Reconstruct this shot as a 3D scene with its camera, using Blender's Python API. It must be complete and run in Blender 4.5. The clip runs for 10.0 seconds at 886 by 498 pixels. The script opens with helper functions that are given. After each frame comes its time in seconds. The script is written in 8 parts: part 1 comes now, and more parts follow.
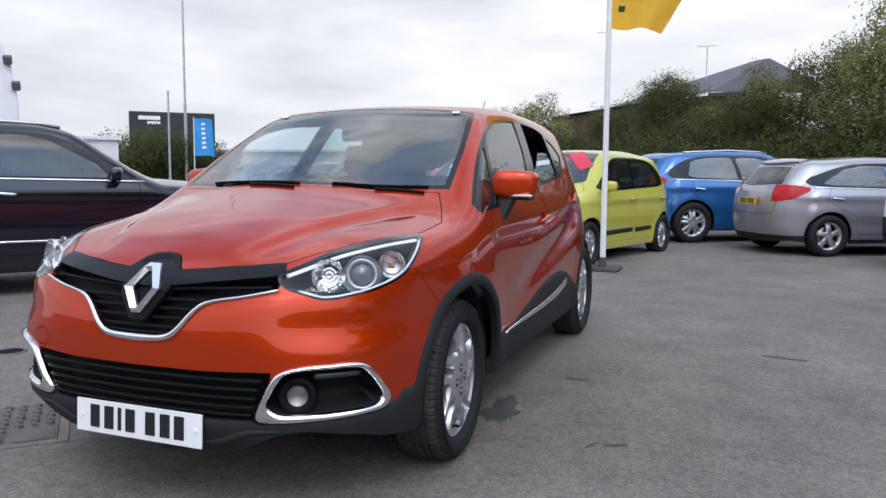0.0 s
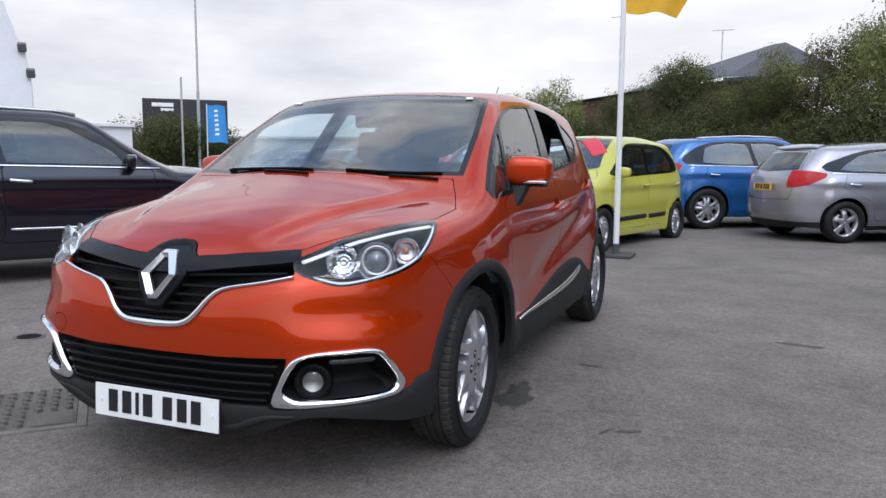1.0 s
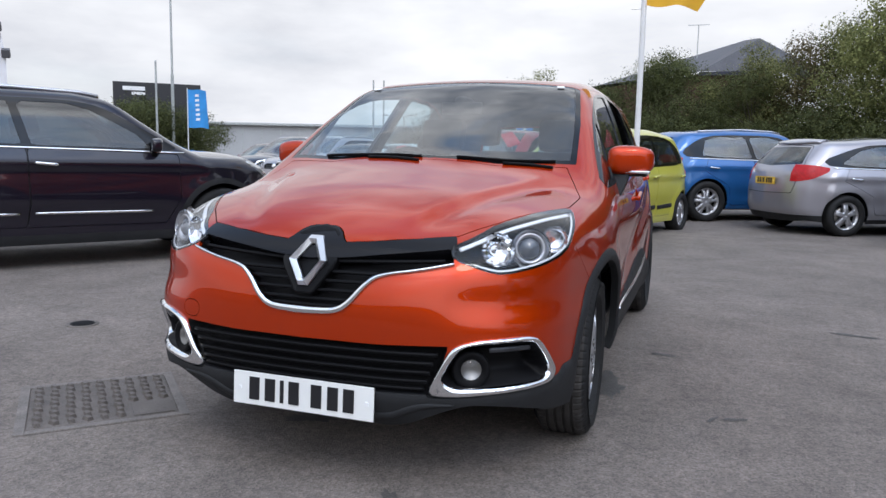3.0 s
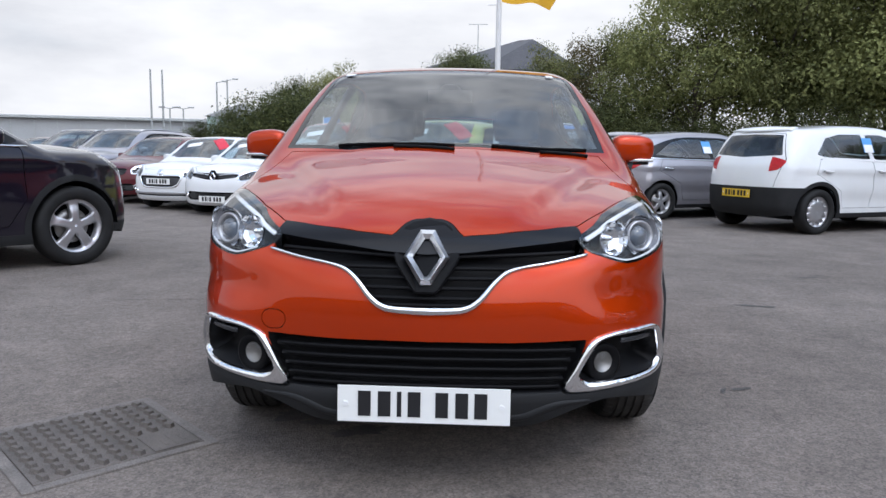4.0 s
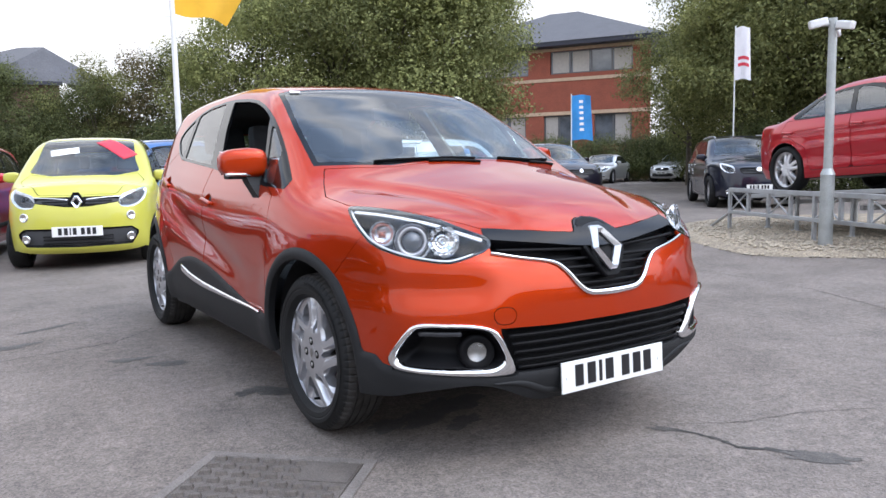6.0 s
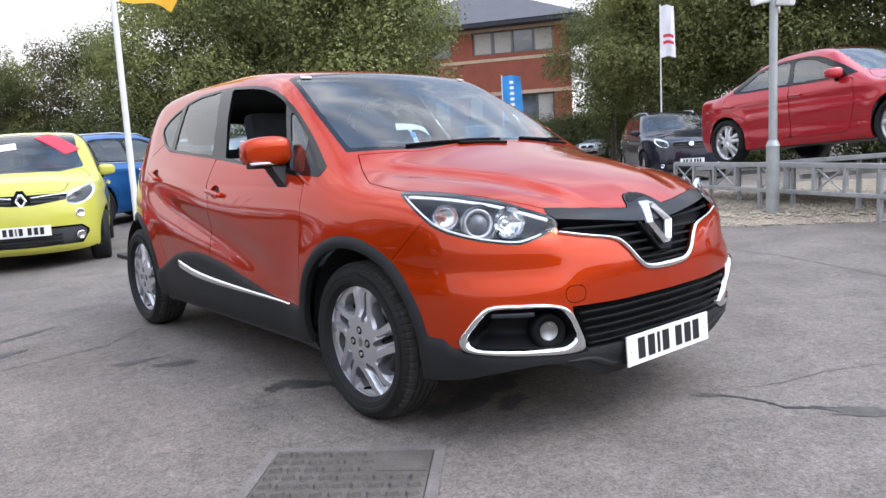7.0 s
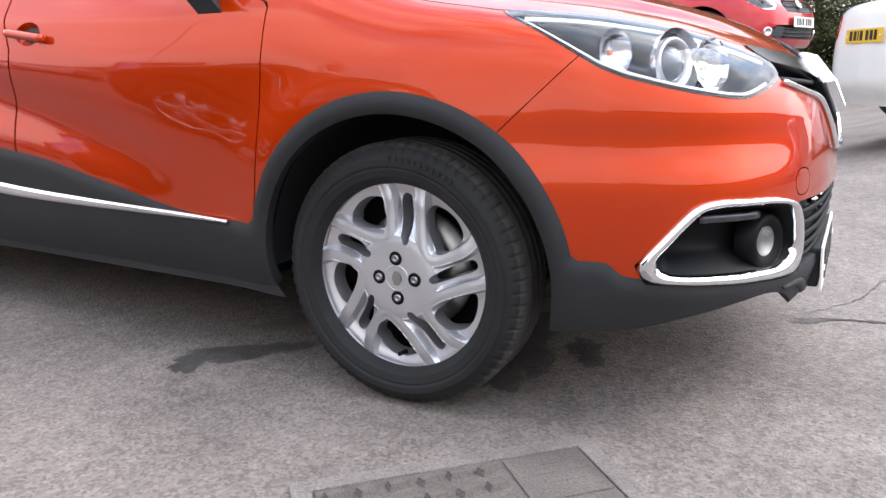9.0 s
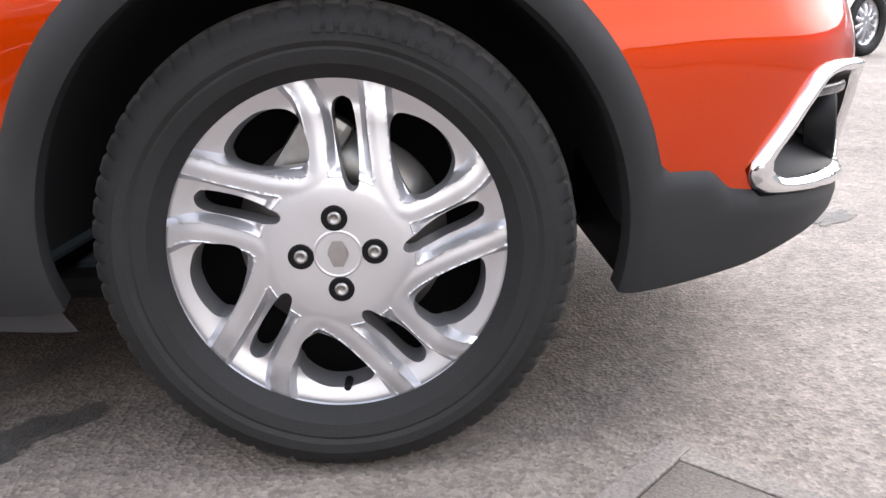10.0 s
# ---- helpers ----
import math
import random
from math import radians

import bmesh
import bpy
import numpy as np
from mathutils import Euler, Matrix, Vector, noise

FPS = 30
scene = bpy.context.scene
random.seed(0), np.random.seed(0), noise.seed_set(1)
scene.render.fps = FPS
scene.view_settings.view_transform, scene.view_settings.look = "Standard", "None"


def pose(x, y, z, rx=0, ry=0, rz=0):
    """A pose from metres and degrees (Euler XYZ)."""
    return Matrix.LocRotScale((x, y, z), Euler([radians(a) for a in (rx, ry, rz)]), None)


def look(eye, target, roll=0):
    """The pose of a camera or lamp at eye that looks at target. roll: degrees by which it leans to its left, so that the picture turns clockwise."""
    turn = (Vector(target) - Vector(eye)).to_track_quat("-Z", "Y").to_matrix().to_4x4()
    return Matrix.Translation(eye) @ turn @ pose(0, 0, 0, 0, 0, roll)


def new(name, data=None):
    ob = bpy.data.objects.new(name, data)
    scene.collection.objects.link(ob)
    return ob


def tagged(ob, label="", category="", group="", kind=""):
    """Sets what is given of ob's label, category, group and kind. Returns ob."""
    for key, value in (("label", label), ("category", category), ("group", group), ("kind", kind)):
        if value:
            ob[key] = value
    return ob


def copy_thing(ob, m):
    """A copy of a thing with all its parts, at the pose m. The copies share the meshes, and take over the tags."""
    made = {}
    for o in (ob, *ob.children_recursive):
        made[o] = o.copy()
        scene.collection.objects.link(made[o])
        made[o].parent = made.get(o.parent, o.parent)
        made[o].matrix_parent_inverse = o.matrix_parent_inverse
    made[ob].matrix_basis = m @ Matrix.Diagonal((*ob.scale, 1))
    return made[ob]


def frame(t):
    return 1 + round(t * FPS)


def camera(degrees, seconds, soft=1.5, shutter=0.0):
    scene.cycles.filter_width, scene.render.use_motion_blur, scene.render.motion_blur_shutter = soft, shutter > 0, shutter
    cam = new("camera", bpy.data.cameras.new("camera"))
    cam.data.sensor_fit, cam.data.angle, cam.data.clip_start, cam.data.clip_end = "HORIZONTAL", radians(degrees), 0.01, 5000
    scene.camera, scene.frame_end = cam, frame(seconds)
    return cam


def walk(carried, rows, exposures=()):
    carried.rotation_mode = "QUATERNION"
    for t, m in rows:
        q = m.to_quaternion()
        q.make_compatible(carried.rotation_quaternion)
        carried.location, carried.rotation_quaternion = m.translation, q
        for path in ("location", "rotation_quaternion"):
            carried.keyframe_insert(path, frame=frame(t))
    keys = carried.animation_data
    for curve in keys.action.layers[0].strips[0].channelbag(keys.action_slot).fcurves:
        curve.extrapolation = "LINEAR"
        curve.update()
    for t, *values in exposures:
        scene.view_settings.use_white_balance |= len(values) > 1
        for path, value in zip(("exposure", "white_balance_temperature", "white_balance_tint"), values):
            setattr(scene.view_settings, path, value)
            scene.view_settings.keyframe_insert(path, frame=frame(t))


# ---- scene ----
cam = camera(61.1, 10.0, soft=1.5)
PATH = [
    (0, (1.800, -2.762, 1.126), (1.086, -0.904, 0.933), 0.4),
    (0.5, (1.797, -2.766, 1.125), (1.063, -0.919, 0.903), 0.8),
    (1, (1.794, -2.765, 1.126), (1.051, -0.922, 0.897), 0.3),
    (1.5, (1.795, -2.772, 1.126), (1.038, -0.935, 0.896), -0.1),
    (2, (1.796, -2.763, 1.124), (1.002, -0.944, 0.880), -0.4),
    (2.5, (1.632, -2.855, 1.110), (0.829, -1.038, 0.878), -0.3),
    (2.7, (1.484, -2.904, 1.111), (0.706, -1.077, 0.873), 0.2),
    (3.8, (0.375, -3.052, 1.095), (0.198, -1.078, 0.828), 1.5),
    (4, (0.151, -3.043, 1.071), (0.060, -1.062, 0.811), 0.9),
    (4.5, (-0.401, -3.007, 1.060), (-0.255, -1.032, 0.780), 1.2),
    (4.8, (-0.789, -3.019, 1.090), (-0.428, -1.068, 0.834), 0.9),
    (5, (-0.999, -2.995, 1.056), (-0.516, -1.073, 0.792), 0.8),
    (5.5, (-1.513, -2.908, 1.052), (-0.758, -1.079, 0.765), 0.1),
    (5.7, (-1.733, -2.880, 1.058), (-0.820, -1.118, 0.810), -0.4),
    (6.8, (-2.366, -2.497, 1.072), (-1.109, -0.964, 0.809), -2.6),
    (7, (-2.389, -2.484, 1.076), (-1.138, -0.948, 0.804), -3.1),
    (7.5, (-2.358, -2.361, 1.059), (-1.168, -0.781, 0.759), -3.9),
    (8, (-2.400, -1.895, 1.031), (-1.062, -0.436, 0.744), -2.0),
    (8.5, (-2.365, -1.421, 0.956), (-0.926, -0.087, 0.570), -1.15),
    (9, (-2.253, -0.922, 0.804), (-0.553, 0.019, 0.330), -0.55),
    (9.3, (-2.156, -0.640, 0.772), (-0.323, -0.046, 0.240), -0.4),
    (9.5, (-2.057, -0.498, 0.718), (-0.186, -0.055, 0.168), -0.8),
    (10, (-1.757, -0.133, 0.588), (0.166, -0.146, 0.042), -1.8),
]
walk(cam, [(t, look(eye, target, roll)) for t, eye, target, roll in PATH], exposures=[(0.0, -0.15, 6450, 10), (2.7, -0.16, 6450, 10), (4.0, -0.15, 6450, 10), (4.5, -0.04, 6450, 10), (5.5, 0.42, 6500, 11), (7.5, 0.55, 6600, 11), (8.5, 0.8, 6650, 11), (9.0, 1.05, 7000, 12), (9.5, 1.28, 7300, 13), (10.0, 1.48, 7300, 13)])

# ---- sky and sun: a bright, broken overcast ----
SUN_EL, SUN_AZ = radians(48), radians(150)
world = bpy.data.worlds.new("overcast")
scene.world = world
world.use_nodes = True
wn, wl = world.node_tree.nodes, world.node_tree.links
wn.clear()
sky = wn.new("ShaderNodeTexSky")
sky.sky_type, sky.sun_disc, sky.sun_elevation, sky.sun_rotation = "NISHITA", False, SUN_EL, SUN_AZ
clear = wn.new("ShaderNodeBackground")
clear.inputs["Strength"].default_value = 0.14
wl.new(sky.outputs[0], clear.inputs["Color"])
tc = wn.new("ShaderNodeTexCoord")
mp = wn.new("ShaderNodeMapping")
mp.inputs["Scale"].default_value = (1.0, 1.0, 3.2)
wl.new(tc.outputs["Generated"], mp.inputs["Vector"])
n1 = wn.new("ShaderNodeTexNoise")
n1.inputs["Scale"].default_value, n1.inputs["Detail"].default_value, n1.inputs["Roughness"].default_value = 2.2, 9, 0.56
wl.new(mp.outputs[0], n1.inputs["Vector"])
ramp = wn.new("ShaderNodeValToRGB")
ramp.color_ramp.elements[0].position, ramp.color_ramp.elements[0].color = 0.34, (0.66, 0.68, 0.74, 1)
ramp.color_ramp.elements[1].position, ramp.color_ramp.elements[1].color = 0.60, (0.975, 0.99, 1.03, 1)
wl.new(n1.outputs[0], ramp.inputs[0])
cloud = wn.new("ShaderNodeBackground")
high = wn.new("ShaderNodeValToRGB")
high.color_ramp.elements[0].position, high.color_ramp.elements[0].color = 0.41, (0.58, 0.82, 1.25, 1)
high.color_ramp.elements[1].position, high.color_ramp.elements[1].color = 0.57, (1.48, 1.53, 1.62, 1)
wl.new(n1.outputs[0], high.inputs[0])
sep = wn.new("ShaderNodeSeparateXYZ")
wl.new(tc.outputs["Generated"], sep.inputs[0])
thin = wn.new("ShaderNodeMapRange")
thin.inputs["From Min"].default_value, thin.inputs["From Max"].default_value, thin.inputs["To Min"].default_value, thin.inputs["To Max"].default_value = 0.30, 0.60, 0.0, 1.0
wl.new(sep.outputs[2], thin.inputs["Value"])
tone = wn.new("ShaderNodeMix")
tone.data_type = "RGBA"
wl.new(thin.outputs[0], tone.inputs[0])
wl.new(ramp.outputs[0], tone.inputs[6])
wl.new(high.outputs[0], tone.inputs[7])
aim = wn.new("ShaderNodeVectorMath")
aim.operation = "DOT_PRODUCT"
aim.inputs[1].default_value = (math.sin(SUN_AZ) * math.cos(SUN_EL), math.cos(SUN_AZ) * math.cos(SUN_EL), math.sin(SUN_EL))
wl.new(tc.outputs["Generated"], aim.inputs[0])
veil = wn.new("ShaderNodeMapRange")
veil.interpolation_type = "SMOOTHSTEP"
veil.inputs["From Min"].default_value, veil.inputs["From Max"].default_value, veil.inputs["To Min"].default_value, veil.inputs["To Max"].default_value = 0.55, 1.0, 1.16, 3.0
wl.new(aim.outputs["Value"], veil.inputs["Value"])
wl.new(veil.outputs[0], cloud.inputs["Strength"])
wl.new(tone.outputs[2], cloud.inputs["Color"])
n2 = wn.new("ShaderNodeTexNoise")
n2.inputs["Scale"].default_value, n2.inputs["Detail"].default_value = 1.4, 6
wl.new(mp.outputs[0], n2.inputs["Vector"])
gaps = wn.new("ShaderNodeMapRange")
gaps.inputs["From Min"].default_value, gaps.inputs["From Max"].default_value, gaps.inputs["To Min"].default_value, gaps.inputs["To Max"].default_value = 0.36, 0.5, 0.72, 1.0
wl.new(n2.outputs[0], gaps.inputs["Value"])
mix = wn.new("ShaderNodeMixShader")
n3 = wn.new("ShaderNodeTexNoise")
n3.inputs["Scale"].default_value, n3.inputs["Detail"].default_value, n3.inputs["Roughness"].default_value = 2.6, 8, 0.6
wl.new(tc.outputs["Generated"], n3.inputs["Vector"])
rift = wn.new("ShaderNodeMapRange")
rift.inputs["From Min"].default_value, rift.inputs["From Max"].default_value, rift.inputs["To Min"].default_value, rift.inputs["To Max"].default_value = 0.38, 0.56, 0.32, 1.0
wl.new(n3.outputs[0], rift.inputs["Value"])
cover = wn.new("ShaderNodeMix")
cover.data_type = "FLOAT"
wl.new(thin.outputs[0], cover.inputs[0])
wl.new(gaps.outputs[0], cover.inputs[2])
wl.new(rift.outputs[0], cover.inputs[3])
wl.new(cover.outputs[0], mix.inputs[0])
wl.new(clear.outputs[0], mix.inputs[1])
wl.new(cloud.outputs[0], mix.inputs[2])
wo = wn.new("ShaderNodeOutputWorld")
wl.new(mix.outputs[0], wo.inputs["Surface"])

sun = new("sun", bpy.data.lights.new("sun", "SUN"))
sun.data.energy, sun.data.angle, sun.data.color = 0.5, radians(14), (1.0, 0.95, 0.88)
sun.matrix_world = look((math.sin(SUN_AZ) * math.cos(SUN_EL) * 60, math.cos(SUN_AZ) * math.cos(SUN_EL) * 60, math.sin(SUN_EL) * 60), (0, 0, 0))

# ---- materials ----
MATS = {}


def mat(name, base=(0.5, 0.5, 0.5), rough=0.5, metal=0.0, coat=0.0, coat_rough=0.03, vary=0.12, scale=6.0, fine=0.0, fine_scale=300.0, bump=0.0, bump_scale=120.0, spec=0.5, second=None, per_object=0.0, rough_vary=0.08):
    """A procedural surface: a base colour varied at two scales, with fine relief."""
    if name in MATS:
        return MATS[name]
    m = bpy.data.materials.new(name)
    m.use_nodes = True
    nt, nd = m.node_tree, m.node_tree.nodes
    b = nd["Principled BSDF"]
    b.inputs["Metallic"].default_value, b.inputs["Roughness"].default_value = metal, rough
    b.inputs["Coat Weight"].default_value, b.inputs["Coat Roughness"].default_value = coat, coat_rough
    b.inputs["Specular IOR Level"].default_value = spec
    tcd = nd.new("ShaderNodeTexCoord")
    big = nd.new("ShaderNodeTexNoise")
    big.inputs["Scale"].default_value, big.inputs["Detail"].default_value, big.inputs["Roughness"].default_value = scale, 6, 0.6
    nt.links.new(tcd.outputs["Object"], big.inputs["Vector"])
    low = tuple(c * (1 - vary) for c in base) if second is None else second
    high = tuple(min(1, c * (1 + vary)) for c in base)
    r = nd.new("ShaderNodeValToRGB")
    r.color_ramp.elements[0].position, r.color_ramp.elements[0].color = 0.32, (*low, 1)
    r.color_ramp.elements[1].position, r.color_ramp.elements[1].color = 0.68, (*high, 1)
    nt.links.new(big.outputs[0], r.inputs[0])
    col = r.outputs[0]
    if fine > 0:
        small = nd.new("ShaderNodeTexNoise")
        small.inputs["Scale"].default_value, small.inputs["Detail"].default_value = fine_scale, 3
        nt.links.new(tcd.outputs["Object"], small.inputs["Vector"])
        mr = nd.new("ShaderNodeMapRange")
        mr.inputs["From Min"].default_value, mr.inputs["From Max"].default_value = 0.3, 0.7
        mr.inputs["To Min"].default_value, mr.inputs["To Max"].default_value = 1 - fine, 1 + fine
        nt.links.new(small.outputs[0], mr.inputs["Value"])
        mx = nd.new("ShaderNodeMix")
        mx.data_type, mx.blend_type = "RGBA", "MULTIPLY"
        mx.inputs[0].default_value = 1.0
        nt.links.new(col, mx.inputs[6])
        nt.links.new(mr.outputs[0], mx.inputs[7])
        col = mx.outputs[2]
    if per_object > 0:
        oi = nd.new("ShaderNodeObjectInfo")
        mr2 = nd.new("ShaderNodeMapRange")
        mr2.inputs["To Min"].default_value, mr2.inputs["To Max"].default_value = 1 - per_object, 1 + per_object
        nt.links.new(oi.outputs["Random"], mr2.inputs["Value"])
        mx2 = nd.new("ShaderNodeMix")
        mx2.data_type, mx2.blend_type = "RGBA", "MULTIPLY"
        mx2.inputs[0].default_value = 1.0
        nt.links.new(col, mx2.inputs[6])
        nt.links.new(mr2.outputs[0], mx2.inputs[7])
        col = mx2.outputs[2]
    nt.links.new(col, b.inputs["Base Color"])
    if rough_vary > 0 and metal < 0.9:
        rr = nd.new("ShaderNodeMapRange")
        rr.inputs["To Min"].default_value, rr.inputs["To Max"].default_value = max(0.02, rough - rough_vary), min(1, rough + rough_vary)
        nt.links.new(big.outputs[0], rr.inputs["Value"])
        nt.links.new(rr.outputs[0], b.inputs["Roughness"])
    if bump > 0:
        bt = nd.new("ShaderNodeTexNoise")
        bt.inputs["Scale"].default_value, bt.inputs["Detail"].default_value = bump_scale, 5
        nt.links.new(tcd.outputs["Object"], bt.inputs["Vector"])
        bp = nd.new("ShaderNodeBump")
        bp.inputs["Strength"].default_value, bp.inputs["Distance"].default_value = bump, 0.01
        nt.links.new(bt.outputs[0], bp.inputs["Height"])
        nt.links.new(bp.outputs[0], b.inputs["Normal"])
    MATS[name] = m
    return m


def paint(name, base, metal=0.25, rough=0.32, edge=None, coat_ior=1.5):
    """Car paint: flake under a clear coat; edge is the flake's own tint at a glancing angle."""
    m = mat(name, base, rough, metal, coat=1.0, coat_rough=0.015, vary=0.03, scale=2.0, fine=0.05, fine_scale=900, rough_vary=0.03, spec=0.2)
    b = m.node_tree.nodes["Principled BSDF"]
    b.inputs["Coat IOR"].default_value = coat_ior
    if edge:
        b.inputs["Specular Tint"].default_value = (*edge, 1)
    return m


def glass(name, tint, ior=1.5, veil=0.0):
    """Thin glazing: tinted see-through with a Fresnel gloss, and a trace of pale veil for sky sheen."""
    if name in MATS:
        return MATS[name]
    m = bpy.data.materials.new(name)
    m.use_nodes = True
    nt, nd = m.node_tree, m.node_tree.nodes
    nd.clear()
    tr, gl, lw, ms, out = (nd.new(k) for k in ("ShaderNodeBsdfTransparent", "ShaderNodeBsdfGlossy", "ShaderNodeLayerWeight", "ShaderNodeMixShader", "ShaderNodeOutputMaterial"))
    lw.inputs["Blend"].default_value = 0.5
    pw, fr = nd.new("ShaderNodeMath"), nd.new("ShaderNodeMath")
    pw.operation, fr.operation, fr.use_clamp = "POWER", "MULTIPLY_ADD", True
    pw.inputs[1].default_value = 4.2
    nt.links.new(lw.outputs["Facing"], pw.inputs[0])
    nt.links.new(pw.outputs[0], fr.inputs[0])
    tr.inputs[0].default_value = (*tint, 1)
    gl.inputs["Roughness"].default_value = 0.01
    base = 2 * ((ior - 1) / (ior + 1)) ** 2
    fr.inputs[1].default_value, fr.inputs[2].default_value = 1 - base, base
    nt.links.new(fr.outputs[0], ms.inputs[0])
    nt.links.new(tr.outputs[0], ms.inputs[1])
    nt.links.new(gl.outputs[0], ms.inputs[2])
    last = ms
    # pale diffuse layer, stands in for part of the sky's reflection
    if veil > 0:
        df, nz, mr, m2 = (nd.new(k) for k in ("ShaderNodeBsdfDiffuse", "ShaderNodeTexNoise", "ShaderNodeMapRange", "ShaderNodeMixShader"))
        df.inputs[0].default_value = (0.6, 0.6, 0.62, 1)
        nz.inputs["Scale"].default_value, nz.inputs["Detail"].default_value = 14, 6
        mr.inputs["To Min"].default_value, mr.inputs["To Max"].default_value = 0.2 * veil, 1.6 * veil
        nt.links.new(nz.outputs[0], mr.inputs["Value"])
        nt.links.new(mr.outputs[0], m2.inputs[0])
        nt.links.new(ms.outputs[0], m2.inputs[1])
        nt.links.new(df.outputs[0], m2.inputs[2])
        last = m2
    nt.links.new(last.outputs[0], out.inputs["Surface"])
    MATS[name] = m
    return m


ORANGE = paint("orange_pearl", (0.47, 0.034, 0.0006), 0.58, 0.34, (0.30, 0.05, 0.008), 1.45)
CLAD = mat("grained_plastic", (0.018, 0.0185, 0.020), 0.60, vary=0.15, bump=0.12, bump_scale=700, spec=0.22)
GLOSSBLACK = mat("gloss_black", (0.005, 0.005, 0.006), 0.10, coat=0.05, vary=0.1, spec=0.3)
BARBLACK = mat("satin_black", (0.007, 0.007, 0.009), 0.24, vary=0.1, spec=0.22)
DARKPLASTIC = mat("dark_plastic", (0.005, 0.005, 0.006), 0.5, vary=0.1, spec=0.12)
BADGE = mat("satin_chrome", (0.80, 0.81, 0.83), 0.30, 1.0, vary=0.03)
CHROME = mat("chrome", (0.82, 0.83, 0.85), 0.07, 1.0, vary=0.02)
SATIN = mat("satin_alloy", (0.54, 0.54, 0.565), 0.36, 0.82, coat=0.15, coat_rough=0.2, vary=0.03, scale=8)
STEEL = mat("brake_steel", (0.30, 0.29, 0.28), 0.4, 0.9, vary=0.15, scale=20)
RUBBER = mat("tyre_rubber", (0.0115, 0.0115, 0.012), 0.70, vary=0.25, scale=9, bump=0.15, bump_scale=300, spec=0.3)
TREAD = mat("dusty_tread", (0.042, 0.039, 0.037), 0.85, vary=0.35, scale=14, bump=0.2, bump_scale=260, spec=0.25)
CLOTH = mat("seat_cloth", (0.035, 0.036, 0.042), 0.85, vary=0.2, scale=20, bump=0.2, bump_scale=400)
TRIM = mat("cabin_trim", (0.040, 0.041, 0.045), 0.7, vary=0.15)
WINDSCREEN = glass("windscreen_glass", (0.60, 0.73, 0.77), 1.75, 0.012)
SIDEGLASS = glass("side_glass", (0.66, 0.77, 0.79), 1.72, 0.010)
PRIVACY = glass("privacy_glass", (0.13, 0.18, 0.18), 1.5, 0.01)
LENS = glass("lamp_lens", (0.93, 0.94, 0.95), 1.26)
REFLECTOR = mat("lamp_reflector", (0.74, 0.75, 0.78), 0.16, 0.92, vary=0.12, scale=45)
LIGHTBAR = mat("light_guide", (0.85, 0.86, 0.88), 0.2, coat=0.8, vary=0.04)
HOUSING = mat("lamp_housing", (0.045, 0.047, 0.054), 0.22, 0.3, vary=0.25, scale=30)
AMBER = mat("amber_lens", (0.50, 0.13, 0.07), 0.15, coat=1.0)
REDLENS = mat("red_lens", (0.42, 0.010, 0.014), 0.22, coat=0.15, vary=0.2, scale=30, spec=0.25)
PLATE_W = mat("plate_white", (0.78, 0.78, 0.76), 0.35, vary=0.03)
PLATE_Y = mat("plate_yellow", (0.72, 0.46, 0.04), 0.35, vary=0.04)
INK = mat("plate_ink", (0.012, 0.012, 0.014), 0.4)
WHITE = mat("white_card", (0.78, 0.78, 0.78), 0.6, vary=0.04)
STICKER = mat("red_sticker", (0.62, 0.03, 0.06), 0.5, vary=0.05)
BLUECARD = mat("blue_card", (0.10, 0.35, 0.75), 0.5, vary=0.05)
PROJECTOR = mat("projector_glass", (0.10, 0.11, 0.13), 0.05, coat=1.0, vary=0.3, scale=20)

# ---- shape tools ----
def pchip(pts):
    """A smooth curve through (s, value) pairs, flat beyond its ends."""
    X = np.array([p[0] for p in pts], float)
    Y = np.array([p[1] for p in pts], float)
    h, d = np.diff(X), np.diff(Y) / np.diff(X)
    m = np.zeros_like(Y)
    m[0], m[-1] = d[0], d[-1]
    for i in range(1, len(X) - 1):
        if d[i - 1] * d[i] > 0:
            w1, w2 = 2 * h[i] + h[i - 1], h[i] + 2 * h[i - 1]
            m[i] = (w1 + w2) / (w1 / d[i - 1] + w2 / d[i])

    def at(s):
        s = np.clip(np.asarray(s, float), X[0], X[-1])
        i = np.clip(np.searchsorted(X, s) - 1, 0, len(X) - 2)
        t = (s - X[i]) / h[i]
        return ((1 + 2 * t) * (1 - t) ** 2 * Y[i] + t * (1 - t) ** 2 * h[i] * m[i] + t * t * (3 - 2 * t) * Y[i + 1] + t * t * (t - 1) * h[i] * m[i + 1])
    return at


def smax(a, b, k):
    h = np.maximum(k - np.abs(a - b), 0) / k
    return np.maximum(a, b) + h * h * k / 4


def chaikin(poly, rounds=2, closed=True):
    p = np.array(poly, float)
    for _ in range(rounds):
        q = np.roll(p, -1, 0) if closed else p[1:]
        a = p if closed else p[:-1]
        c = np.empty((2 * len(a), p.shape[1]))
        c[0::2], c[1::2] = a * 0.78 + q * 0.22, a * 0.22 + q * 0.78
        p = c if closed else np.vstack([p[:1], c, p[-1:]])
    return p


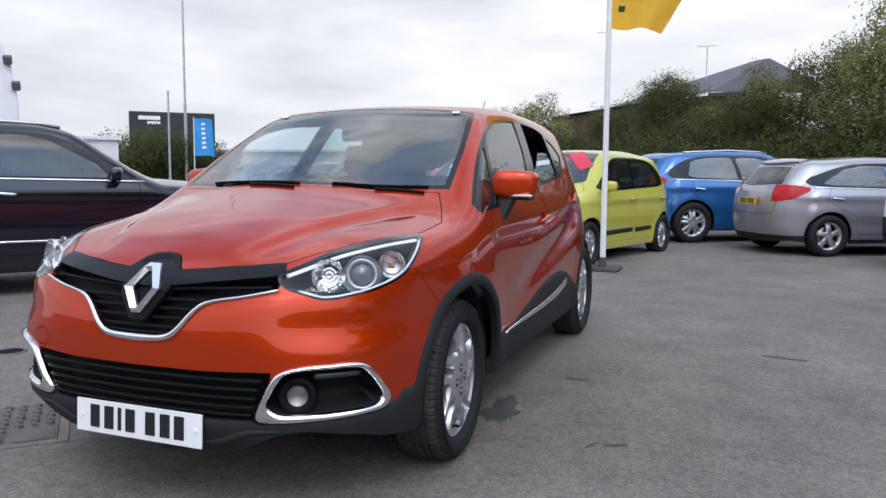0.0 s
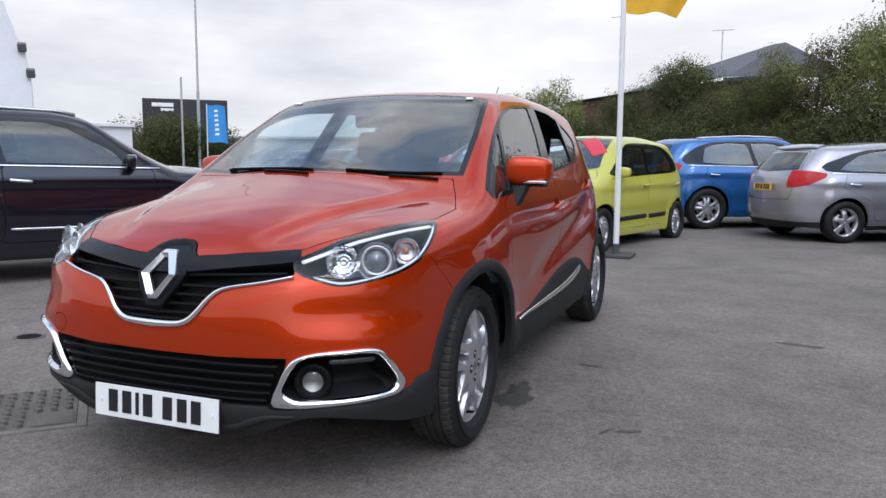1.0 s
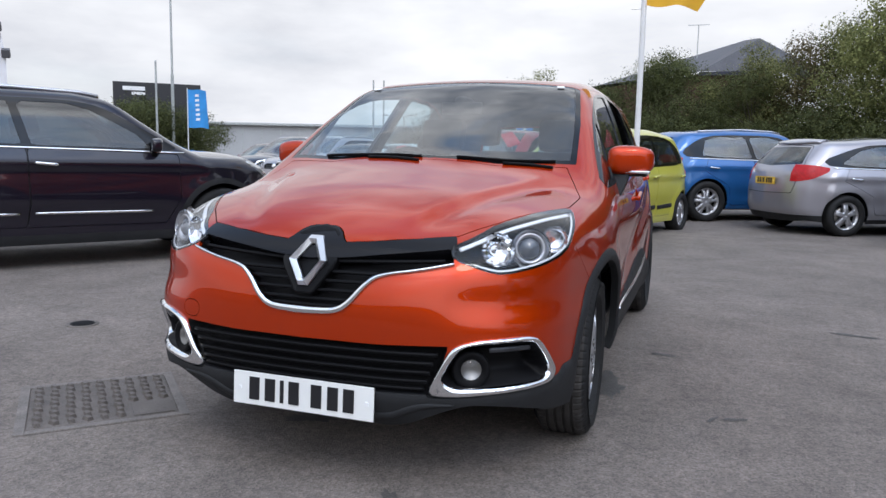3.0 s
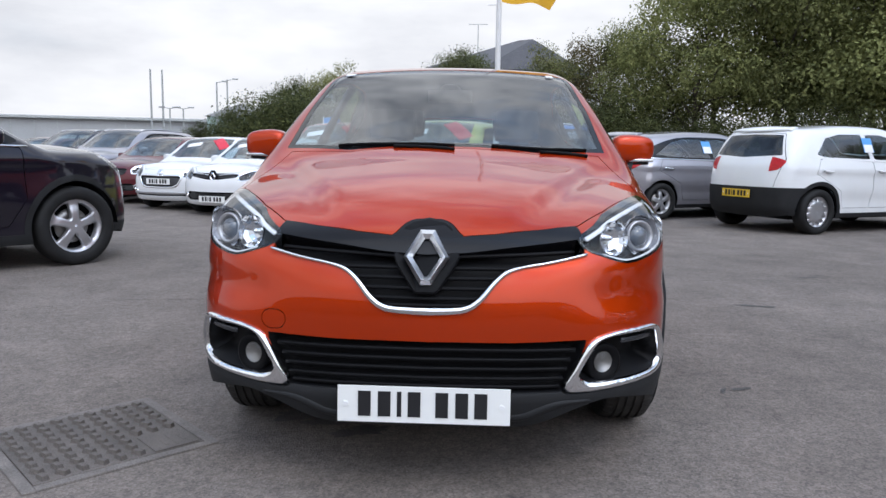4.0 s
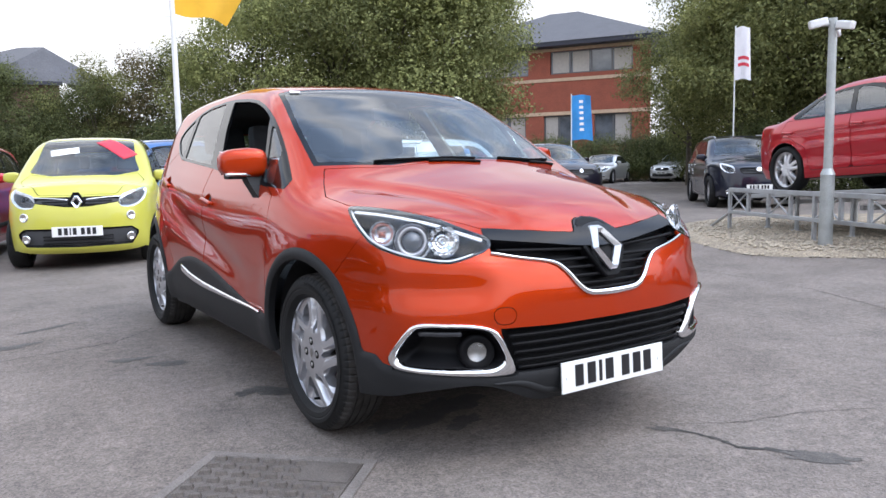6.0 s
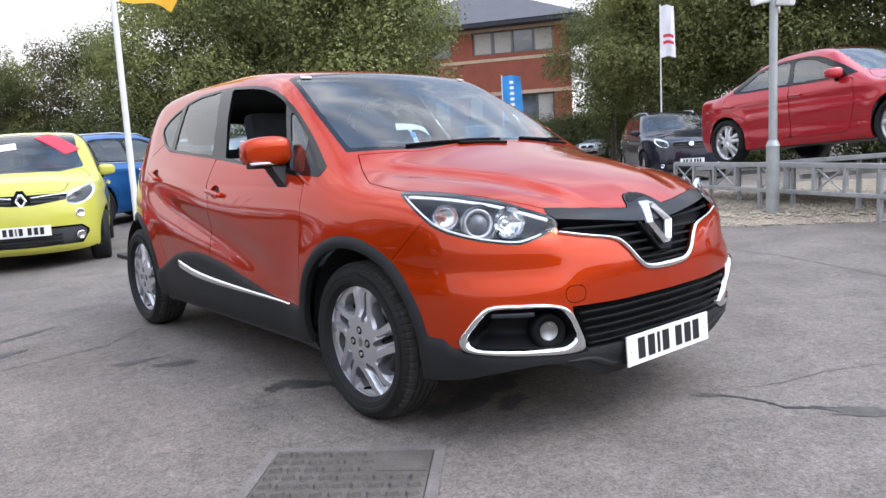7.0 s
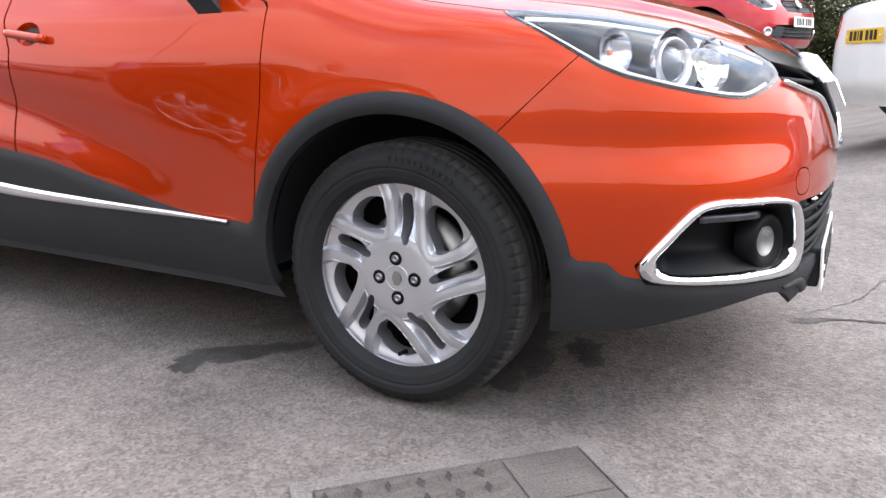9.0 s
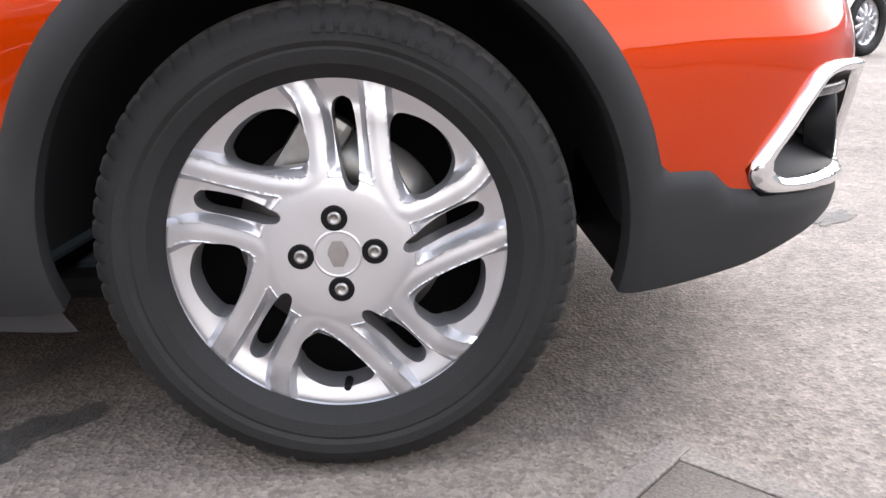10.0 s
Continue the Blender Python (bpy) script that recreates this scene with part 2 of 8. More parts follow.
def sdist(u, v, poly):
    """Signed distance from points (u, v) to a closed outline, negative inside."""
    p = np.asarray(poly, float)
    q = np.roll(p, -1, 0)
    best, inside = np.full(len(u), 1e9), np.zeros(len(u), bool)
    for (ax, ay), (bx, by) in zip(p, q):
        dx, dy = bx - ax, by - ay
        t = np.clip(((u - ax) * dx + (v - ay) * dy) / (dx * dx + dy * dy + 1e-12), 0, 1)
        best = np.minimum(best, (u - ax - t * dx) ** 2 + (v - ay - t * dy) ** 2)
        cross = (ay > v) != (by > v)
        inside ^= cross & (u < (bx - ax) * (v - ay) / (by - ay + 1e-12) + ax)
    return np.where(inside, -1, 1) * np.sqrt(best)


def pdist(u, v, line):
    """Distance from points to an open line."""
    p = np.asarray(line, float)
    best = np.full(len(u), 1e9)
    for (ax, ay), (bx, by) in zip(p[:-1], p[1:]):
        dx, dy = bx - ax, by - ay
        t = np.clip(((u - ax) * dx + (v - ay) * dy) / (dx * dx + dy * dy + 1e-12), 0, 1)
        best = np.minimum(best, (u - ax - t * dx) ** 2 + (v - ay - t * dy) ** 2)
    return np.sqrt(best)


def clip(V, F, f):
    """Split a mesh along f = 0: (V, faces where f < 0, faces where f > 0), with shared new vertices."""
    f = np.where(np.abs(f) < 1e-6, 1e-6, f)
    V, n, cut, new_v, low, high = V, len(V), {}, [], [], []

    def mid(a, b):
        key = (a, b) if a < b else (b, a)
        if key not in cut:
            a, b = key
            t = f[a] / (f[a] - f[b])
            cut[key] = n + len(new_v)
            new_v.append(V[a] + (V[b] - V[a]) * t)
        return cut[key]
    neg = (f < 0).tolist()
    for face in F:
        s = [neg[i] for i in face]
        if all(s):
            low.append(face)
        elif not any(s):
            high.append(face)
        else:
            lo, hi, m = [], [], len(face)
            for j in range(m):
                a, b = face[j], face[(j + 1) % m]
                (lo if neg[a] else hi).append(a)
                if neg[a] != neg[b]:
                    c = mid(a, b)
                    lo.append(c), hi.append(c)
            if len(lo) > 2:
                low.append(tuple(lo))
            if len(hi) > 2:
                high.append(tuple(hi))
    return (np.vstack([V, np.array(new_v)]) if new_v else V), low, high


def tidy(V, F):
    """Only the vertices that the faces use."""
    used = sorted({i for f in F for i in f})
    to = {o: k for k, o in enumerate(used)}
    return V[used] if used else V[:0], [tuple(to[i] for i in f) for f in F]


class Shell:
    """A car's skin as the zero of a field: side, front, rear and top bounds, blended with rounded edges."""

    def __init__(self, top, crown, section, plan, front, front_plan, rear, rear_plan, low=0.18, k=(0.07, 0.10, 0.10), bumps=(), hub=0.32, length=(-0.9, 3.3), width=0.95, height=1.6, dome=None, ledge=None):
        self.top, self.crown, self.section, self.plan = pchip(top), pchip(crown), pchip(section), pchip(plan)
        self.front, self.front_plan, self.rear, self.rear_plan = pchip(front), pchip(front_plan), pchip(rear), pchip(rear_plan)
        self.dome, self.ledge = dome, ledge
        self.low, self.k, self.bumps, self.length, self.width, self.height = low, k, bumps, length, width, height

    def side(self, y, z):
        w = self.section(z) * self.plan(y)
        for b in self.bumps:
            w = w + b(y, z)
        return w

    def field(self, P):
        x, y, z = np.abs(P[:, 0]), P[:, 1], P[:, 2]
        e = 0.01
        sz = (self.side(y, z + e) - self.side(y, z - e)) / (2 * e)
        sy = (self.side(y + e, z) - self.side(y - e, z)) / (2 * e)
        a = (x - self.side(y, z)) / np.sqrt(1 + sz * sz + sy * sy)
        T = self.top(y) - self.crown(y) * x * x
        if self.dome:
            T = T + self.dome(x, y)
        ty = (self.top(y + e) - self.top(y - e)) / (2 * e)
        b = (z - T) / np.sqrt(1 + ty * ty + (2 * self.crown(y) * x) ** 2)
        fz = (self.front(z + e) - self.front(z - e)) / (2 * e)
        fx = (self.front_plan(x + e) - self.front_plan(x - e)) / (2 * e)
        c = (self.front(z) + self.front_plan(x) - y) / np.sqrt(1 + fz * fz + fx * fx)
        if self.ledge:
            c = c + self.ledge(x, z)
        rz = (self.rear(z + e) - self.rear(z - e)) / (2 * e)
        rx = (self.rear_plan(x + e) - self.rear_plan(x - e)) / (2 * e)
        d = (y - self.rear(z) + self.rear_plan(x)) / np.sqrt(1 + rz * rz + rx * rx)
        s = smax(smax(a, c, self.k[1]), d, self.k[1])
        return smax(smax(s, b, self.k[0]), self.low - z, 0.05)

    def normal(self, P):
        e, n = 0.006, np.zeros_like(P)
        for i in range(3):
            d = np.zeros(3)
            d[i] = e
            n[:, i] = self.field(P + d) - self.field(P - d)
        return n / (np.linalg.norm(n, axis=1, keepdims=True) + 1e-12)

    def cast(self, O, D, far=4.0):
        lo, hi = np.zeros(len(O)), np.full(len(O), far)
        for _ in range(36):
            m = (lo + hi) / 2
            out = self.field(O + D * m[:, None]) > 0
            hi, lo = np.where(out, m, hi), np.where(out, lo, m)
        return O + D * hi[:, None]

    def lay(self, P, axis, start, proud=0.0):
        """Points laid on the skin along -axis, from outside; axis 0 side, 1 front, 2 top."""
        P = np.array(P, float)
        D = np.zeros_like(P)
        O = P.copy()
        if axis == 0:
            D[:, 0], O[:, 0] = np.sign(start), 0.2 * np.sign(start)
        elif axis == 1:
            D[:, 1], O[:, 1] = -1, start
        else:
            D[:, 2], O[:, 2] = 1, start
        Q = self.cast(O, D, 2.5)
        return Q + self.normal(Q) * proud if proud else Q

    def mesh(self, step):
        y0, y1 = self.length
        w, h, low = self.width, self.height, self.low - 0.02
        ny, nx, nz = max(8, int((y1 - y0) / step)), 2 * max(4, int(w / step)), max(6, int((h - low) / step))
        ys, xs, zs = np.linspace(y0, y1, ny + 1), np.linspace(-w, w, nx + 1), np.linspace(low, h, nz + 1)
        index, pts, faces = {}, [], []

        def vid(i, j, k):
            if (i, j, k) not in index:
                index[i, j, k] = len(pts)
                pts.append((xs[i], ys[j], zs[k]))
            return index[i, j, k]
        for j in range(ny):
            for i in range(nx):
                faces.append((vid(i, j, nz), vid(i + 1, j, nz), vid(i + 1, j + 1, nz), vid(i, j + 1, nz)))
            for k in range(nz):
                faces.append((vid(nx, j, k), vid(nx, j + 1, k), vid(nx, j + 1, k + 1), vid(nx, j, k + 1)))
                faces.append((vid(0, j + 1, k), vid(0, j, k), vid(0, j, k + 1), vid(0, j + 1, k + 1)))
        for i in range(nx):
            for k in range(nz):
                faces.append((vid(i, 0, k), vid(i + 1, 0, k), vid(i + 1, 0, k + 1), vid(i, 0, k + 1)))
                faces.append((vid(i + 1, ny, k), vid(i, ny, k), vid(i, ny, k + 1), vid(i + 1, ny, k + 1)))
        Q = np.array(pts)
        C = np.stack([np.clip(Q[:, 0], -0.42, 0.42), np.clip(Q[:, 1], y0 + 0.62, y1 - 0.62), np.clip(Q[:, 2], low + 0.2, 0.72)], 1)
        D = Q - C
        D /= np.linalg.norm(D, axis=1, keepdims=True)
        return self.cast(C, D, 2.5), faces

# ---- the orange crossover's skin (front axle at y = 0, nose towards -y) ----
def scallop(y, z):
    line = 0.56 + np.clip(y - 0.7, 0, 2) * 0.21
    win = 1 / (1 + np.exp(-(y - 0.75) / 0.09)) / (1 + np.exp((y - 2.25) / 0.08))
    return -0.024 * np.exp(-((z - line) / 0.085) ** 2) * win


def flares(y, z):
    out = 0
    for c in (0.0, 2.606):
        d = np.sqrt((y - c) ** 2 + (z - 0.32) ** 2)
        out = out + 0.016 * np.exp(-((d - 0.40) / 0.10) ** 2)
    return out


def bonnet_dome(x, y):
    """The bonnet's raised middle, between two creases that spread towards the windscreen."""
    ridge = 0.27 + 0.34 * np.clip((y + 0.72) / 0.80, 0, 1.1)
    win = 1 / (1 + np.exp(-(y + 0.66) / 0.035)) / (1 + np.exp((y - 0.02) / 0.03))
    step = 1 / (1 + np.exp((x - ridge) / 0.012))
    hollow = np.exp(-((x - ridge - 0.05) / 0.045) ** 2)
    return (0.012 * step - 0.006 * hollow) * win


def fog_brow(x, z):
    """The bumper's brow: hollow below the headlights, proud again over the fog lamps."""
    win = 1 / (1 + np.exp(-(x - 0.50) / 0.04))
    hollow = 0.009 * np.exp(-((z - 0.645) / 0.045) ** 2)
    proud = 0.007 / (1 + np.exp((z - 0.590) / 0.012)) / (1 + np.exp(-(z - 0.40) / 0.03))
    return (hollow - proud) * win


CROSSOVER = Shell(
    top=[(-0.95, 0.60), (-0.82, 0.80), (-0.76, 0.84), (-0.6, 0.905), (-0.4, 0.965), (-0.2, 1.01), (-0.05, 1.045), (0.03, 1.075), (0.3, 1.22), (0.6, 1.37), (0.85, 1.475), (1.1, 1.513), (1.5, 1.535), (2.0, 1.53), (2.5, 1.492), (2.9, 1.42), (3.12, 1.36), (3.4, 1.2)],
    crown=[(-0.9, 0.10), (-0.4, 0.14), (-0.1, 0.17), (0.2, 0.22), (0.6, 0.15), (0.9, 0.09), (1.5, 0.07), (3.2, 0.1)],
    section=[(0.15, 0.76), (0.22, 0.80), (0.35, 0.84), (0.5, 0.850), (0.65, 0.860), (0.8, 0.862), (0.92, 0.845), (1.0, 0.815), (1.08, 0.778), (1.3, 0.685), (1.45, 0.61), (1.6, 0.50)],
    plan=[(-0.9, 0.95), (-0.4, 0.985), (0.0, 1.0), (1.5, 1.0), (2.4, 0.985), (3.0, 0.94), (3.3, 0.88)],
    front=[(0.15, -0.72), (0.22, -0.80), (0.28, -0.845), (0.36, -0.865), (0.5, -0.878), (0.6, -0.872), (0.7, -0.85), (0.8, -0.808), (0.9, -0.70), (1.0, -0.5), (1.15, -0.18), (1.5, 0.6)],
    front_plan=[(0.0, 0.0), (0.25, 0.012), (0.46, 0.05), (0.6, 0.115), (0.7, 0.2), (0.785, 0.33), (0.85, 0.55), (0.92, 0.86), (1.02, 1.4)],
    rear=[(0.2, 3.12), (0.35, 3.22), (0.5, 3.25), (0.75, 3.24), (0.95, 3.18), (1.10, 3.09), (1.35, 2.90), (1.5, 2.77)],
    rear_plan=[(0.0, 0.0), (0.35, 0.04), (0.52, 0.12), (0.68, 0.28), (0.80, 0.52), (0.92, 0.9)],
    low=0.17, k=(0.075, 0.13), bumps=(scallop, flares), dome=bonnet_dome, ledge=fog_brow, length=(-0.92, 3.28), width=0.95, height=1.6)

# ---- mesh helpers ----
def link_mesh(name, V, F, material, parent=None, label="", smooth=True, sharp=0):
    me = bpy.data.meshes.new(name)
    me.from_pydata([tuple(map(float, v)) for v in V], [], [tuple(f) for f in F])
    me.update()
    if smooth:
        me.shade_smooth()
    if sharp:
        me.set_sharp_from_angle(angle=radians(sharp))
    me.materials.append(material)
    ob = new(name, me)
    if parent is not None:
        ob.parent = parent
    if label:
        ob["label"] = label
    return ob


def part(name, bm, material, parent=None, label="", smooth=False):
    me = bpy.data.meshes.new(name)
    bm.to_mesh(me)
    bm.free()
    if smooth:
        me.shade_smooth()
        me.set_sharp_from_angle(angle=radians(50))
    me.materials.append(material)
    ob = new(name, me)
    if parent is not None:
        ob.parent = parent
    if label:
        ob["label"] = label
    return ob


def again(ob, m, parent=None, name=None):
    """A further object on the same mesh."""
    c = new(name or ob.name.split(".")[0], ob.data)
    c.parent = parent if parent is not None else ob.parent
    c.matrix_basis = m
    return c


def thing(name, label, category, group="", m=None):
    e = new(name)
    e.empty_display_size = 0.2
    tagged(e, label, category, group)
    if m is not None:
        e.matrix_world = m
    return e


def box(bm, c, s, m=None, bevel=0.0):
    """A box with centre c and size s, its edges eased by bevel."""
    g = bmesh.ops.create_cube(bm, size=1.0)["verts"]
    bmesh.ops.transform(bm, matrix=(m or Matrix()) @ Matrix.Translation(c) @ Matrix.Diagonal((*s, 1)), verts=g)
    if bevel > 0:
        es = list({e for v in g for e in v.link_edges})
        bmesh.ops.bevel(bm, geom=es, offset=bevel, segments=2, affect="EDGES", profile=0.6)
    return bm


def cyl(bm, a, b, r1, r2=None, n=16):
    a, b = Vector(a), Vector(b)
    d = b - a
    m = Matrix.Translation((a + b) / 2) @ d.to_track_quat("Z", "Y").to_matrix().to_4x4()
    bmesh.ops.create_cone(bm, cap_ends=True, segments=n, radius1=r1, radius2=r1 if r2 is None else r2, depth=d.length, matrix=m)
    return bm


def panel(name, V, F, shell, material, parent, label="", depth=0.012, proud=0.0):
    """A piece of the skin with a folded-in edge."""
    V, F = tidy(V, F)
    if not F:
        return None
    N = shell.normal(V)
    if proud:
        V = V + N * proud
    count = {}
    for f in F:
        for a, b in zip(f, f[1:] + f[:1]):
            count[a, b] = count.get((a, b), 0) + 1
    rim = [(a, b) for (a, b) in count if (b, a) not in count]
    ids = sorted({i for e in rim for i in e})
    to = {o: k for k, o in enumerate(ids)}
    n = len(V)
    V2 = np.vstack([V, V[ids], V[ids] - N[ids] * depth])
    F2 = list(F) + [(n + to[b], n + to[a], n + len(ids) + to[a], n + len(ids) + to[b]) for a, b in rim]
    return link_mesh(name, V2, F2, material, parent, label)


def strip(name, P, N, width, height, material, parent, label=""):
    """A moulding with a rounded section that follows the points P on a skin with normals N."""
    P, N = np.asarray(P, float), np.asarray(N, float)
    n = len(P)
    width = np.broadcast_to(width, n)
    T = np.gradient(P, axis=0)
    T /= np.linalg.norm(T, axis=1, keepdims=True) + 1e-12
    S = np.cross(N, T)
    S /= np.linalg.norm(S, axis=1, keepdims=True) + 1e-12
    prof = [(-0.5, -0.4), (-0.5, 0.35), (-0.36, 0.8), (-0.12, 1.0), (0.12, 1.0), (0.36, 0.8), (0.5, 0.35), (0.5, -0.4)]
    V = np.vstack([P + S * width[:, None] * u + N * height * v for u, v in prof])
    m = len(prof)
    F = [(j * n + i, j * n + i + 1, ((j + 1) % m) * n + i + 1, ((j + 1) % m) * n + i) for j in range(m) for i in range(n - 1)]
    F += [tuple(j * n for j in range(m)), tuple(j * n + n - 1 for j in reversed(range(m)))]
    return link_mesh(name, V, F, material, parent, label)


def resample(line, step):
    p = np.asarray(line, float)
    s = np.concatenate([[0], np.cumsum(np.linalg.norm(np.diff(p, axis=0), axis=1))])
    k = max(2, int(s[-1] / step))
    q = np.linspace(0, s[-1], k + 1)
    return np.stack([np.interp(q, s, p[:, i]) for i in range(p.shape[1])], 1)


def lathe(profile, n, axis_x=True, notch=None):
    """A turned solid about the x axis from (x, r) pairs."""
    V, F, m = [], [], len(profile)
    for i in range(n):
        a = 2 * math.pi * i / n
        for j, (x, r) in enumerate(profile):
            rr = r - (notch(i, j) if notch else 0)
            V.append((x, rr * math.cos(a), rr * math.sin(a)))
    for i in range(n):
        for j in range(m - 1):
            F.append((i * m + j, i * m + j + 1, ((i + 1) % n) * m + j + 1, ((i + 1) % n) * m + j))
    return np.array(V), F


# ---- wheels (outer face towards +x, axle through the origin) ----
def tyre_mesh(R, r, w, n=96, tread=True):
    """A tyre; with tread it has four grooves, a rounded shoulder and cuts between the shoulder blocks."""
    h = w / 2
    if not tread:
        prof = [(-h * 0.72, r - 0.012), (-h * 0.98, r + 0.02), (-h * 1.04, (R + r) / 2), (-h * 0.97, R - 0.03), (-h * 0.86, R - 0.008), (-h * 0.4, R), (h * 0.4, R), (h * 0.86, R - 0.008), (h * 0.97, R - 0.03), (h * 1.04, (R + r) / 2 + 0.005), (h * 0.99, r + 0.022), (h * 0.94, r + 0.006), (h * 0.72, r - 0.012)]
        return lathe(prof, n)
    m = (R + r) / 2
    half = [(0.52, R - 0.0005), (0.55, R - 0.001), (0.70, R - 0.0035), (0.81, R - 0.010), (0.885, R - 0.019), (0.925, R - 0.027), (0.935, R - 0.0285), (0.985, R - 0.040), (0.992, R - 0.0435), (1.0, R - 0.0438), (1.025, m + 0.003), (1.02, m - 0.010), (0.985, r + 0.026), (0.992, r + 0.0225), (0.98, r + 0.018), (0.945, r + 0.006), (0.72, r - 0.012)]
    prof = [(-h * a, b) for a, b in reversed(half)]
    for c in (-0.45, -0.15, 0.15, 0.45):
        prof += [(h * (c - 0.055), R), (h * (c - 0.045), R - 0.007), (h * (c + 0.045), R - 0.007), (h * (c + 0.055), R)]
    prof += [(h * a, b) for a, b in half]
    cut = {i for i, (px, pr) in enumerate(prof) if 0.53 * h < abs(px) < 0.90 * h and pr > R - 0.02}
    return lathe(prof, n, notch=lambda i, j: 0.0045 if (j in cut and i % 5 == 0) else 0.0)


def rim_mesh(R, holes, rings=22, segs=160, dish=0.016, round_off=0.009, lip=0.012):
    """The face of an alloy: a turned disc with its windows cut out and their edges rounded inwards."""
    rs = np.concatenate([[0.0], np.linspace(0.06, 0.985, rings), [1.0]]) * R
    V, F = [], []
    for r in rs:
        for i in range(segs):
            a = 2 * math.pi * i / segs
            V.append((0.0, r * math.cos(a), r * math.sin(a)))
    for j in range(len(rs) - 1):
        for i in range(segs):
            a, b = j * segs + i, j * segs + (i + 1) % segs
            F.append((a, b, b + segs, a + segs))
    V = np.array(V)
    rest = F
    for hole in holes:
        h = np.array(hole) * R
        f = sdist(V[:, 1], V[:, 2], h)
        V, _, rest = clip(V, rest, f)
    V, rest = tidy(V, rest)
    r = np.hypot(V[:, 1], V[:, 2]) / R
    d = np.full(len(V), 9.0)
    for hole in holes:
        d = np.minimum(d, np.abs(sdist(V[:, 1], V[:, 2], np.array(hole) * R)))
    x = 0.012 - dish * np.clip((r - 0.28) / 0.5, 0, 1) ** 2 * (1 - np.clip((r - 0.86) / 0.1, 0, 1)) - round_off * np.exp(-(d / 0.006) ** 2)
    x = np.where(r > 0.955, x + 0.003, x) - np.where(r < 0.20, 0.003, 0) - lip * np.clip((r - 0.55) / 0.4, 0, 1)
    V[:, 0] = x
    count = {}
    for f in rest:
        for a, b in zip(f, f[1:] + f[:1]):
            count[a, b] = 1
    edge = [(a, b) for a, b in count if (b, a) not in count]
    ids = sorted({i for e in edge for i in e})
    to = {o: k for k, o in enumerate(ids)}
    n = len(V)
    back = V[ids].copy()
    back[:, 0] -= np.where(np.hypot(back[:, 1], back[:, 2]) > R * 0.99, 0.11, 0.045)
    back[:, 1:] *= np.where(np.hypot(back[:, 1], back[:, 2]) > R * 0.99, 0.985, 0.97)[:, None]
    V = np.vstack([V, back])
    rest = rest + [(b, a, n + to[a], n + to[b]) for a, b in edge]
    return V, rest


def close_rim(V, F, R, barrel=0.11, sill=0.045):
    """Fold the open edges of a wheel face back, the outer one into the barrel."""
    count = {(a, b) for f in F for a, b in zip(f, f[1:] + f[:1])}
    edge = [(a, b) for a, b in count if (b, a) not in count]
    ids = sorted({i for e in edge for i in e})
    to = {o: k for k, o in enumerate(ids)}
    n = len(V)
    back = V[ids].copy()
    outer = np.hypot(back[:, 1], back[:, 2]) > R * 0.99
    back[:, 0] -= np.where(outer, barrel, sill)
    back[:, 1:] *= np.where(outer, 0.985, 0.985)[:, None]
    return np.vstack([V, back]), list(F) + [(b, a, n + to[a], n + to[b]) for a, b in sorted(edge)]


def hooked_alloy(R, holes, bands, top=0.054, foot=0.090, rings=64, segs=400):
    """An alloy whose raised bands hook round each window: flat tops, chamfered flanks, sunken windows."""
    rs = np.concatenate([[0.001], np.linspace(0.05, 0.955, rings), [0.962, 0.985, 1.0]]) * R
    ang = 2 * math.pi * np.arange(segs) / segs
    V = np.concatenate([np.stack([np.zeros(segs), r * np.cos(ang), r * np.sin(ang)], 1) for r in rs])
    F = [(j * segs + i, j * segs + (i + 1) % segs, (j + 1) * segs + (i + 1) % segs, (j + 1) * segs + i) for j in range(len(rs) - 1) for i in range(segs)]

    def near(Q):
        d = np.full(len(Q), 9.0)
        for line in bands:
            d = np.minimum(d, pdist(Q[:, 1] / R, Q[:, 2] / R, line))
        return np.minimum(d, np.maximum(0, np.hypot(Q[:, 1], Q[:, 2]) / R - 0.36) * 0.8)
    for hole in holes:
        V, _, F = clip(V, F, sdist(V[:, 1], V[:, 2], np.array(hole) * R))
        V, F = tidy(V, F)
    for level in (top, foot):
        V, lo, hi = clip(V, F, near(V) - level)
        F = lo + hi
    V, F = tidy(V, F)
    r = np.hypot(V[:, 1], V[:, 2]) / R
    d = near(V)
    ease = lambda v, a, b: np.clip((v - a) / (b - a), 0, 1) ** 2 * (3 - 2 * np.clip((v - a) / (b - a), 0, 1))
    face = 0.012 - 0.010 * ease(r, 0.25, 0.75) - 0.006 * ease(r, 0.75, 0.95)
    flank = np.clip((d - top) / (foot - top), 0, 1)
    deep = 0.0015 + 0.0215 * ease(r, 0.36, 0.64) - 0.014 * ease(r, 0.80, 0.955)
    x = face - deep * flank - 0.0012 * ease(d, 0.0, top) * (d < top)
    x = np.where(r > 0.958, -0.002, x)
    x = np.where(r > 0.99, -0.006, x)
    V[:, 0] = x
    return close_rim(V, F, R)


def turn(poly, deg):
    c, s = math.cos(radians(deg)), math.sin(radians(deg))
    return [(u * c - v * s, u * s + v * c) for u, v in poly]


def window_hole(mid, half, r0, r1, lean=0.0):
    """A rounded window in a wheel between two radii; lean twists its outer end."""
    pts = []
    for t in np.linspace(-1, 1, 7):
        a = radians(mid + lean + half * t)
        pts.append((r1 * math.cos(a), r1 * math.sin(a)))
    for t in np.linspace(0.6, -0.6, 3):
        a = radians(mid + half * t * 0.8)
        pts.append((r0 * math.cos(a), r0 * math.sin(a)))
    return chaikin(pts, 1)

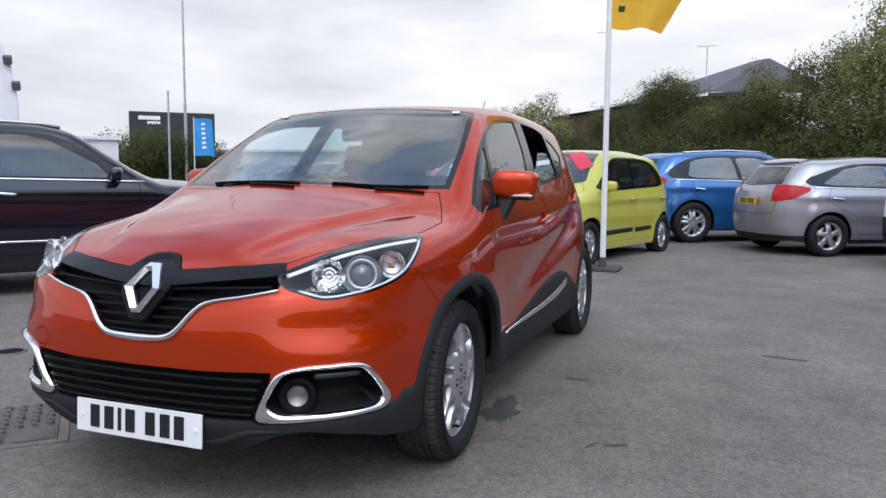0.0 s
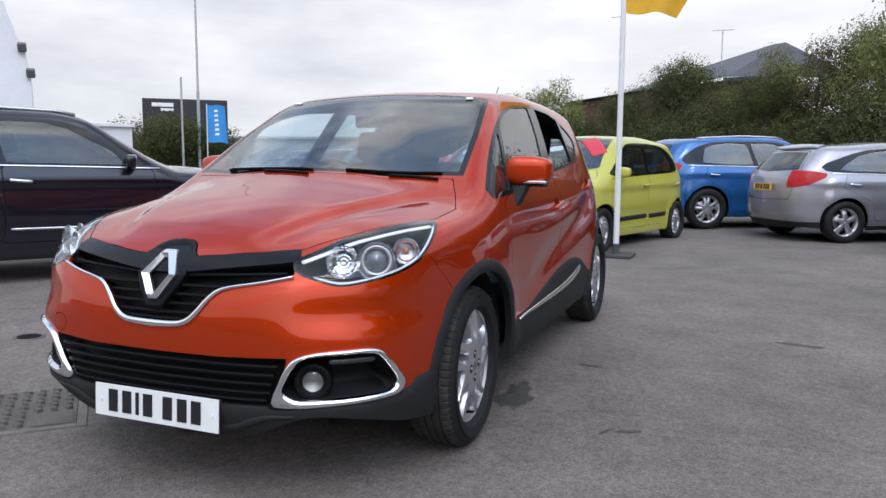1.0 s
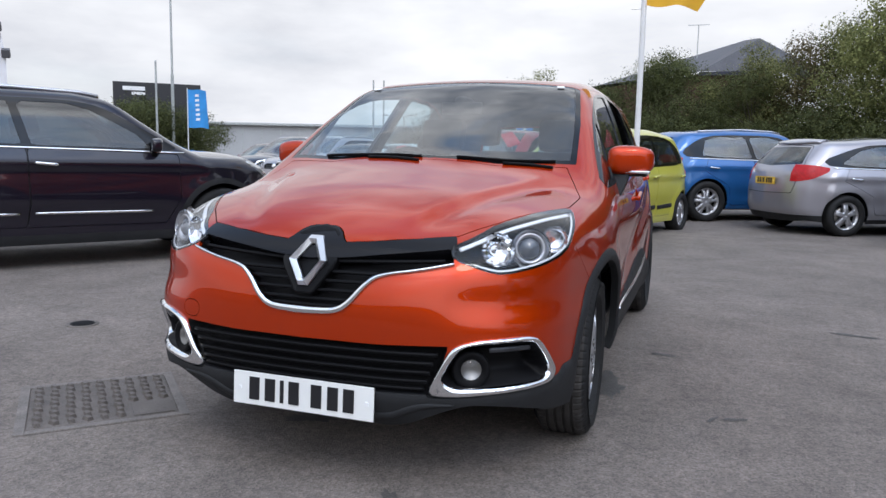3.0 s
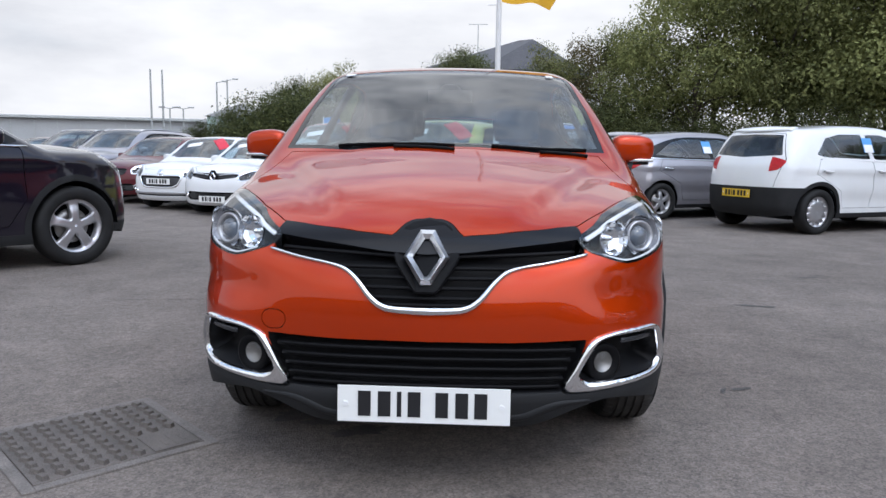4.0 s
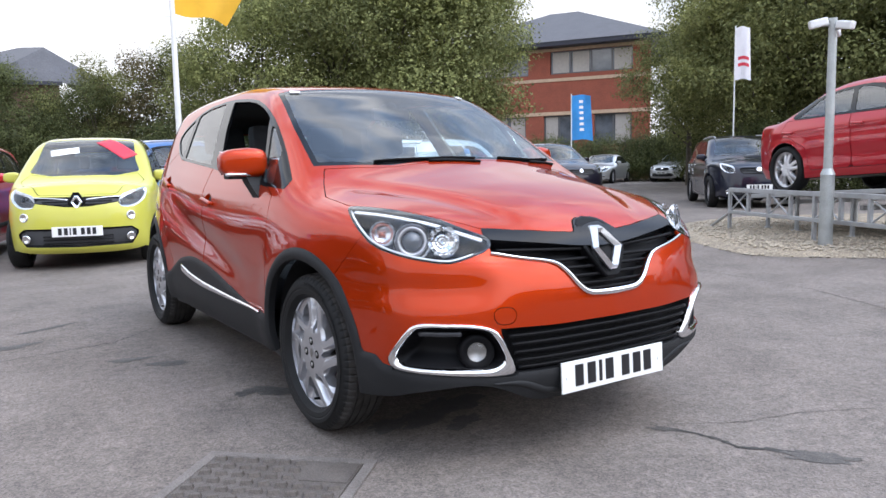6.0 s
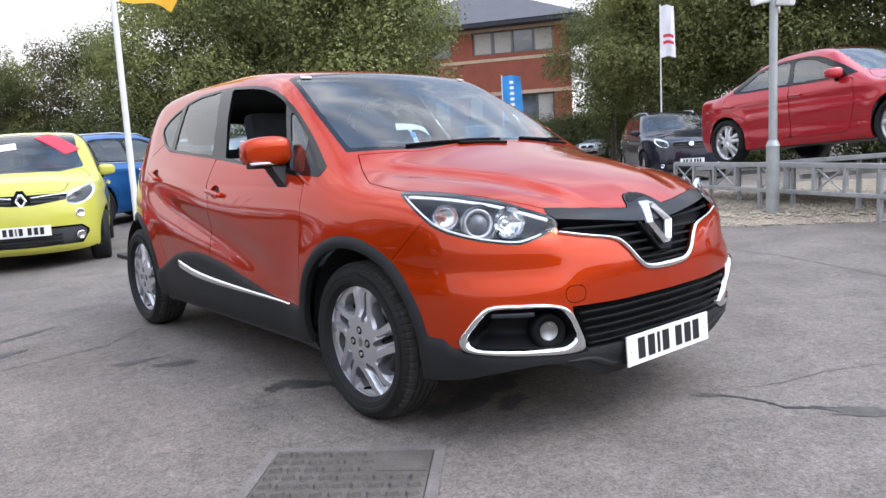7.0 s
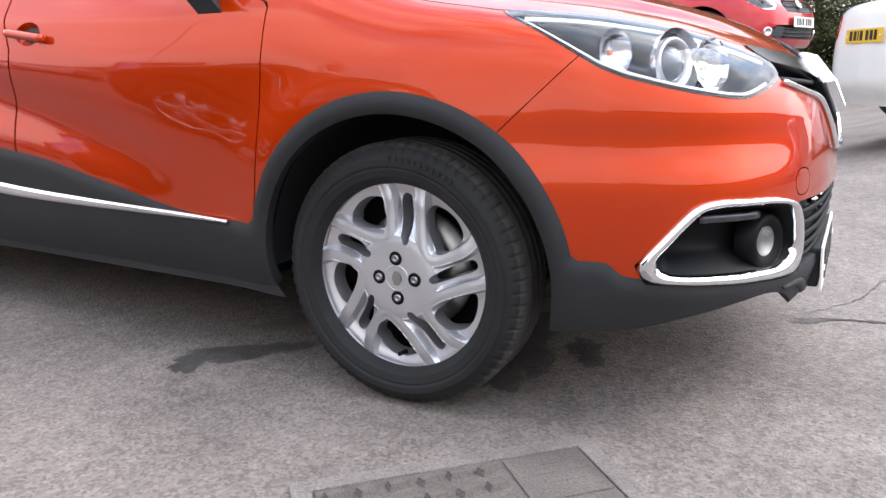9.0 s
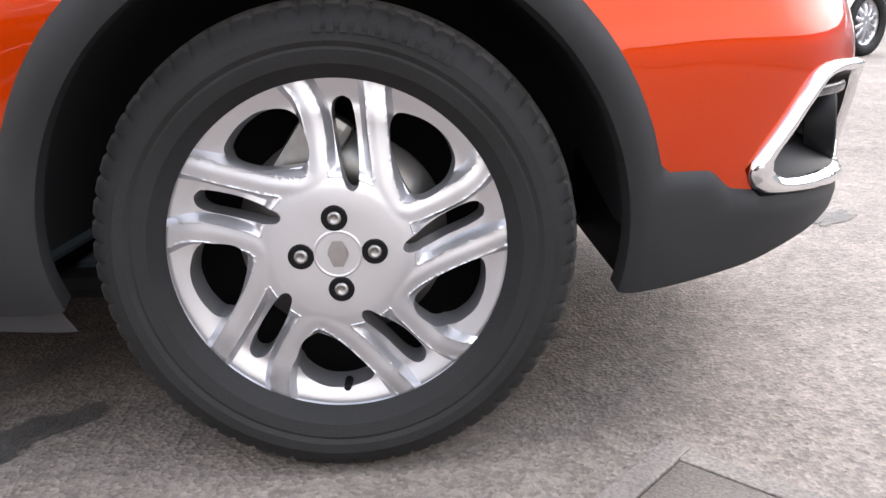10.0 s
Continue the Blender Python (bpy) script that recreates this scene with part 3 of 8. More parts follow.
# ---- ground ----
def asphalt():
    m = bpy.data.materials.new("worn_asphalt")
    m.use_nodes = True
    nt, nd = m.node_tree, m.node_tree.nodes
    b = nd["Principled BSDF"]
    tcd = nd.new("ShaderNodeTexCoord")
    P = tcd.outputs["Object"]

    def noise_at(scale, detail=5, rough=0.6):
        n = nd.new("ShaderNodeTexNoise")
        n.inputs["Scale"].default_value, n.inputs["Detail"].default_value, n.inputs["Roughness"].default_value = scale, detail, rough
        nt.links.new(P, n.inputs["Vector"])
        return n.outputs[0]

    def ramp_of(src, a, ca, z, cz):
        r = nd.new("ShaderNodeValToRGB")
        r.color_ramp.elements[0].position, r.color_ramp.elements[0].color = a, (*ca, 1)
        r.color_ramp.elements[1].position, r.color_ramp.elements[1].color = z, (*cz, 1)
        nt.links.new(src, r.inputs[0])
        return r.outputs[0]

    def times(a, c):
        mx = nd.new("ShaderNodeMix")
        mx.data_type, mx.blend_type = "RGBA", "MULTIPLY"
        mx.inputs[0].default_value = 1.0
        nt.links.new(a, mx.inputs[6])
        nt.links.new(c, mx.inputs[7])
        return mx.outputs[2]
    col = ramp_of(noise_at(0.35, 7), 0.34, (0.140, 0.120, 0.108), 0.66, (0.196, 0.169, 0.153))
    col = times(col, ramp_of(noise_at(2.3, 6), 0.30, (0.78, 0.78, 0.78), 0.62, (1.10, 1.10, 1.10)))
    col = times(col, ramp_of(noise_at(21, 5), 0.30, (0.80, 0.80, 0.80), 0.66, (1.15, 1.15, 1.15)))
    vo = nd.new("ShaderNodeTexVoronoi")
    vo.inputs["Scale"].default_value = 130
    nt.links.new(P, vo.inputs["Vector"])
    col = times(col, ramp_of(vo.outputs["Color"], 0.08, (0.68, 0.675, 0.67), 0.92, (1.35, 1.34, 1.32)))
    col = times(col, ramp_of(noise_at(420, 2), 0.32, (0.82, 0.82, 0.82), 0.70, (1.16, 1.16, 1.16)))
    nt.links.new(col, b.inputs["Base Color"])
    b.inputs["Roughness"].default_value = 0.86
    b.inputs["Specular IOR Level"].default_value = 0.35
    bp = nd.new("ShaderNodeBump")
    bp.inputs["Strength"].default_value, bp.inputs["Distance"].default_value = 0.50, 0.005
    nt.links.new(vo.outputs["Distance"], bp.inputs["Height"])
    b2 = nd.new("ShaderNodeBump")
    b2.inputs["Strength"].default_value, b2.inputs["Distance"].default_value = 0.38, 0.004
    nt.links.new(noise_at(240, 3), b2.inputs["Height"])
    nt.links.new(bp.outputs[0], b2.inputs["Normal"])
    nt.links.new(b2.outputs[0], b.inputs["Normal"])
    return m


def rough_outline(c, rx, ry, turn_deg, seed, n=64, jag=0.42):
    rnd = random.Random(seed)
    ph = [rnd.uniform(0, 6.28) for _ in range(4)]
    pts = []
    for i in range(n):
        a = 2 * math.pi * i / n
        r = 1 + jag * (0.5 * math.sin(2 * a + ph[0]) + 0.35 * math.sin(3 * a + ph[1]) + 0.3 * math.sin(5 * a + ph[2]) + 0.25 * math.sin(9 * a + ph[3]) + 0.16 * math.sin(17 * a + ph[1]) + 0.12 * math.sin(29 * a + ph[2]))
        u, v = rx * r * math.cos(a), ry * r * math.sin(a)
        t = radians(turn_deg)
        pts.append((c[0] + u * math.cos(t) - v * math.sin(t), c[1] + u * math.sin(t) + v * math.cos(t)))
    return pts


def rise(x, y):
    """The car park's gentle ramp up towards the white saloon, and its fall towards the far end of the row."""
    s = lambda t: min(1, max(0, t)) ** 2 * (3 - 2 * min(1, max(0, t)))
    fall = 0.035 * s((0.2 - x) / 1.2) * s((y - 4.8) / 1.8) + 0.10 * s((-x - 2.6) / 1.6) * s((y - 6.4) / 2)
    return 0.26 * s((x - 0.9) / 3.6) * s((-y - 0.5) / 1.5) - fall * s((23 - y) / 5)


gx = [-400, -100, -30, -18, -10, -6, -4.6, -4.2, -3.8, -3.4, -3.0, -2.6, -1.8, -1.0, -0.7, -0.4, -0.1] + [0.3 + 0.3 * i for i in range(18)] + [8, 14, 30, 100, 400]
gy = [-400, -100, -30, -12, -6, -4] + [-2.6 + 0.2 * i for i in range(13)] + [2, 4.4] + [4.8 + 0.3 * i for i in range(14)] + [9.4, 12, 16, 18, 19.5, 21, 23, 30, 100, 400]
nx_ = len(gx)
V = [(x, y, rise(x, y)) for y in gy for x in gx]
F = [(j * nx_ + i, j * nx_ + i + 1, (j + 1) * nx_ + i + 1, (j + 1) * nx_ + i) for j in range(len(gy) - 1) for i in range(nx_ - 1)]
ground = link_mesh("ground", V, F, asphalt())
tagged(ground, "worn grey asphalt car park with stains and cracks", "ground", kind="structure")

DAMP = mat("oil_stain", (0.060, 0.055, 0.052), 0.62, vary=0.35, scale=14, fine=0.3, fine_scale=150, bump=0.4, bump_scale=160)
FADED = mat("faded_stain", (0.095, 0.085, 0.078), 0.8, vary=0.25, scale=9, fine=0.3, fine_scale=150, bump=0.4, bump_scale=160)
spots = [((-0.74, 0.58), 0.17, 0.06, -38, DAMP), ((-0.86, 0.66), 0.07, 0.055, 10, DAMP), ((-1.21, 1.68), 0.11, 0.045, -20, DAMP), ((-1.05, 1.46), 0.12, 0.05, -15, DAMP), ((-1.73, 2.47), 0.16, 0.05, 8, DAMP), ((-1.50, 2.95), 0.18, 0.035, 25, DAMP),
         ((0.80, 0.66), 0.08, 0.19, 15, DAMP), ((-0.28, -0.30), 0.10, 0.05, 15, DAMP), ((-0.47, -0.22), 0.06, 0.025, 30, DAMP), ((-0.42, 0.62), 0.12, 0.05, -25, FADED), ((-0.25, -0.10), 0.20, 0.11, 20, DAMP), ((0.10, 0.12), 0.14, 0.09, -30, DAMP), ((-0.55, -0.15), 0.10, 0.06, 0, DAMP), ((2.14, 2.34), 0.13, 0.035, -8, DAMP), ((1.03, 1.35), 0.06, 0.03, 0, DAMP), ((1.38, 0.37), 0.05, 0.02, 30, DAMP), ((1.29, 0.34), 0.04, 0.012, 60, DAMP), ((3.1, 3.7), 0.10, 0.02, 5, DAMP), ((2.9, 1.5), 0.06, 0.02, -20, DAMP),
         ((0.52, -1.36), 0.15, 0.045, -50, FADED), ((0.31, -0.85), 0.06, 0.022, -60, FADED)]
for i, (c, rx, ry, a, mm) in enumerate(spots):
    pts = rough_outline(c, rx, ry, a, 50 + i)
    V = [(c[0], c[1], 0.0042)] + [(x, y, 0.0022) for x, y in pts]
    F = [(0, 1 + k, 1 + (k + 1) % len(pts)) for k in range(len(pts))]
    st = link_mesh("stain", V, F, mm, smooth=False)
    tagged(st, "dark oil stain on the asphalt" if mm is DAMP else "faded patch on the asphalt", "stain", "stains on the asphalt", "structure")


def crack(line, width, seed):
    rnd = random.Random(seed)
    q = resample(line, 0.02)
    L, R = [], []
    for i, (x, y) in enumerate(q):
        a, b = q[max(0, i - 1)], q[min(len(q) - 1, i + 1)]
        d = Vector((b[0] - a[0], b[1] - a[1])).normalized()
        w = width * rnd.uniform(0.3, 1.3) * (0.3 if i in (0, len(q) - 1) else 1)
        o = rnd.uniform(-0.006, 0.006)
        L.append((x - d.y * (o + w), y + d.x * (o + w), 0.003))
        R.append((x - d.y * (o - w), y + d.x * (o - w), 0.003))
    n = len(L)
    return L + R, [(n + i, n + i + 1, i + 1, i) for i in range(n - 1)]


CRACKDARK = mat("crack_fill", (0.045, 0.042, 0.04), 0.9, vary=0.3, scale=30)
for k, (line, w) in enumerate((([(0.31, -0.83), (0.36, -0.93), (0.385, -1.02), (0.37, -1.14), (0.45, -1.22), (0.56, -1.40)], 0.010), ([(0.40, -0.85), (0.62, -0.98), (0.9, -1.05), (1.3, -1.25)], 0.0025), ([(-3.4, 1.2), (-2.3, 2.0), (-1.2, 2.2), (-0.9, 2.5)], 0.004), ([(1.2, 3.2), (2.6, 3.5), (4.6, 3.3)], 0.004), ([(3.0, -1.0), (3.8, 0.6), (4.1, 2.2)], 0.004))):
    V, F = crack(line, w, 70 + k)
    tagged(link_mesh("crack", V, F, CRACKDARK, smooth=False), "thin dark crack in the asphalt", "crack", "cracks in the asphalt", "structure")

# inspection cover: cast frame, plate and raised tread
IRON = mat("cast_iron", (0.118, 0.102, 0.092), 0.66, 0.1, vary=0.3, scale=5, fine=0.3, fine_scale=200, bump=0.35, bump_scale=200)
WORNIRON = mat("worn_iron", (0.165, 0.146, 0.134), 0.8, 0.0, vary=0.3, scale=6, fine=0.3, fine_scale=160, bump=0.4, bump_scale=160)
cover = thing("inspection_cover", "square cast-iron inspection cover with raised tread, set in asphalt", "manhole cover", m=pose(-1.232, -0.467, 0, 0, 0, -44))
part("frame", box(box(box(box(bmesh.new(), (0, 0.305, 0.0015), (0.65, 0.04, 0.012), bevel=0.003), (0, -0.305, 0.0015), (0.65, 0.04, 0.012), bevel=0.003), (0.305, 0, 0.0015), (0.04, 0.57, 0.012), bevel=0.003), (-0.305, 0, 0.0015), (0.04, 0.57, 0.012), bevel=0.003), WORNIRON, cover)
part("plate", box(bmesh.new(), (0, 0, 0.002), (0.562, 0.562, 0.010), bevel=0.002), IRON, cover)
bm = bmesh.new()
for v in bmesh.ops.create_cube(bm, size=1.0)["verts"]:
    k = 0.72 if v.co.z > 0 else 1.0
    v.co = (v.co.x * 0.048 * k, v.co.y * 0.027 * k, v.co.z * 0.022)
stud = bpy.data.meshes.new("tread_stud")
bm.to_mesh(stud)
bm.free()
stud.materials.append(IRON)
for i in range(9):
    for j in range(9):
        if i >= 6 and j >= 6:
            continue
        o = new("tread", stud)
        o.parent = cover
        o.matrix_basis = pose(-0.246 + 0.0615 * i, -0.246 + 0.0615 * j, 0.0105, 0, 0, 30 if (i + j) % 2 else 12)
badge = part("maker_panel", box(bmesh.new(), (0.19, 0.19, 0.0085), (0.17, 0.16, 0.005), bevel=0.0015), IRON, cover)
for j, w in enumerate((0.06, 0.10, 0.085)):
    part("bar", box(bmesh.new(), (0.20, 0.235 - 0.034 * j, 0.0105), (w, 0.014, 0.003)), IRON, badge)
drain = thing("drain_cover", "small round iron drain cover set in asphalt", "drain cover", m=pose(-2.42, 0.61, 0))
part("ring", cyl(bmesh.new(), (0, 0, -0.004), (0, 0, 0.006), 0.10, 0.095, 24), IRON, drain)
part("lid", cyl(bmesh.new(), (0, 0, 0.0), (0, 0, 0.009), 0.075, 0.07, 24), DARKPLASTIC, drain)

# ---- the orange crossover ----
def ring_dist(V, R, wheelbase):
    d = np.minimum(np.hypot(V[:, 1] + 0.012, V[:, 2] - 0.332), np.hypot(V[:, 1] - wheelbase, V[:, 2] - 0.332)) - R
    return np.where(np.abs(V[:, 0]) > 0.5, d, 1.0)


def both(poly):
    """An outline given for one half, closed across the middle."""
    return [(-0.3 if abs(u) < 1e-9 else u, v) for u, v in poly]


LAMP = chaikin([(-0.275, 0.812), (-0.12, 0.848), (0.005, 0.878), (0.278, 0.910), (0.50, 0.918), (0.515, 0.910), (0.41, 0.845), (0.30, 0.785), (0.116, 0.751), (-0.085, 0.730), (-0.162, 0.742), (-0.285, 0.775)], 1)
FOG_OUT = chaikin([(0.262, 0.368), (0.10, 0.520), (0.05, 0.537), (0.0, 0.540), (-0.20, 0.536), (-0.30, 0.520), (-0.34, 0.495), (-0.415, 0.350), (-0.39, 0.342), (-0.06, 0.358)], 1)
FOG_IN = chaikin([(0.207, 0.386), (0.070, 0.511), (0.02, 0.5235), (-0.235, 0.520), (-0.300, 0.502), (-0.378, 0.374), (-0.06, 0.381)], 1)
GRILLE = both([(0, 0.868), (0.05, 0.857), (0.075, 0.845), (0.108, 0.812), (0.209, 0.818), (0.46, 0.842), (0.478, 0.81), (0.478, 0.762), (0.379, 0.742), (0.285, 0.728), (0.24, 0.715), (0.205, 0.685), (0.165, 0.636), (0.135, 0.612), (0.10, 0.603), (0, 0.599)])
LOWER = both([(0, 0.508), (0.25, 0.508), (0.49, 0.514), (0.465, 0.45), (0.44, 0.37), (0.425, 0.352), (0, 0.342)])
CHROME_V = [(0.482, 0.762), (0.379, 0.741), (0.285, 0.727), (0.24, 0.714), (0.205, 0.684), (0.165, 0.634), (0.135, 0.611), (0.10, 0.601), (0, 0.598)]
HOOD = both([(0, -0.700), (0.045, -0.706), (0.072, -0.725), (0.105, -0.772), (0.209, -0.757), (0.35, -0.720), (0.466, -0.676), (0.562, -0.550), (0.66, -0.378), (0.738, -0.225), (0.748, -0.04), (0.70, 0.08), (0.652, 0.175), (0.38, 0.055), (0, 0.012)])
SCREEN = both([(0, 0.030), (0.38, 0.074), (0.684, 0.215), (0.648, 0.5), (0.580, 0.855), (0.3, 0.868), (0, 0.872)])
SIDE_OPENING = chaikin([(0.15, 0.972), (0.426, 1.166), (0.60, 1.272), (0.80, 1.366), (1.035, 1.424), (1.477, 1.455), (1.941, 1.438), (2.25, 1.34), (2.345, 1.262), (2.20, 1.165), (2.085, 1.128), (1.324, 1.070), (0.48, 0.990)], 1)
QUARTER = [(0.655, 1.30), (0.44, 1.20), (0.410, 1.126), (0.340, 0.985), (0.458, 0.985), (0.475, 1.003)]
FRONT_PANE = [(1.43, 1.50), (0.85, 1.50), (0.690, 1.285), (0.500, 1.0), (0.50, 0.97), (1.19, 1.02), (1.21, 1.075), (1.325, 1.265)]
REAR_PANE = [(1.57, 1.50), (1.54, 1.41), (1.385, 1.08), (1.38, 1.05), (2.0, 1.05), (2.0, 1.12), (2.035, 1.50)]
TAIL_PANE = [(2.065, 1.10), (2.085, 1.50), (2.6, 1.50), (2.6, 1.10)]
FRONT_DOOR = [(0.392, 0.32), (0.388, 0.45), (0.345, 0.72), (0.325, 0.95), (0.40, 0.983), (0.48, 0.992), (1.324, 1.072), (1.35, 0.95), (1.315, 0.86), (1.353, 0.66), (1.365, 0.32)]
REAR_DOOR = [(1.369, 0.32), (1.357, 0.66), (1.319, 0.86), (1.354, 0.95), (1.330, 1.072), (2.085, 1.13), (2.22, 1.175), (2.40, 1.10), (2.40, 0.92), (2.30, 0.80), (2.16, 0.68), (2.08, 0.52), (2.04, 0.32)]
CLAD_LINE = pchip([(-0.4, 0.40), (0.36, 0.42), (0.6, 0.427), (0.926, 0.483), (1.297, 0.553), (1.548, 0.573), (1.818, 0.544), (2.04, 0.476), (2.2, 0.42), (2.9, 0.42), (3.05, 0.52), (3.3, 0.56)])
NOSE_LINE = pchip([(-0.9, 0.352), (-0.40, 0.356), (-0.06, 0.362), (0.245, 0.380), (0.30, 0.408), (0.6, 0.412)])
CORNER_LINE = pchip([(-0.95, 0.33), (-0.78, 0.325), (-0.65, 0.298), (-0.55, 0.270), (-0.38, 0.248), (-0.2, 0.24), (4.0, 0.24)])
WB = 2.606


def bowl(V, F, f, shell, depth, ease=0.03):
    """The faces F sunk into the skin, deepest away from their edge (f is negative inside)."""
    used = sorted({i for t in F for i in t})
    W = V.copy()
    t = np.clip(-f[used] / ease, 0, 1)
    W[used] = V[used] - shell.normal(V[used]) * (depth * t * t * (3 - 2 * t) + 0.002)[:, None]
    return W


def on_nose(line, proud=0.0, shell=None):
    s = shell or CROSSOVER
    P = s.lay([(u, 0, v) for u, v in line], 1, 0.2, proud)
    return P, s.normal(P)


def skin_strip(name, pts, width, height, material, parent, axis, start, label="", step=0.02, proud=0.0, shell=None, rounds=2):
    s = shell or CROSSOVER
    q = resample(chaikin(pts, rounds, closed=False), step)
    P = s.lay(q, axis, start)
    N = s.normal(P)
    P = P + N * proud
    w = width(np.linspace(0, 1, len(P))) if callable(width) else width
    return strip(name, P, N, w, height, material, parent, label)


def facing(P, N, roll=0.0):
    """A frame at P with its z axis along N, x level."""
    z = Vector(N).normalized()
    x = Vector((0, 0, 1)).cross(z).normalized()
    y = z.cross(x)
    return Matrix.Translation(P) @ Matrix((x, y, z)).transposed().to_4x4() @ pose(0, 0, 0, 0, 0, roll)


def turned(name, profile, m, material, parent, label="", n=28):
    """A lathed part whose axis is the frame m's z axis, from (z, r) pairs."""
    V, F = lathe([(z, max(r, 1e-4)) for z, r in profile], n)
    V = np.array([m @ Vector((-v[2], v[1], v[0])) for v in V])
    F = [tuple(reversed(f)) for f in F]
    return link_mesh(name, V, F, material, parent, label)


def number_plate(parent, m, yellow=False, w=0.52, h=0.111, marks=True):
    """A plate in the x-z plane of m that faces -y, with plain bars for its characters."""
    bm = box(bmesh.new(), (0, 0, 0), (w, 0.006, h), bevel=0.002)
    pl = part("number_plate", bm, PLATE_Y if yellow else PLATE_W, parent, "yellow rear number plate" if yellow else "white front number plate")
    pl.matrix_basis = m
    if marks:
        k = w / 0.52
        for x in (-0.178, -0.118, -0.073, -0.028, 0.055, 0.115, 0.172):
            bw = 0.013 if x == -0.073 else 0.038
            part("bar", box(bmesh.new(), (x * k, -0.0045, 0.002), (bw * k, 0.003, 0.076 * h / 0.111)), INK, pl)
        for x in (-0.235, 0.235):
            part("screw_cap", cyl(bmesh.new(), (x * k, -0.003, 0.0), (x * k, -0.007, 0.0), 0.008, n=10), WHITE, pl)
    return pl


def seat(parent, x, y, z=0.42, w=0.50, bench=False):
    s = part("seat", box(box(bmesh.new(), (x, y - 0.22, z), (w, 0.52, 0.20), bevel=0.05), (0, 0, 0), (w * 0.94, 0.16, 0.62), pose(x, y + 0.10, z + 0.36, -16, 0, 0), 0.05), CLOTH, parent, "dark grey cloth seat", True)
    for hx in ((-w * 0.3, w * 0.3) if bench else (0,)):
        part("headrest", box(bmesh.new(), (0, 0, 0), (0.27, 0.11, 0.19), pose(x + hx, y + 0.235, z + 0.80, -12, 0, 0), 0.045), CLOTH, s, "", True)
    return s


def wheel_set(parent, R, r, w, xs, ys, rim_data, tyre_data, rim_x=0.066, detail=True, steer=0.0):
    """Four wheels under a car: tyre, rim, bolts, brake disc."""
    back = bpy.data.meshes.get("wheel_back")
    for y in ys:
        for side in (1, -1):
            wh = new("wheel")
            wh.parent = parent
            wh.matrix_basis = pose(side * xs, y, R - 0.003, 0, 0, (0 if side > 0 else 180) + (steer if y == 0 else 0))
            for nm, me in (("tyre", tyre_data), ("rim", rim_data)):
                o = new(nm, me)
                o.parent = wh
                if nm == "rim":
                    o.location = (rim_x, 0, 0)
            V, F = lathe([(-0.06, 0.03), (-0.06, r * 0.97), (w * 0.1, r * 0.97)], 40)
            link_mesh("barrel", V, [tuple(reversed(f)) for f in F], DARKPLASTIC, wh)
            if detail:
                V, F = lathe([(-0.03, 0.03), (-0.012, 0.03), (-0.012, r * 0.62), (-0.03, r * 0.62)], 48)
                link_mesh("brake_disc", V, F, STEEL, wh)


ALLOY_BIG = [(-0.585, 0.575), (-0.50, 0.69), (-0.385, 0.765), (-0.25, 0.775), (-0.165, 0.715), (-0.125, 0.56), (-0.155, 0.49), (-0.26, 0.475), (-0.40, 0.475), (-0.54, 0.515)]
ALLOY_SLOT = [(0.0, 0.80), (0.065, 0.845), (0.128, 0.80), (0.145, 0.385), (0.105, 0.345), (0.062, 0.375), (0.02, 0.58)]
def swell(poly, g):
    """An outline grown about its middle."""
    q = np.asarray(poly)
    return [tuple(p) for p in q.mean(0) + (q - q.mean(0)) * g]


ALLOY_HOOK = [(0.244, 1.0), (0.250, 0.66), (0.268, 0.40), (0.315, 0.24), (0.40, 0.205), (0.547, 0.257), (0.685, 0.317), (0.785, 0.395), (0.862, 0.52)]
alloy_bands = [turn(chaikin(ALLOY_HOOK, 2, closed=False), 72 * k) for k in range(5)]
alloy_holes = [turn(swell(chaikin(p, 2), g), 72 * k) for k in range(5) for p, g in ((ALLOY_BIG, 1.08), (ALLOY_SLOT, 1.03))]


def taper(levels):
    """A stalk through level rectangles (x0, x1, y0, y1, z)."""
    bm = bmesh.new()
    rows = [[bm.verts.new(p) for p in ((x0, y0, z), (x1, y0, z), (x1, y1, z), (x0, y1, z))] for x0, x1, y0, y1, z in levels]
    for a, b in zip(rows, rows[1:]):
        for i in range(4):
            bm.faces.new((a[i], a[(i + 1) % 4], b[(i + 1) % 4], b[i]))
    bm.faces.new(rows[0])
    bm.faces.new(rows[-1][::-1])
    bmesh.ops.recalc_face_normals(bm, faces=bm.faces)
    return bm


def skin_at(S, sgn, u, z, lo=0.36, hi=0.86):
    """The place on the nose where |x| + y = u at height z."""
    xs = np.linspace(lo, hi, 401)
    pts = np.stack([xs * sgn, u - xs, np.full_like(xs, z)], 1)
    return pts[np.argmin(np.abs(S.field(pts)))]


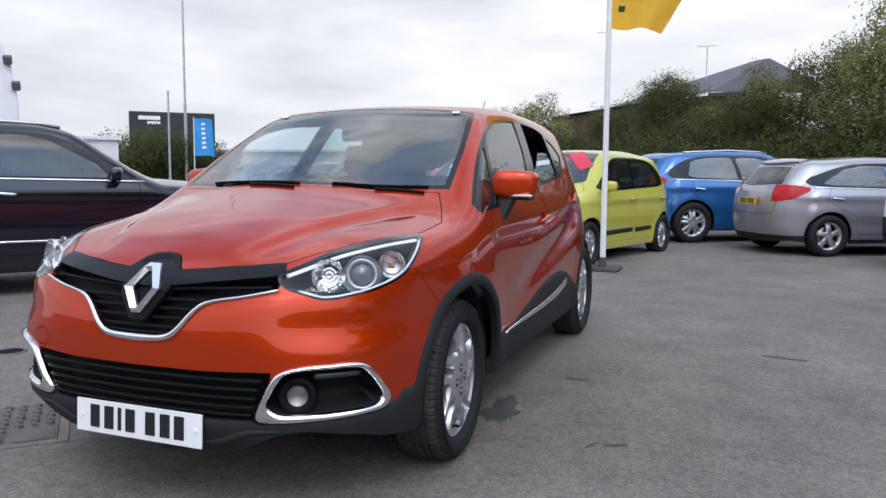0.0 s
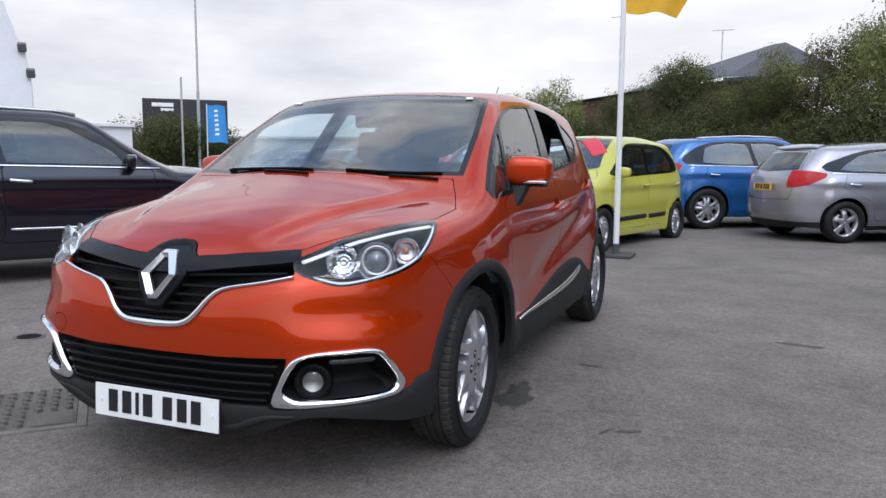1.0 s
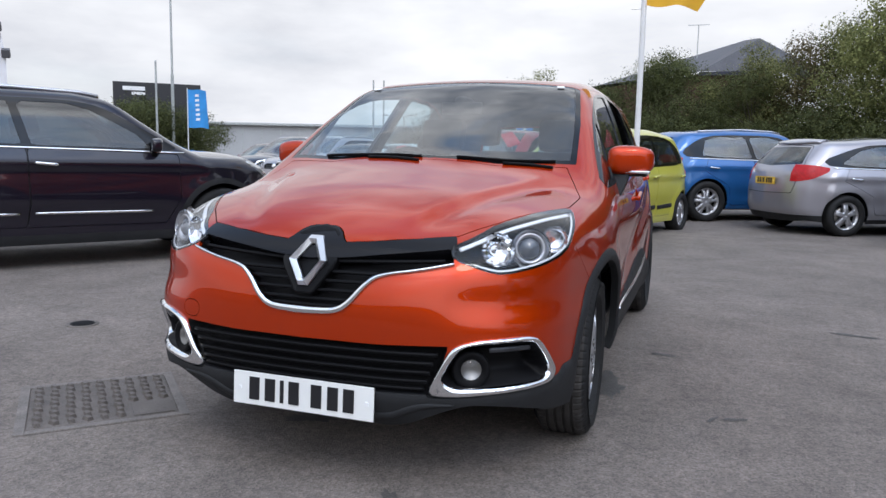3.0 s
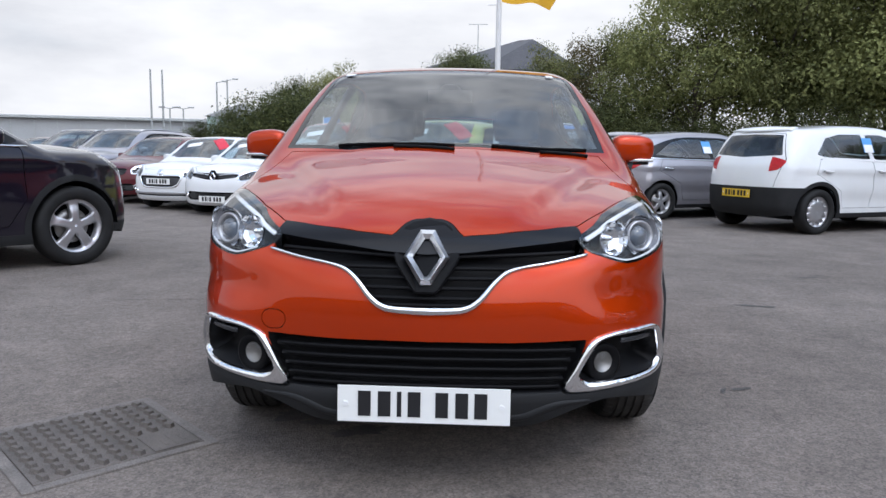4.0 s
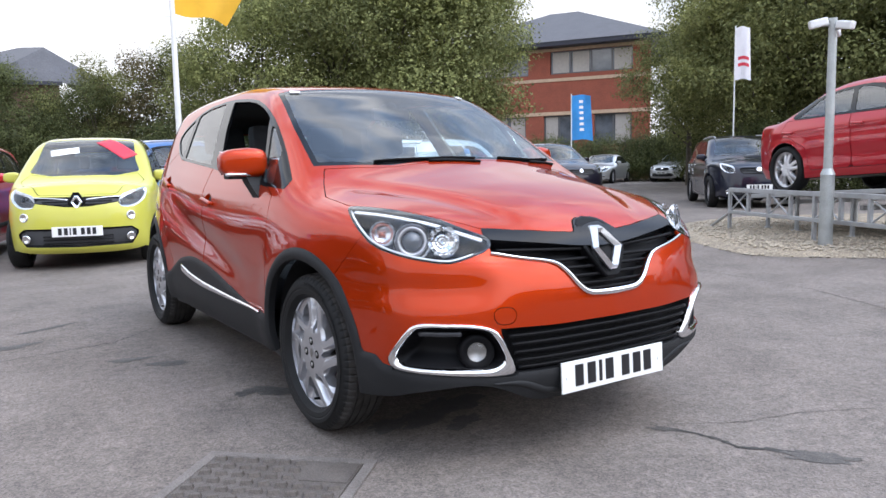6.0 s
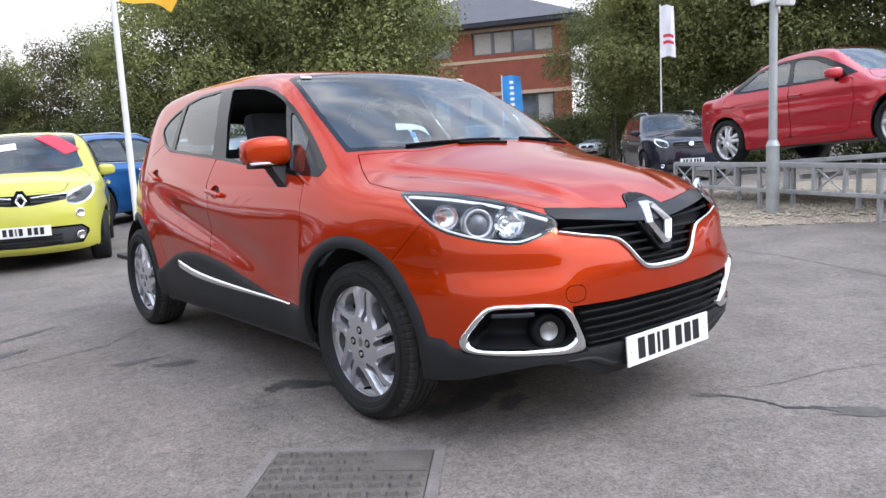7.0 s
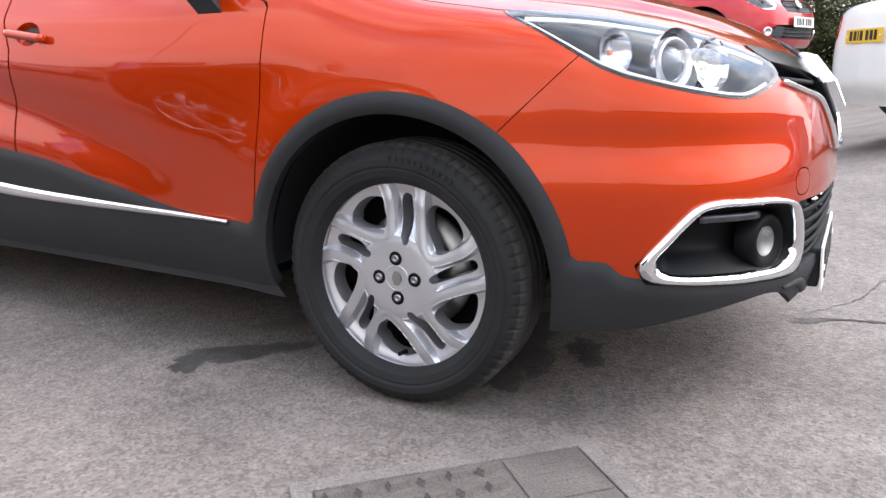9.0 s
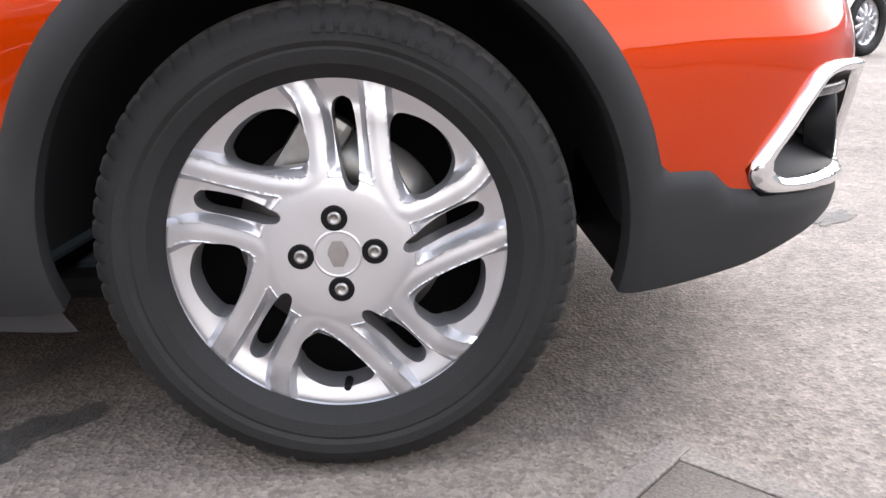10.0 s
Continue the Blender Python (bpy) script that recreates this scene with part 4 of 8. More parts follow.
def fog_ring(S, sgn, unit):
    """The bright frame round a fog lamp recess: a rounded band between two outlines."""
    c = np.array([-0.10, 0.445])

    def reach(poly, a):
        t = np.linspace(0.02, 0.6, 300)
        f = sdist(c[0] + t * math.cos(a), c[1] + t * math.sin(a), poly)
        return t[np.argmax(f > 0)]
    rows, n, m = [], 120, 7
    for i in range(n):
        a = 2 * math.pi * i / n
        d = np.array([math.cos(a), math.sin(a)])
        r0, r1 = reach(FOG_IN, a), reach(FOG_OUT, a)
        p0, p1 = c + d * r0, c + d * r1
        P0, P1 = skin_at(S, sgn, *p0), skin_at(S, sgn, *p1)
        rows.append((P0, P1))
    A, B = np.array([r[0] for r in rows]), np.array([r[1] for r in rows])
    for arr in (A, B):
        arr[:] = (np.roll(arr, 1, 0) + 2 * arr + np.roll(arr, -1, 0)) / 4
    V = []
    for t, h in ((0.0, -0.02), (0.0, 0.004), (0.18, 0.012), (0.5, 0.016), (0.82, 0.012), (1.0, 0.004), (1.0, -0.02)):
        M = A + (B - A) * t
        V.append(M + S.normal(M) * h)
    V = np.vstack(V)
    F = [(j * n + i, j * n + (i + 1) % n, (j + 1) * n + (i + 1) % n, (j + 1) * n + i) for j in range(m - 1) for i in range(n)]
    if sgn > 0:
        F = [tuple(reversed(f)) for f in F]
    return link_mesh("chrome_surround", V, F, CHROME, unit, "polished chrome surround")


def crossover():
    S = CROSSOVER
    car = thing("crossover_car", "metallic orange five-door crossover car with black plastic cladding, parked on asphalt", "car")
    V, F = S.mesh(0.018)
    A = lambda: np.abs(V[:, 0])
    U = lambda: np.abs(V[:, 0]) + V[:, 1]

    V, _, F = clip(V, F, ring_dist(V, 0.372, WB))
    # side glazing
    f = np.where(A() > 0.5, sdist(V[:, 1], V[:, 2], SIDE_OPENING), 1.0)
    V, side, F = clip(V, F, f)
    for sgn, who in ((1, "left"), (-1, "right")):
        part_faces = [t for t in side if V[t[0], 0] * sgn > 0]
        surround_faces = part_faces
        for pane, nm in ((QUARTER, "quarter"), (FRONT_PANE, "front"), (REAR_PANE, "rear"), (TAIL_PANE, "tail")):
            V, g, surround_faces = clip(V, surround_faces, np.maximum(sdist(V[:, 1], V[:, 2], pane), sdist(V[:, 1], V[:, 2], SIDE_OPENING) + 0.015))
            opened = (nm == "front" and sgn < 0) or (nm == "rear" and sgn > 0)
            if not opened:
                panel("side_window", V, g, S, SIDEGLASS if nm in ("front", "quarter") else PRIVACY if nm == "tail" else SIDEGLASS, car, "tinted side window glass", 0.004, -0.004)
            else:
                g2, W = [t for t in g if max(V[i, 2] for i in t) < (1.075 if nm == "front" else 1.16)], V
                panel("side_window", W, g2, S, SIDEGLASS, car, "wound-down side window", 0.004, -0.012)
        panel("window_frame", V, surround_faces, S, GLOSSBLACK, car, "black window surround", 0.016, 0.001)
    # windscreen with its printed black border
    f = np.where((V[:, 2] > 1.0) & (V[:, 1] < 1.3), sdist(A(), V[:, 1], SCREEN), 1.0)
    V, scr, F = clip(V, F, f)
    f2 = sdist(A(), V[:, 1], SCREEN) + 0.026
    V, inner, border = clip(V, scr, f2)
    panel("windscreen", V, inner, S, WINDSCREEN, car, "tinted windscreen", 0.004, -0.002)
    panel("windscreen_border", V, border, S, GLOSSBLACK, car, "black windscreen border", 0.006, -0.001)
    # rear window
    f = np.where(V[:, 1] > 2.6, sdist(A(), V[:, 2], both([(0, 1.34), (0.48, 1.31), (0.56, 1.10), (0, 1.07)])), 1.0)
    V, g, F = clip(V, F, f)
    panel("rear_window", V, g, S, SIDEGLASS, car, "rear window", 0.004, -0.003)
    # bonnet
    f = np.where((V[:, 2] > 0.75) & (V[:, 1] < 0.4), sdist(A(), V[:, 1], HOOD), 1.0)
    V, hood, F = clip(V, F, f + 0.0022)
    panel("bonnet", V, hood, S, ORANGE, car, "sculpted orange bonnet")
    f = np.where((V[:, 2] > 0.75) & (V[:, 1] < 0.4), sdist(A(), V[:, 1], HOOD), 1.0)
    V, _, F = clip(V, F, f - 0.0018)
    # headlights
    f = np.where((V[:, 1] < 0.05) & (V[:, 2] > 0.6), sdist(U(), V[:, 2], LAMP), 1.0)
    V, lamp, F = clip(V, F, f)
    fl = sdist(U(), V[:, 2], LAMP)
    for sgn in (1, -1):
        faces = [t for t in lamp if V[t[0], 0] * sgn > 0]
        hl = panel("headlight", bowl(V, faces, fl, S, 0.085, 0.022), faces, S, HOUSING, car, "clear-lensed headlight with projector", 0.004)
        panel("lens", V, faces, S, LENS, hl, "clear lens", 0.004, 0.002)
        V2, rimf, _ = clip(V, faces, -fl - 0.008)
        panel("surround", V2, rimf, S, GLOSSBLACK, hl, "", 0.012, 0.0005)
        P = np.array([[0.690 * sgn, -0.603, 0.808], [0.602 * sgn, -0.668, 0.806]])
        N = Vector((0.45 * sgn, -0.88, 0.12)).normalized()
        c = Vector(P[0]) - N * 0.034
        m = facing(c, N)
        turned("projector_bowl", [(0.020, 0.068), (0.006, 0.066), (-0.006, 0.058), (-0.010, 0.050)], m, REFLECTOR, hl, "bright bowl", 24)
        turned("projector_ring", [(0.002, 0.052), (0.013, 0.0515), (0.017, 0.047), (0.010, 0.041), (0.004, 0.036), (-0.01, 0.035)], m, SATIN, hl)
        turned("projector_lens", [(0.002, 0.036), (0.012, 0.031), (0.020, 0.020), (0.024, 0.001)], m, PROJECTOR, hl, "dark projector lens")
        outer = Vector((0.752 * sgn, -0.505, 0.832))
        turned("outer_bowl", [(0.012, 0.046), (0.0, 0.041), (-0.012, 0.028), (-0.018, 0.010), (-0.018, 0.001)], facing(outer - N * 0.040, N), REFLECTOR, hl, "bright outer bowl", 14)
        dish = turned("reflector", [(0.018, 0.056), (0.004, 0.050), (-0.008, 0.038), (-0.016, 0.022), (-0.018, 0.010), (-0.002, 0.009), (0.004, 0.001)], facing(Vector(P[1]) - N * 0.050, N), CHROME, hl, "faceted reflector", 12)
        dish.data.shade_flat()
        bm = box(bmesh.new(), (0, 0, 0), (0.013, 0.012, 0.008), facing(outer - N * 0.045, N), 0.003)
        part("indicator", bm, AMBER, hl)
        q = chaikin([(-0.205, 0.764), (-0.155, 0.752), (-0.085, 0.740), (0.116, 0.761), (0.30, 0.797), (0.40, 0.852), (0.485, 0.905)], 2, closed=False)
        top = chaikin([(-0.24, 0.808), (0.0, 0.862), (0.27, 0.893), (0.46, 0.902)], 2, closed=False)
        for line, wd in ((q, 0.008), (top, 0.017)):
            out = []
            for u, z in resample(line, 0.02):
                xs = np.linspace(0.40, 0.84, 221)
                pts = np.stack([xs * sgn, u - xs, np.full_like(xs, z)], 1)
                k = np.argmin(np.abs(S.field(pts)))
                out.append(pts[k])
            out = np.array(out)
            nn = S.normal(out)
            strip("light_strip", out - nn * 0.006, nn, wd, 0.004, LIGHTBAR, hl, "bright edge strip")
    # upper grille
    f = np.where((V[:, 1] < -0.55), sdist(A(), V[:, 2], GRILLE), 1.0)
    V, gr, F = clip(V, F, f)
    fg = sdist(A(), V[:, 2], GRILLE)
    bar_line = pchip([(0, 0.76), (0.11, 0.766), (0.25, 0.782), (0.46, 0.805), (0.5, 0.81)])
    V, low_g, bar = clip(V, gr, V[:, 2] - bar_line(A()))
    fg = sdist(A(), V[:, 2], GRILLE)
    grille = panel("grille", bowl(V, low_g, np.minimum(fg, V[:, 2] - bar_line(A())), S, 0.05, 0.012), low_g, S, DARKPLASTIC, car, "black slatted upper grille", 0.004)
    panel("grille_bar", V, bar, S, BARBLACK, grille, "gloss black bar", 0.05, 0.003)
    for z, xa in ((0.757, 0.45), (0.727, 0.29), (0.697, 0.215), (0.667, 0.19), (0.637, 0.165), (0.615, 0.13)):
        pts = [(t, 0, z + 0.022 * abs(t) / 0.46 * (z > 0.74)) for t in np.linspace(-xa, xa, 13)]
        skin_strip("slat", pts, 0.012, 0.006, DARKPLASTIC, grille, 1, 0.2, proud=-0.016)
    V_line = [(-u, 0, v) for u, v in CHROME_V] + [(u, 0, v) for u, v in reversed(CHROME_V[:-1])]
    skin_strip("chrome_strip", V_line, lambda t: 0.010 + 0.014 * np.clip(1 - np.abs(t - 0.5) * 3.2, 0, 1) ** 0.7, 0.009, CHROME, grille, 1, 0.2, "polished chrome strip", 0.012, 0.003, rounds=1)
    # badge on its black mount
    mount = [(0.0, 0.862), (0.05, 0.853), (0.075, 0.838), (0.100, 0.755), (0.088, 0.728), (0.036, 0.654), (0.026, 0.649), (-0.026, 0.649), (-0.036, 0.654), (-0.088, 0.728), (-0.100, 0.755), (-0.075, 0.838), (-0.05, 0.853)]
    def raised(rings):
        Vb, Fb, n = [], [], len(rings[0][0])
        for poly, pr in rings:
            P, N = on_nose(poly)
            Vb += list(P + np.array([0, -1, 0.25]) * pr)
        for k in range(len(rings) - 1):
            Fb += [(k * n + i, k * n + (i + 1) % n, (k + 1) * n + (i + 1) % n, (k + 1) * n + i) for i in range(n)]
        return Vb, Fb, n
    def shrink(poly, k, c=(0, 0.752)):
        return [(c[0] + (u - c[0]) * k, c[1] + (v - c[1]) * k) for u, v in poly]
    Vb, Fb, n = raised([(mount, -0.03), (mount, 0.003), (shrink(mount, 0.95), 0.007)])
    Fb.append(tuple(range(2 * n, 3 * n)))
    link_mesh("badge_mount", Vb, [tuple(reversed(t)) for t in Fb], DARKPLASTIC, grille, "gloss black badge mount", False)
    dia = [(0.022, 0.827), (0.068, 0.752), (0.017, 0.674), (-0.017, 0.674), (-0.068, 0.752), (-0.022, 0.827)]
    hole = [(0.007, 0.803), (0.041, 0.752), (0.005, 0.698), (-0.005, 0.698), (-0.041, 0.752), (-0.007, 0.803)]
    midp = [((a[0] + b[0]) / 2 * 1.06, (a[1] + b[1]) / 2) for a, b in zip(dia, hole)]
    Vb, Fb, n = raised([(dia, 0.004), (dia, 0.014), (midp, 0.031), (hole, 0.012), (hole, 0.002)])
    link_mesh("badge", Vb, [tuple(reversed(t)) for t in Fb], BADGE, grille, "chrome diamond badge", False)
    # lower grille
    f = np.where(V[:, 1] < -0.55, sdist(A(), V[:, 2], LOWER), 1.0)
    V, lg, F = clip(V, F, f)
    lower = panel("lower_grille", bowl(V, lg, sdist(A(), V[:, 2], LOWER), S, 0.06, 0.012), lg, S, DARKPLASTIC, car, "black slatted lower grille", 0.004)
    for z, xa in ((0.482, 0.455), (0.452, 0.44), (0.422, 0.43), (0.392, 0.42), (0.366, 0.41)):
        skin_strip("slat", [(t, 0, z) for t in np.linspace(-xa, xa, 24)], 0.013, 0.007, DARKPLASTIC, lower, 1, 0.2, proud=-0.010)
    # raised lip below the lower grille
    lip = [(0.50, 0, 0.326), (0.41, 0, 0.320), (0.345, 0, 0.296), (0.29, 0, 0.270), (0.0, 0, 0.262)]
    skin_strip("bumper_lip", [(-x, y, z) for x, y, z in lip] + [(x, y, z) for x, y, z in reversed(lip[:-1])], lambda t: 0.006 + 0.024 * np.clip((0.5 - np.abs(t - 0.5)) * 8, 0, 1), 0.013, CLAD, car, 1, 0.2, "black plastic lip", 0.015, 0.006)
    # fog lamp surrounds
    f = np.where((V[:, 1] < -0.3) & (V[:, 2] < 0.62), sdist(U(), V[:, 2], FOG_OUT), 1.0)
    V, fog, F = clip(V, F, f)
    V, hole_f, ringf = clip(V, fog, sdist(U(), V[:, 2], FOG_IN))
    ff = sdist(U(), V[:, 2], FOG_IN)
    for sgn in (1, -1):
        hf = [t for t in hole_f if V[t[0], 0] * sgn > 0]
        unit = panel("fog_lamp_unit", bowl(V, hf, ff, S, 0.075, 0.03), hf, S, DARKPLASTIC, car, "black fog lamp recess with chrome surround", 0.004)
        fog_ring(S, sgn, unit)
        N = Vector((0.42 * sgn, -0.9, 0.05)).normalized()
        m = facing(Vector((0.553 * sgn, -0.783, 0.433)) - N * 0.022, N)
        turned("bezel", [(-0.03, 0.062), (0.012, 0.060), (0.016, 0.050), (0.004, 0.033)], m, DARKPLASTIC, unit)
        turned("fog_lamp", [(0.006, 0.033), (0.002, 0.026), (-0.003, 0.013), (-0.004, 0.001)], m, STEEL, unit, "round fog lamp reflector", 16)
        turned("fog_lens", [(0.006, 0.034), (0.013, 0.025), (0.016, 0.010), (0.017, 0.001)], m, LENS, unit)
        led = np.array([skin_at(S, sgn, u, 0.4985 - 0.02 * max(0, u - 0.01)) for u in np.linspace(-0.16, 0.055, 12)])
        ln = S.normal(led)
        strip("day_lamp", led - ln * 0.014, ln, 0.017, 0.006, HOUSING, unit, "clear daytime light bar")
    # cladding
    def clad_field():
        z = V[:, 2]
        line = np.where(V[:, 1] < -0.30, NOSE_LINE(U()), CLAD_LINE(V[:, 1]))
        return np.minimum(ring_dist(V, 0.420, WB), z - line)
    V, clad, F = clip(V, F, clad_field())
    V, cf, cr = clip(V, clad, np.maximum(V[:, 1] + 0.372, V[:, 2] - 0.425))
    # the lower edge, swept up at the corners ahead of the wheels
    corner = np.clip((A() - 0.27) / 0.30, 0, 1)
    V, _, cf = clip(V, cf, V[:, 2] - (0.238 + (CORNER_LINE(V[:, 1]) - 0.238) * corner * corner * (3 - 2 * corner)))
    V, _, cr = clip(V, cr, V[:, 2] - 0.262)
    V_skin = V
    edge = np.clip(np.minimum(-clad_field() / 0.022, ring_dist(V, 0.372, WB) / 0.014 + 0.15), 0, 1)
    V = V + S.normal(V) * (0.012 * np.sqrt(edge))[:, None]
    panel("bumper_cladding", V, cf, S, CLAD, car, "black plastic lower bumper", 0.03, 0.001)
    panel("side_cladding", V, cr, S, CLAD, car, "black plastic arch and sill cladding", 0.03, 0.001)
    V = V_skin
    # front bumper skin
    f = V[:, 1] + 0.326 + (V[:, 2] - 0.73) * 1.03
    V, bmp, F = clip(V, F, np.where(V[:, 2] < 0.88, f, 1.0) + 0.0015)
    # towing-eye cover
    cover_line = chaikin([(-0.505, 0.526), (-0.427, 0.526), (-0.427, 0.584), (-0.505, 0.584)], 2)
    eye_f = lambda: np.where(V[:, 1] < -0.5, sdist(V[:, 0], V[:, 2], cover_line), 1.0)
    V, eye_cover, bmp = clip(V, bmp, eye_f() + 0.0014)
    panel("towing_eye_cover", V, eye_cover, S, ORANGE, car)
    V, _, bmp = clip(V, bmp, eye_f() - 0.0012)
    panel("front_bumper", V, bmp, S, ORANGE, car, "orange front bumper")
    f = V[:, 1] + 0.326 + (V[:, 2] - 0.73) * 1.03
    V, _, F = clip(V, F, np.where(V[:, 2] < 0.88, f, 1.0) - 0.0015)
    # rear lamps
    f = np.where(V[:, 1] > 2.75, sdist(V[:, 1], V[:, 2], [(2.86, 0.98), (3.3, 1.06), (3.3, 0.86), (3.0, 0.86)]), 1.0)
    f = np.where(A() > 0.42, f, 1.0)
    V, tl, F = clip(V, F, f)
    for sgn in (1, -1):
        panel("rear_light", V, [t for t in tl if V[t[0], 0] * sgn > 0], S, REDLENS, car, "red rear light", 0.02, 0.003)
    # doors
    for poly, nm in ((FRONT_DOOR, "front"), (REAR_DOOR, "rear")):
        f = np.where(A() > 0.5, sdist(V[:, 1], V[:, 2], poly), 1.0)
        V, d, F = clip(V, F, f + 0.0022)
        for sgn in (1, -1):
            df = [t for t in d if V[t[0], 0] * sgn > 0]
            y0, z0, dz = (1.225, 0.897, 0.010) if nm == "front" else (2.21, 0.985, 0.020)
            oval = [(y0 + 0.004 + 0.058 * math.cos(a), z0 + 0.008 + 0.034 * math.sin(a)) for a in np.linspace(0, 2 * math.pi, 28, endpoint=False)]
            fo = sdist(V[:, 1], V[:, 2], oval)
            V, cup, df = clip(V, df, fo)
            door = panel("door", V, df, S, ORANGE, car, "orange %s door" % nm)
            panel("handle_cup", bowl(V, cup, sdist(V[:, 1], V[:, 2], oval), S, 0.028, 0.022), cup, S, ORANGE, door)
            pts = [(0, y0 - 0.085, z0 - dz), (0, y0, z0), (0, y0 + 0.085, z0 + dz)]
            skin_strip("handle", pts, 0.024, 0.012, ORANGE, door, 0, sgn, "body-coloured handle", 0.012, 0.012)
            nn = S.normal(S.lay([(0, y0 + 0.005, z0 + 0.005)], 0, sgn))[0]
            for e in (-0.078, 0.078):
                Pe = S.lay([(0, y0 + e, z0 + e * dz / 0.085)], 0, sgn)[0]
                part("handle_foot", box(bmesh.new(), (0, 0, 0.004), (0.028, 0.020, 0.022), facing(Pe, nn), 0.005), ORANGE, door)
        f = np.where(A() > 0.5, sdist(V[:, 1], V[:, 2], poly), 1.0)
        V, _, F = clip(V, F, f - 0.0018)
    # the rest of the skin
    panel("body_shell", V, F, S, ORANGE, car, "orange wings, pillars, roof and tail")
    # bright sill mouldings
    for sgn in (1, -1):
        pts = [(0, 1.815, 0.486), (0, 1.70, 0.466), (0, 1.60, 0.451), (0, 1.363, 0.434), (0, 0.942, 0.425), (0, 0.480, 0.420)]
        skin_strip("sill_moulding", pts, lambda t: 0.040 * (1 - t) ** 0.9 + 0.009, 0.008, CHROME, car, 0, sgn, "polished sill moulding", 0.02, 0.010)
        # mirror
        mir = part("door_mirror", mirror_cap(sgn, (0.872, 0.578, 1.092), (0.205, 0.13, 0.135)), ORANGE, car, "orange door mirror", True)
        part("mirror_stalk", taper([(0.795 * sgn, 0.875 * sgn, 0.54, 0.63, 1.045), (0.800 * sgn, 0.862 * sgn, 0.51, 0.59, 0.995), (0.800 * sgn, 0.838 * sgn, 0.46, 0.54, 0.925)]), CLAD, mir, "black stalk", True)
        part("mirror_glass", box(bmesh.new(), (0.872 * sgn, 0.639, 1.092), (0.165, 0.004, 0.105), bevel=0.001), CHROME, mir)
        part("side_repeater", box(bmesh.new(), (0.905 * sgn, 0.536, 1.040), (0.115, 0.030, 0.014), pose(0, 0, 0), 0.005), REFLECTOR, mir, "clear side repeater", True)
        part("mirror_base", box(bmesh.new(), (0.872 * sgn, 0.585, 1.030), (0.15, 0.085, 0.022), bevel=0.009), CLAD, mir, "", True)
    # wipers
    for pts in ([(-0.44, 0.125, 0), (-0.20, 0.075, 0), (0.05, 0.055, 0)], [(0.20, 0.075, 0), (0.40, 0.10, 0), (0.60, 0.185, 0)]):
        w = skin_strip("wiper", pts, 0.008, 0.009, DARKPLASTIC, car, 2, 0.8, "black wiper", 0.03, 0.003)
        a, b = pts[1], pts[2]
        skin_strip("wiper_arm", [(a[0], a[1] - 0.02, 0), ((a[0] + b[0]) / 2, (a[1] + b[1]) / 2 - 0.03, 0), (b[0], b[1] - 0.045, 0)], 0.011, 0.009, DARKPLASTIC, w, 2, 0.8, "", 0.03, 0.003)
    # plate, aerial, cabin
    number_plate(car, pose(0, -0.874, 0.312, -3, 0, 0))
    part("plate_mount", box(bmesh.new(), (0, -0.852, 0.312), (0.50, 0.036, 0.10), bevel=0.008), CLAD, car)
    part("aerial", cyl(box(bmesh.new(), (0, 2.62, 1.492), (0.05, 0.09, 0.03), bevel=0.012), (0, 2.62, 1.49), (0, 2.80, 1.70), 0.005, 0.003, 8), DARKPLASTIC, car, "thin roof aerial")
    LV, LF = S.mesh(0.05)
    LV = LV - S.normal(LV) * (0.016 + 0.134 * np.clip((0.05 - LV[:, 1]) / 0.12, 0, 1))[:, None]
    a = np.abs(LV[:, 0])
    LV, _, LF = clip(LV, LF, ring_dist(LV, 0.392, WB))
    for fld in (lambda q: np.where(np.abs(q[:, 0]) > 0.45, sdist(q[:, 1], q[:, 2], SIDE_OPENING) + 0.004, 1.0),
                lambda q: np.where((q[:, 2] > 1.0) & (q[:, 1] < 1.3), sdist(np.abs(q[:, 0]), q[:, 1], SCREEN) + 0.01, 1.0),
                lambda q: np.where(q[:, 1] > 2.6, sdist(np.abs(q[:, 0]), q[:, 2], both([(0, 1.34), (0.48, 1.31), (0.56, 1.10), (0, 1.07)])), 1.0)):
        LV, _, LF = clip(LV, LF, fld(LV))
    LV, LF = tidy(LV, LF)
    link_mesh("cabin_lining", LV, LF, TRIM, car, "dark cabin lining")
    part("floor_pan", box(bmesh.new(), (0, 1.42, 0.228), (1.24, 3.24, 0.06), bevel=0.02), DARKPLASTIC, car)
    # hardly seen tray, added to block light from the ground below the car
    part("undertray", box(box(bmesh.new(), (0, -0.40, 0.258), (0.86, 0.36, 0.02), bevel=0.006), (0, 1.30, 0.262), (1.46, 1.70, 0.03), bevel=0.01), DARKPLASTIC, car, "black underbody tray added to deepen the shade")
    for y in (0.0, WB):
        for sgn in (1, -1):
            V3, F3 = lathe([(0.30, 0.02), (0.30, 0.40), (0.80, 0.392)], 40)
            V3[:, 2] += 0.3225
            V3[:, 1] += y
            V3[:, 0] *= sgn
            keep = [t for t in F3 if max(V3[i, 2] for i in t) > 0.36]
            link_mesh("wheel_well", *tidy(V3, keep), CLAD, car)
            if y == 0:
                part("splash_guard", box(bmesh.new(), (0.55 * sgn, -0.402, 0.34), (0.40, 0.016, 0.20), bevel=0.004), DARKPLASTIC, car)
    dash = box(box(bmesh.new(), (0, 0.42, 0.88), (1.36, 0.62, 0.22), bevel=0.07), (-0.36, 0.60, 1.0), (0.40, 0.22, 0.10), bevel=0.04)
    part("dashboard", dash, TRIM, car, "dark dashboard", True)
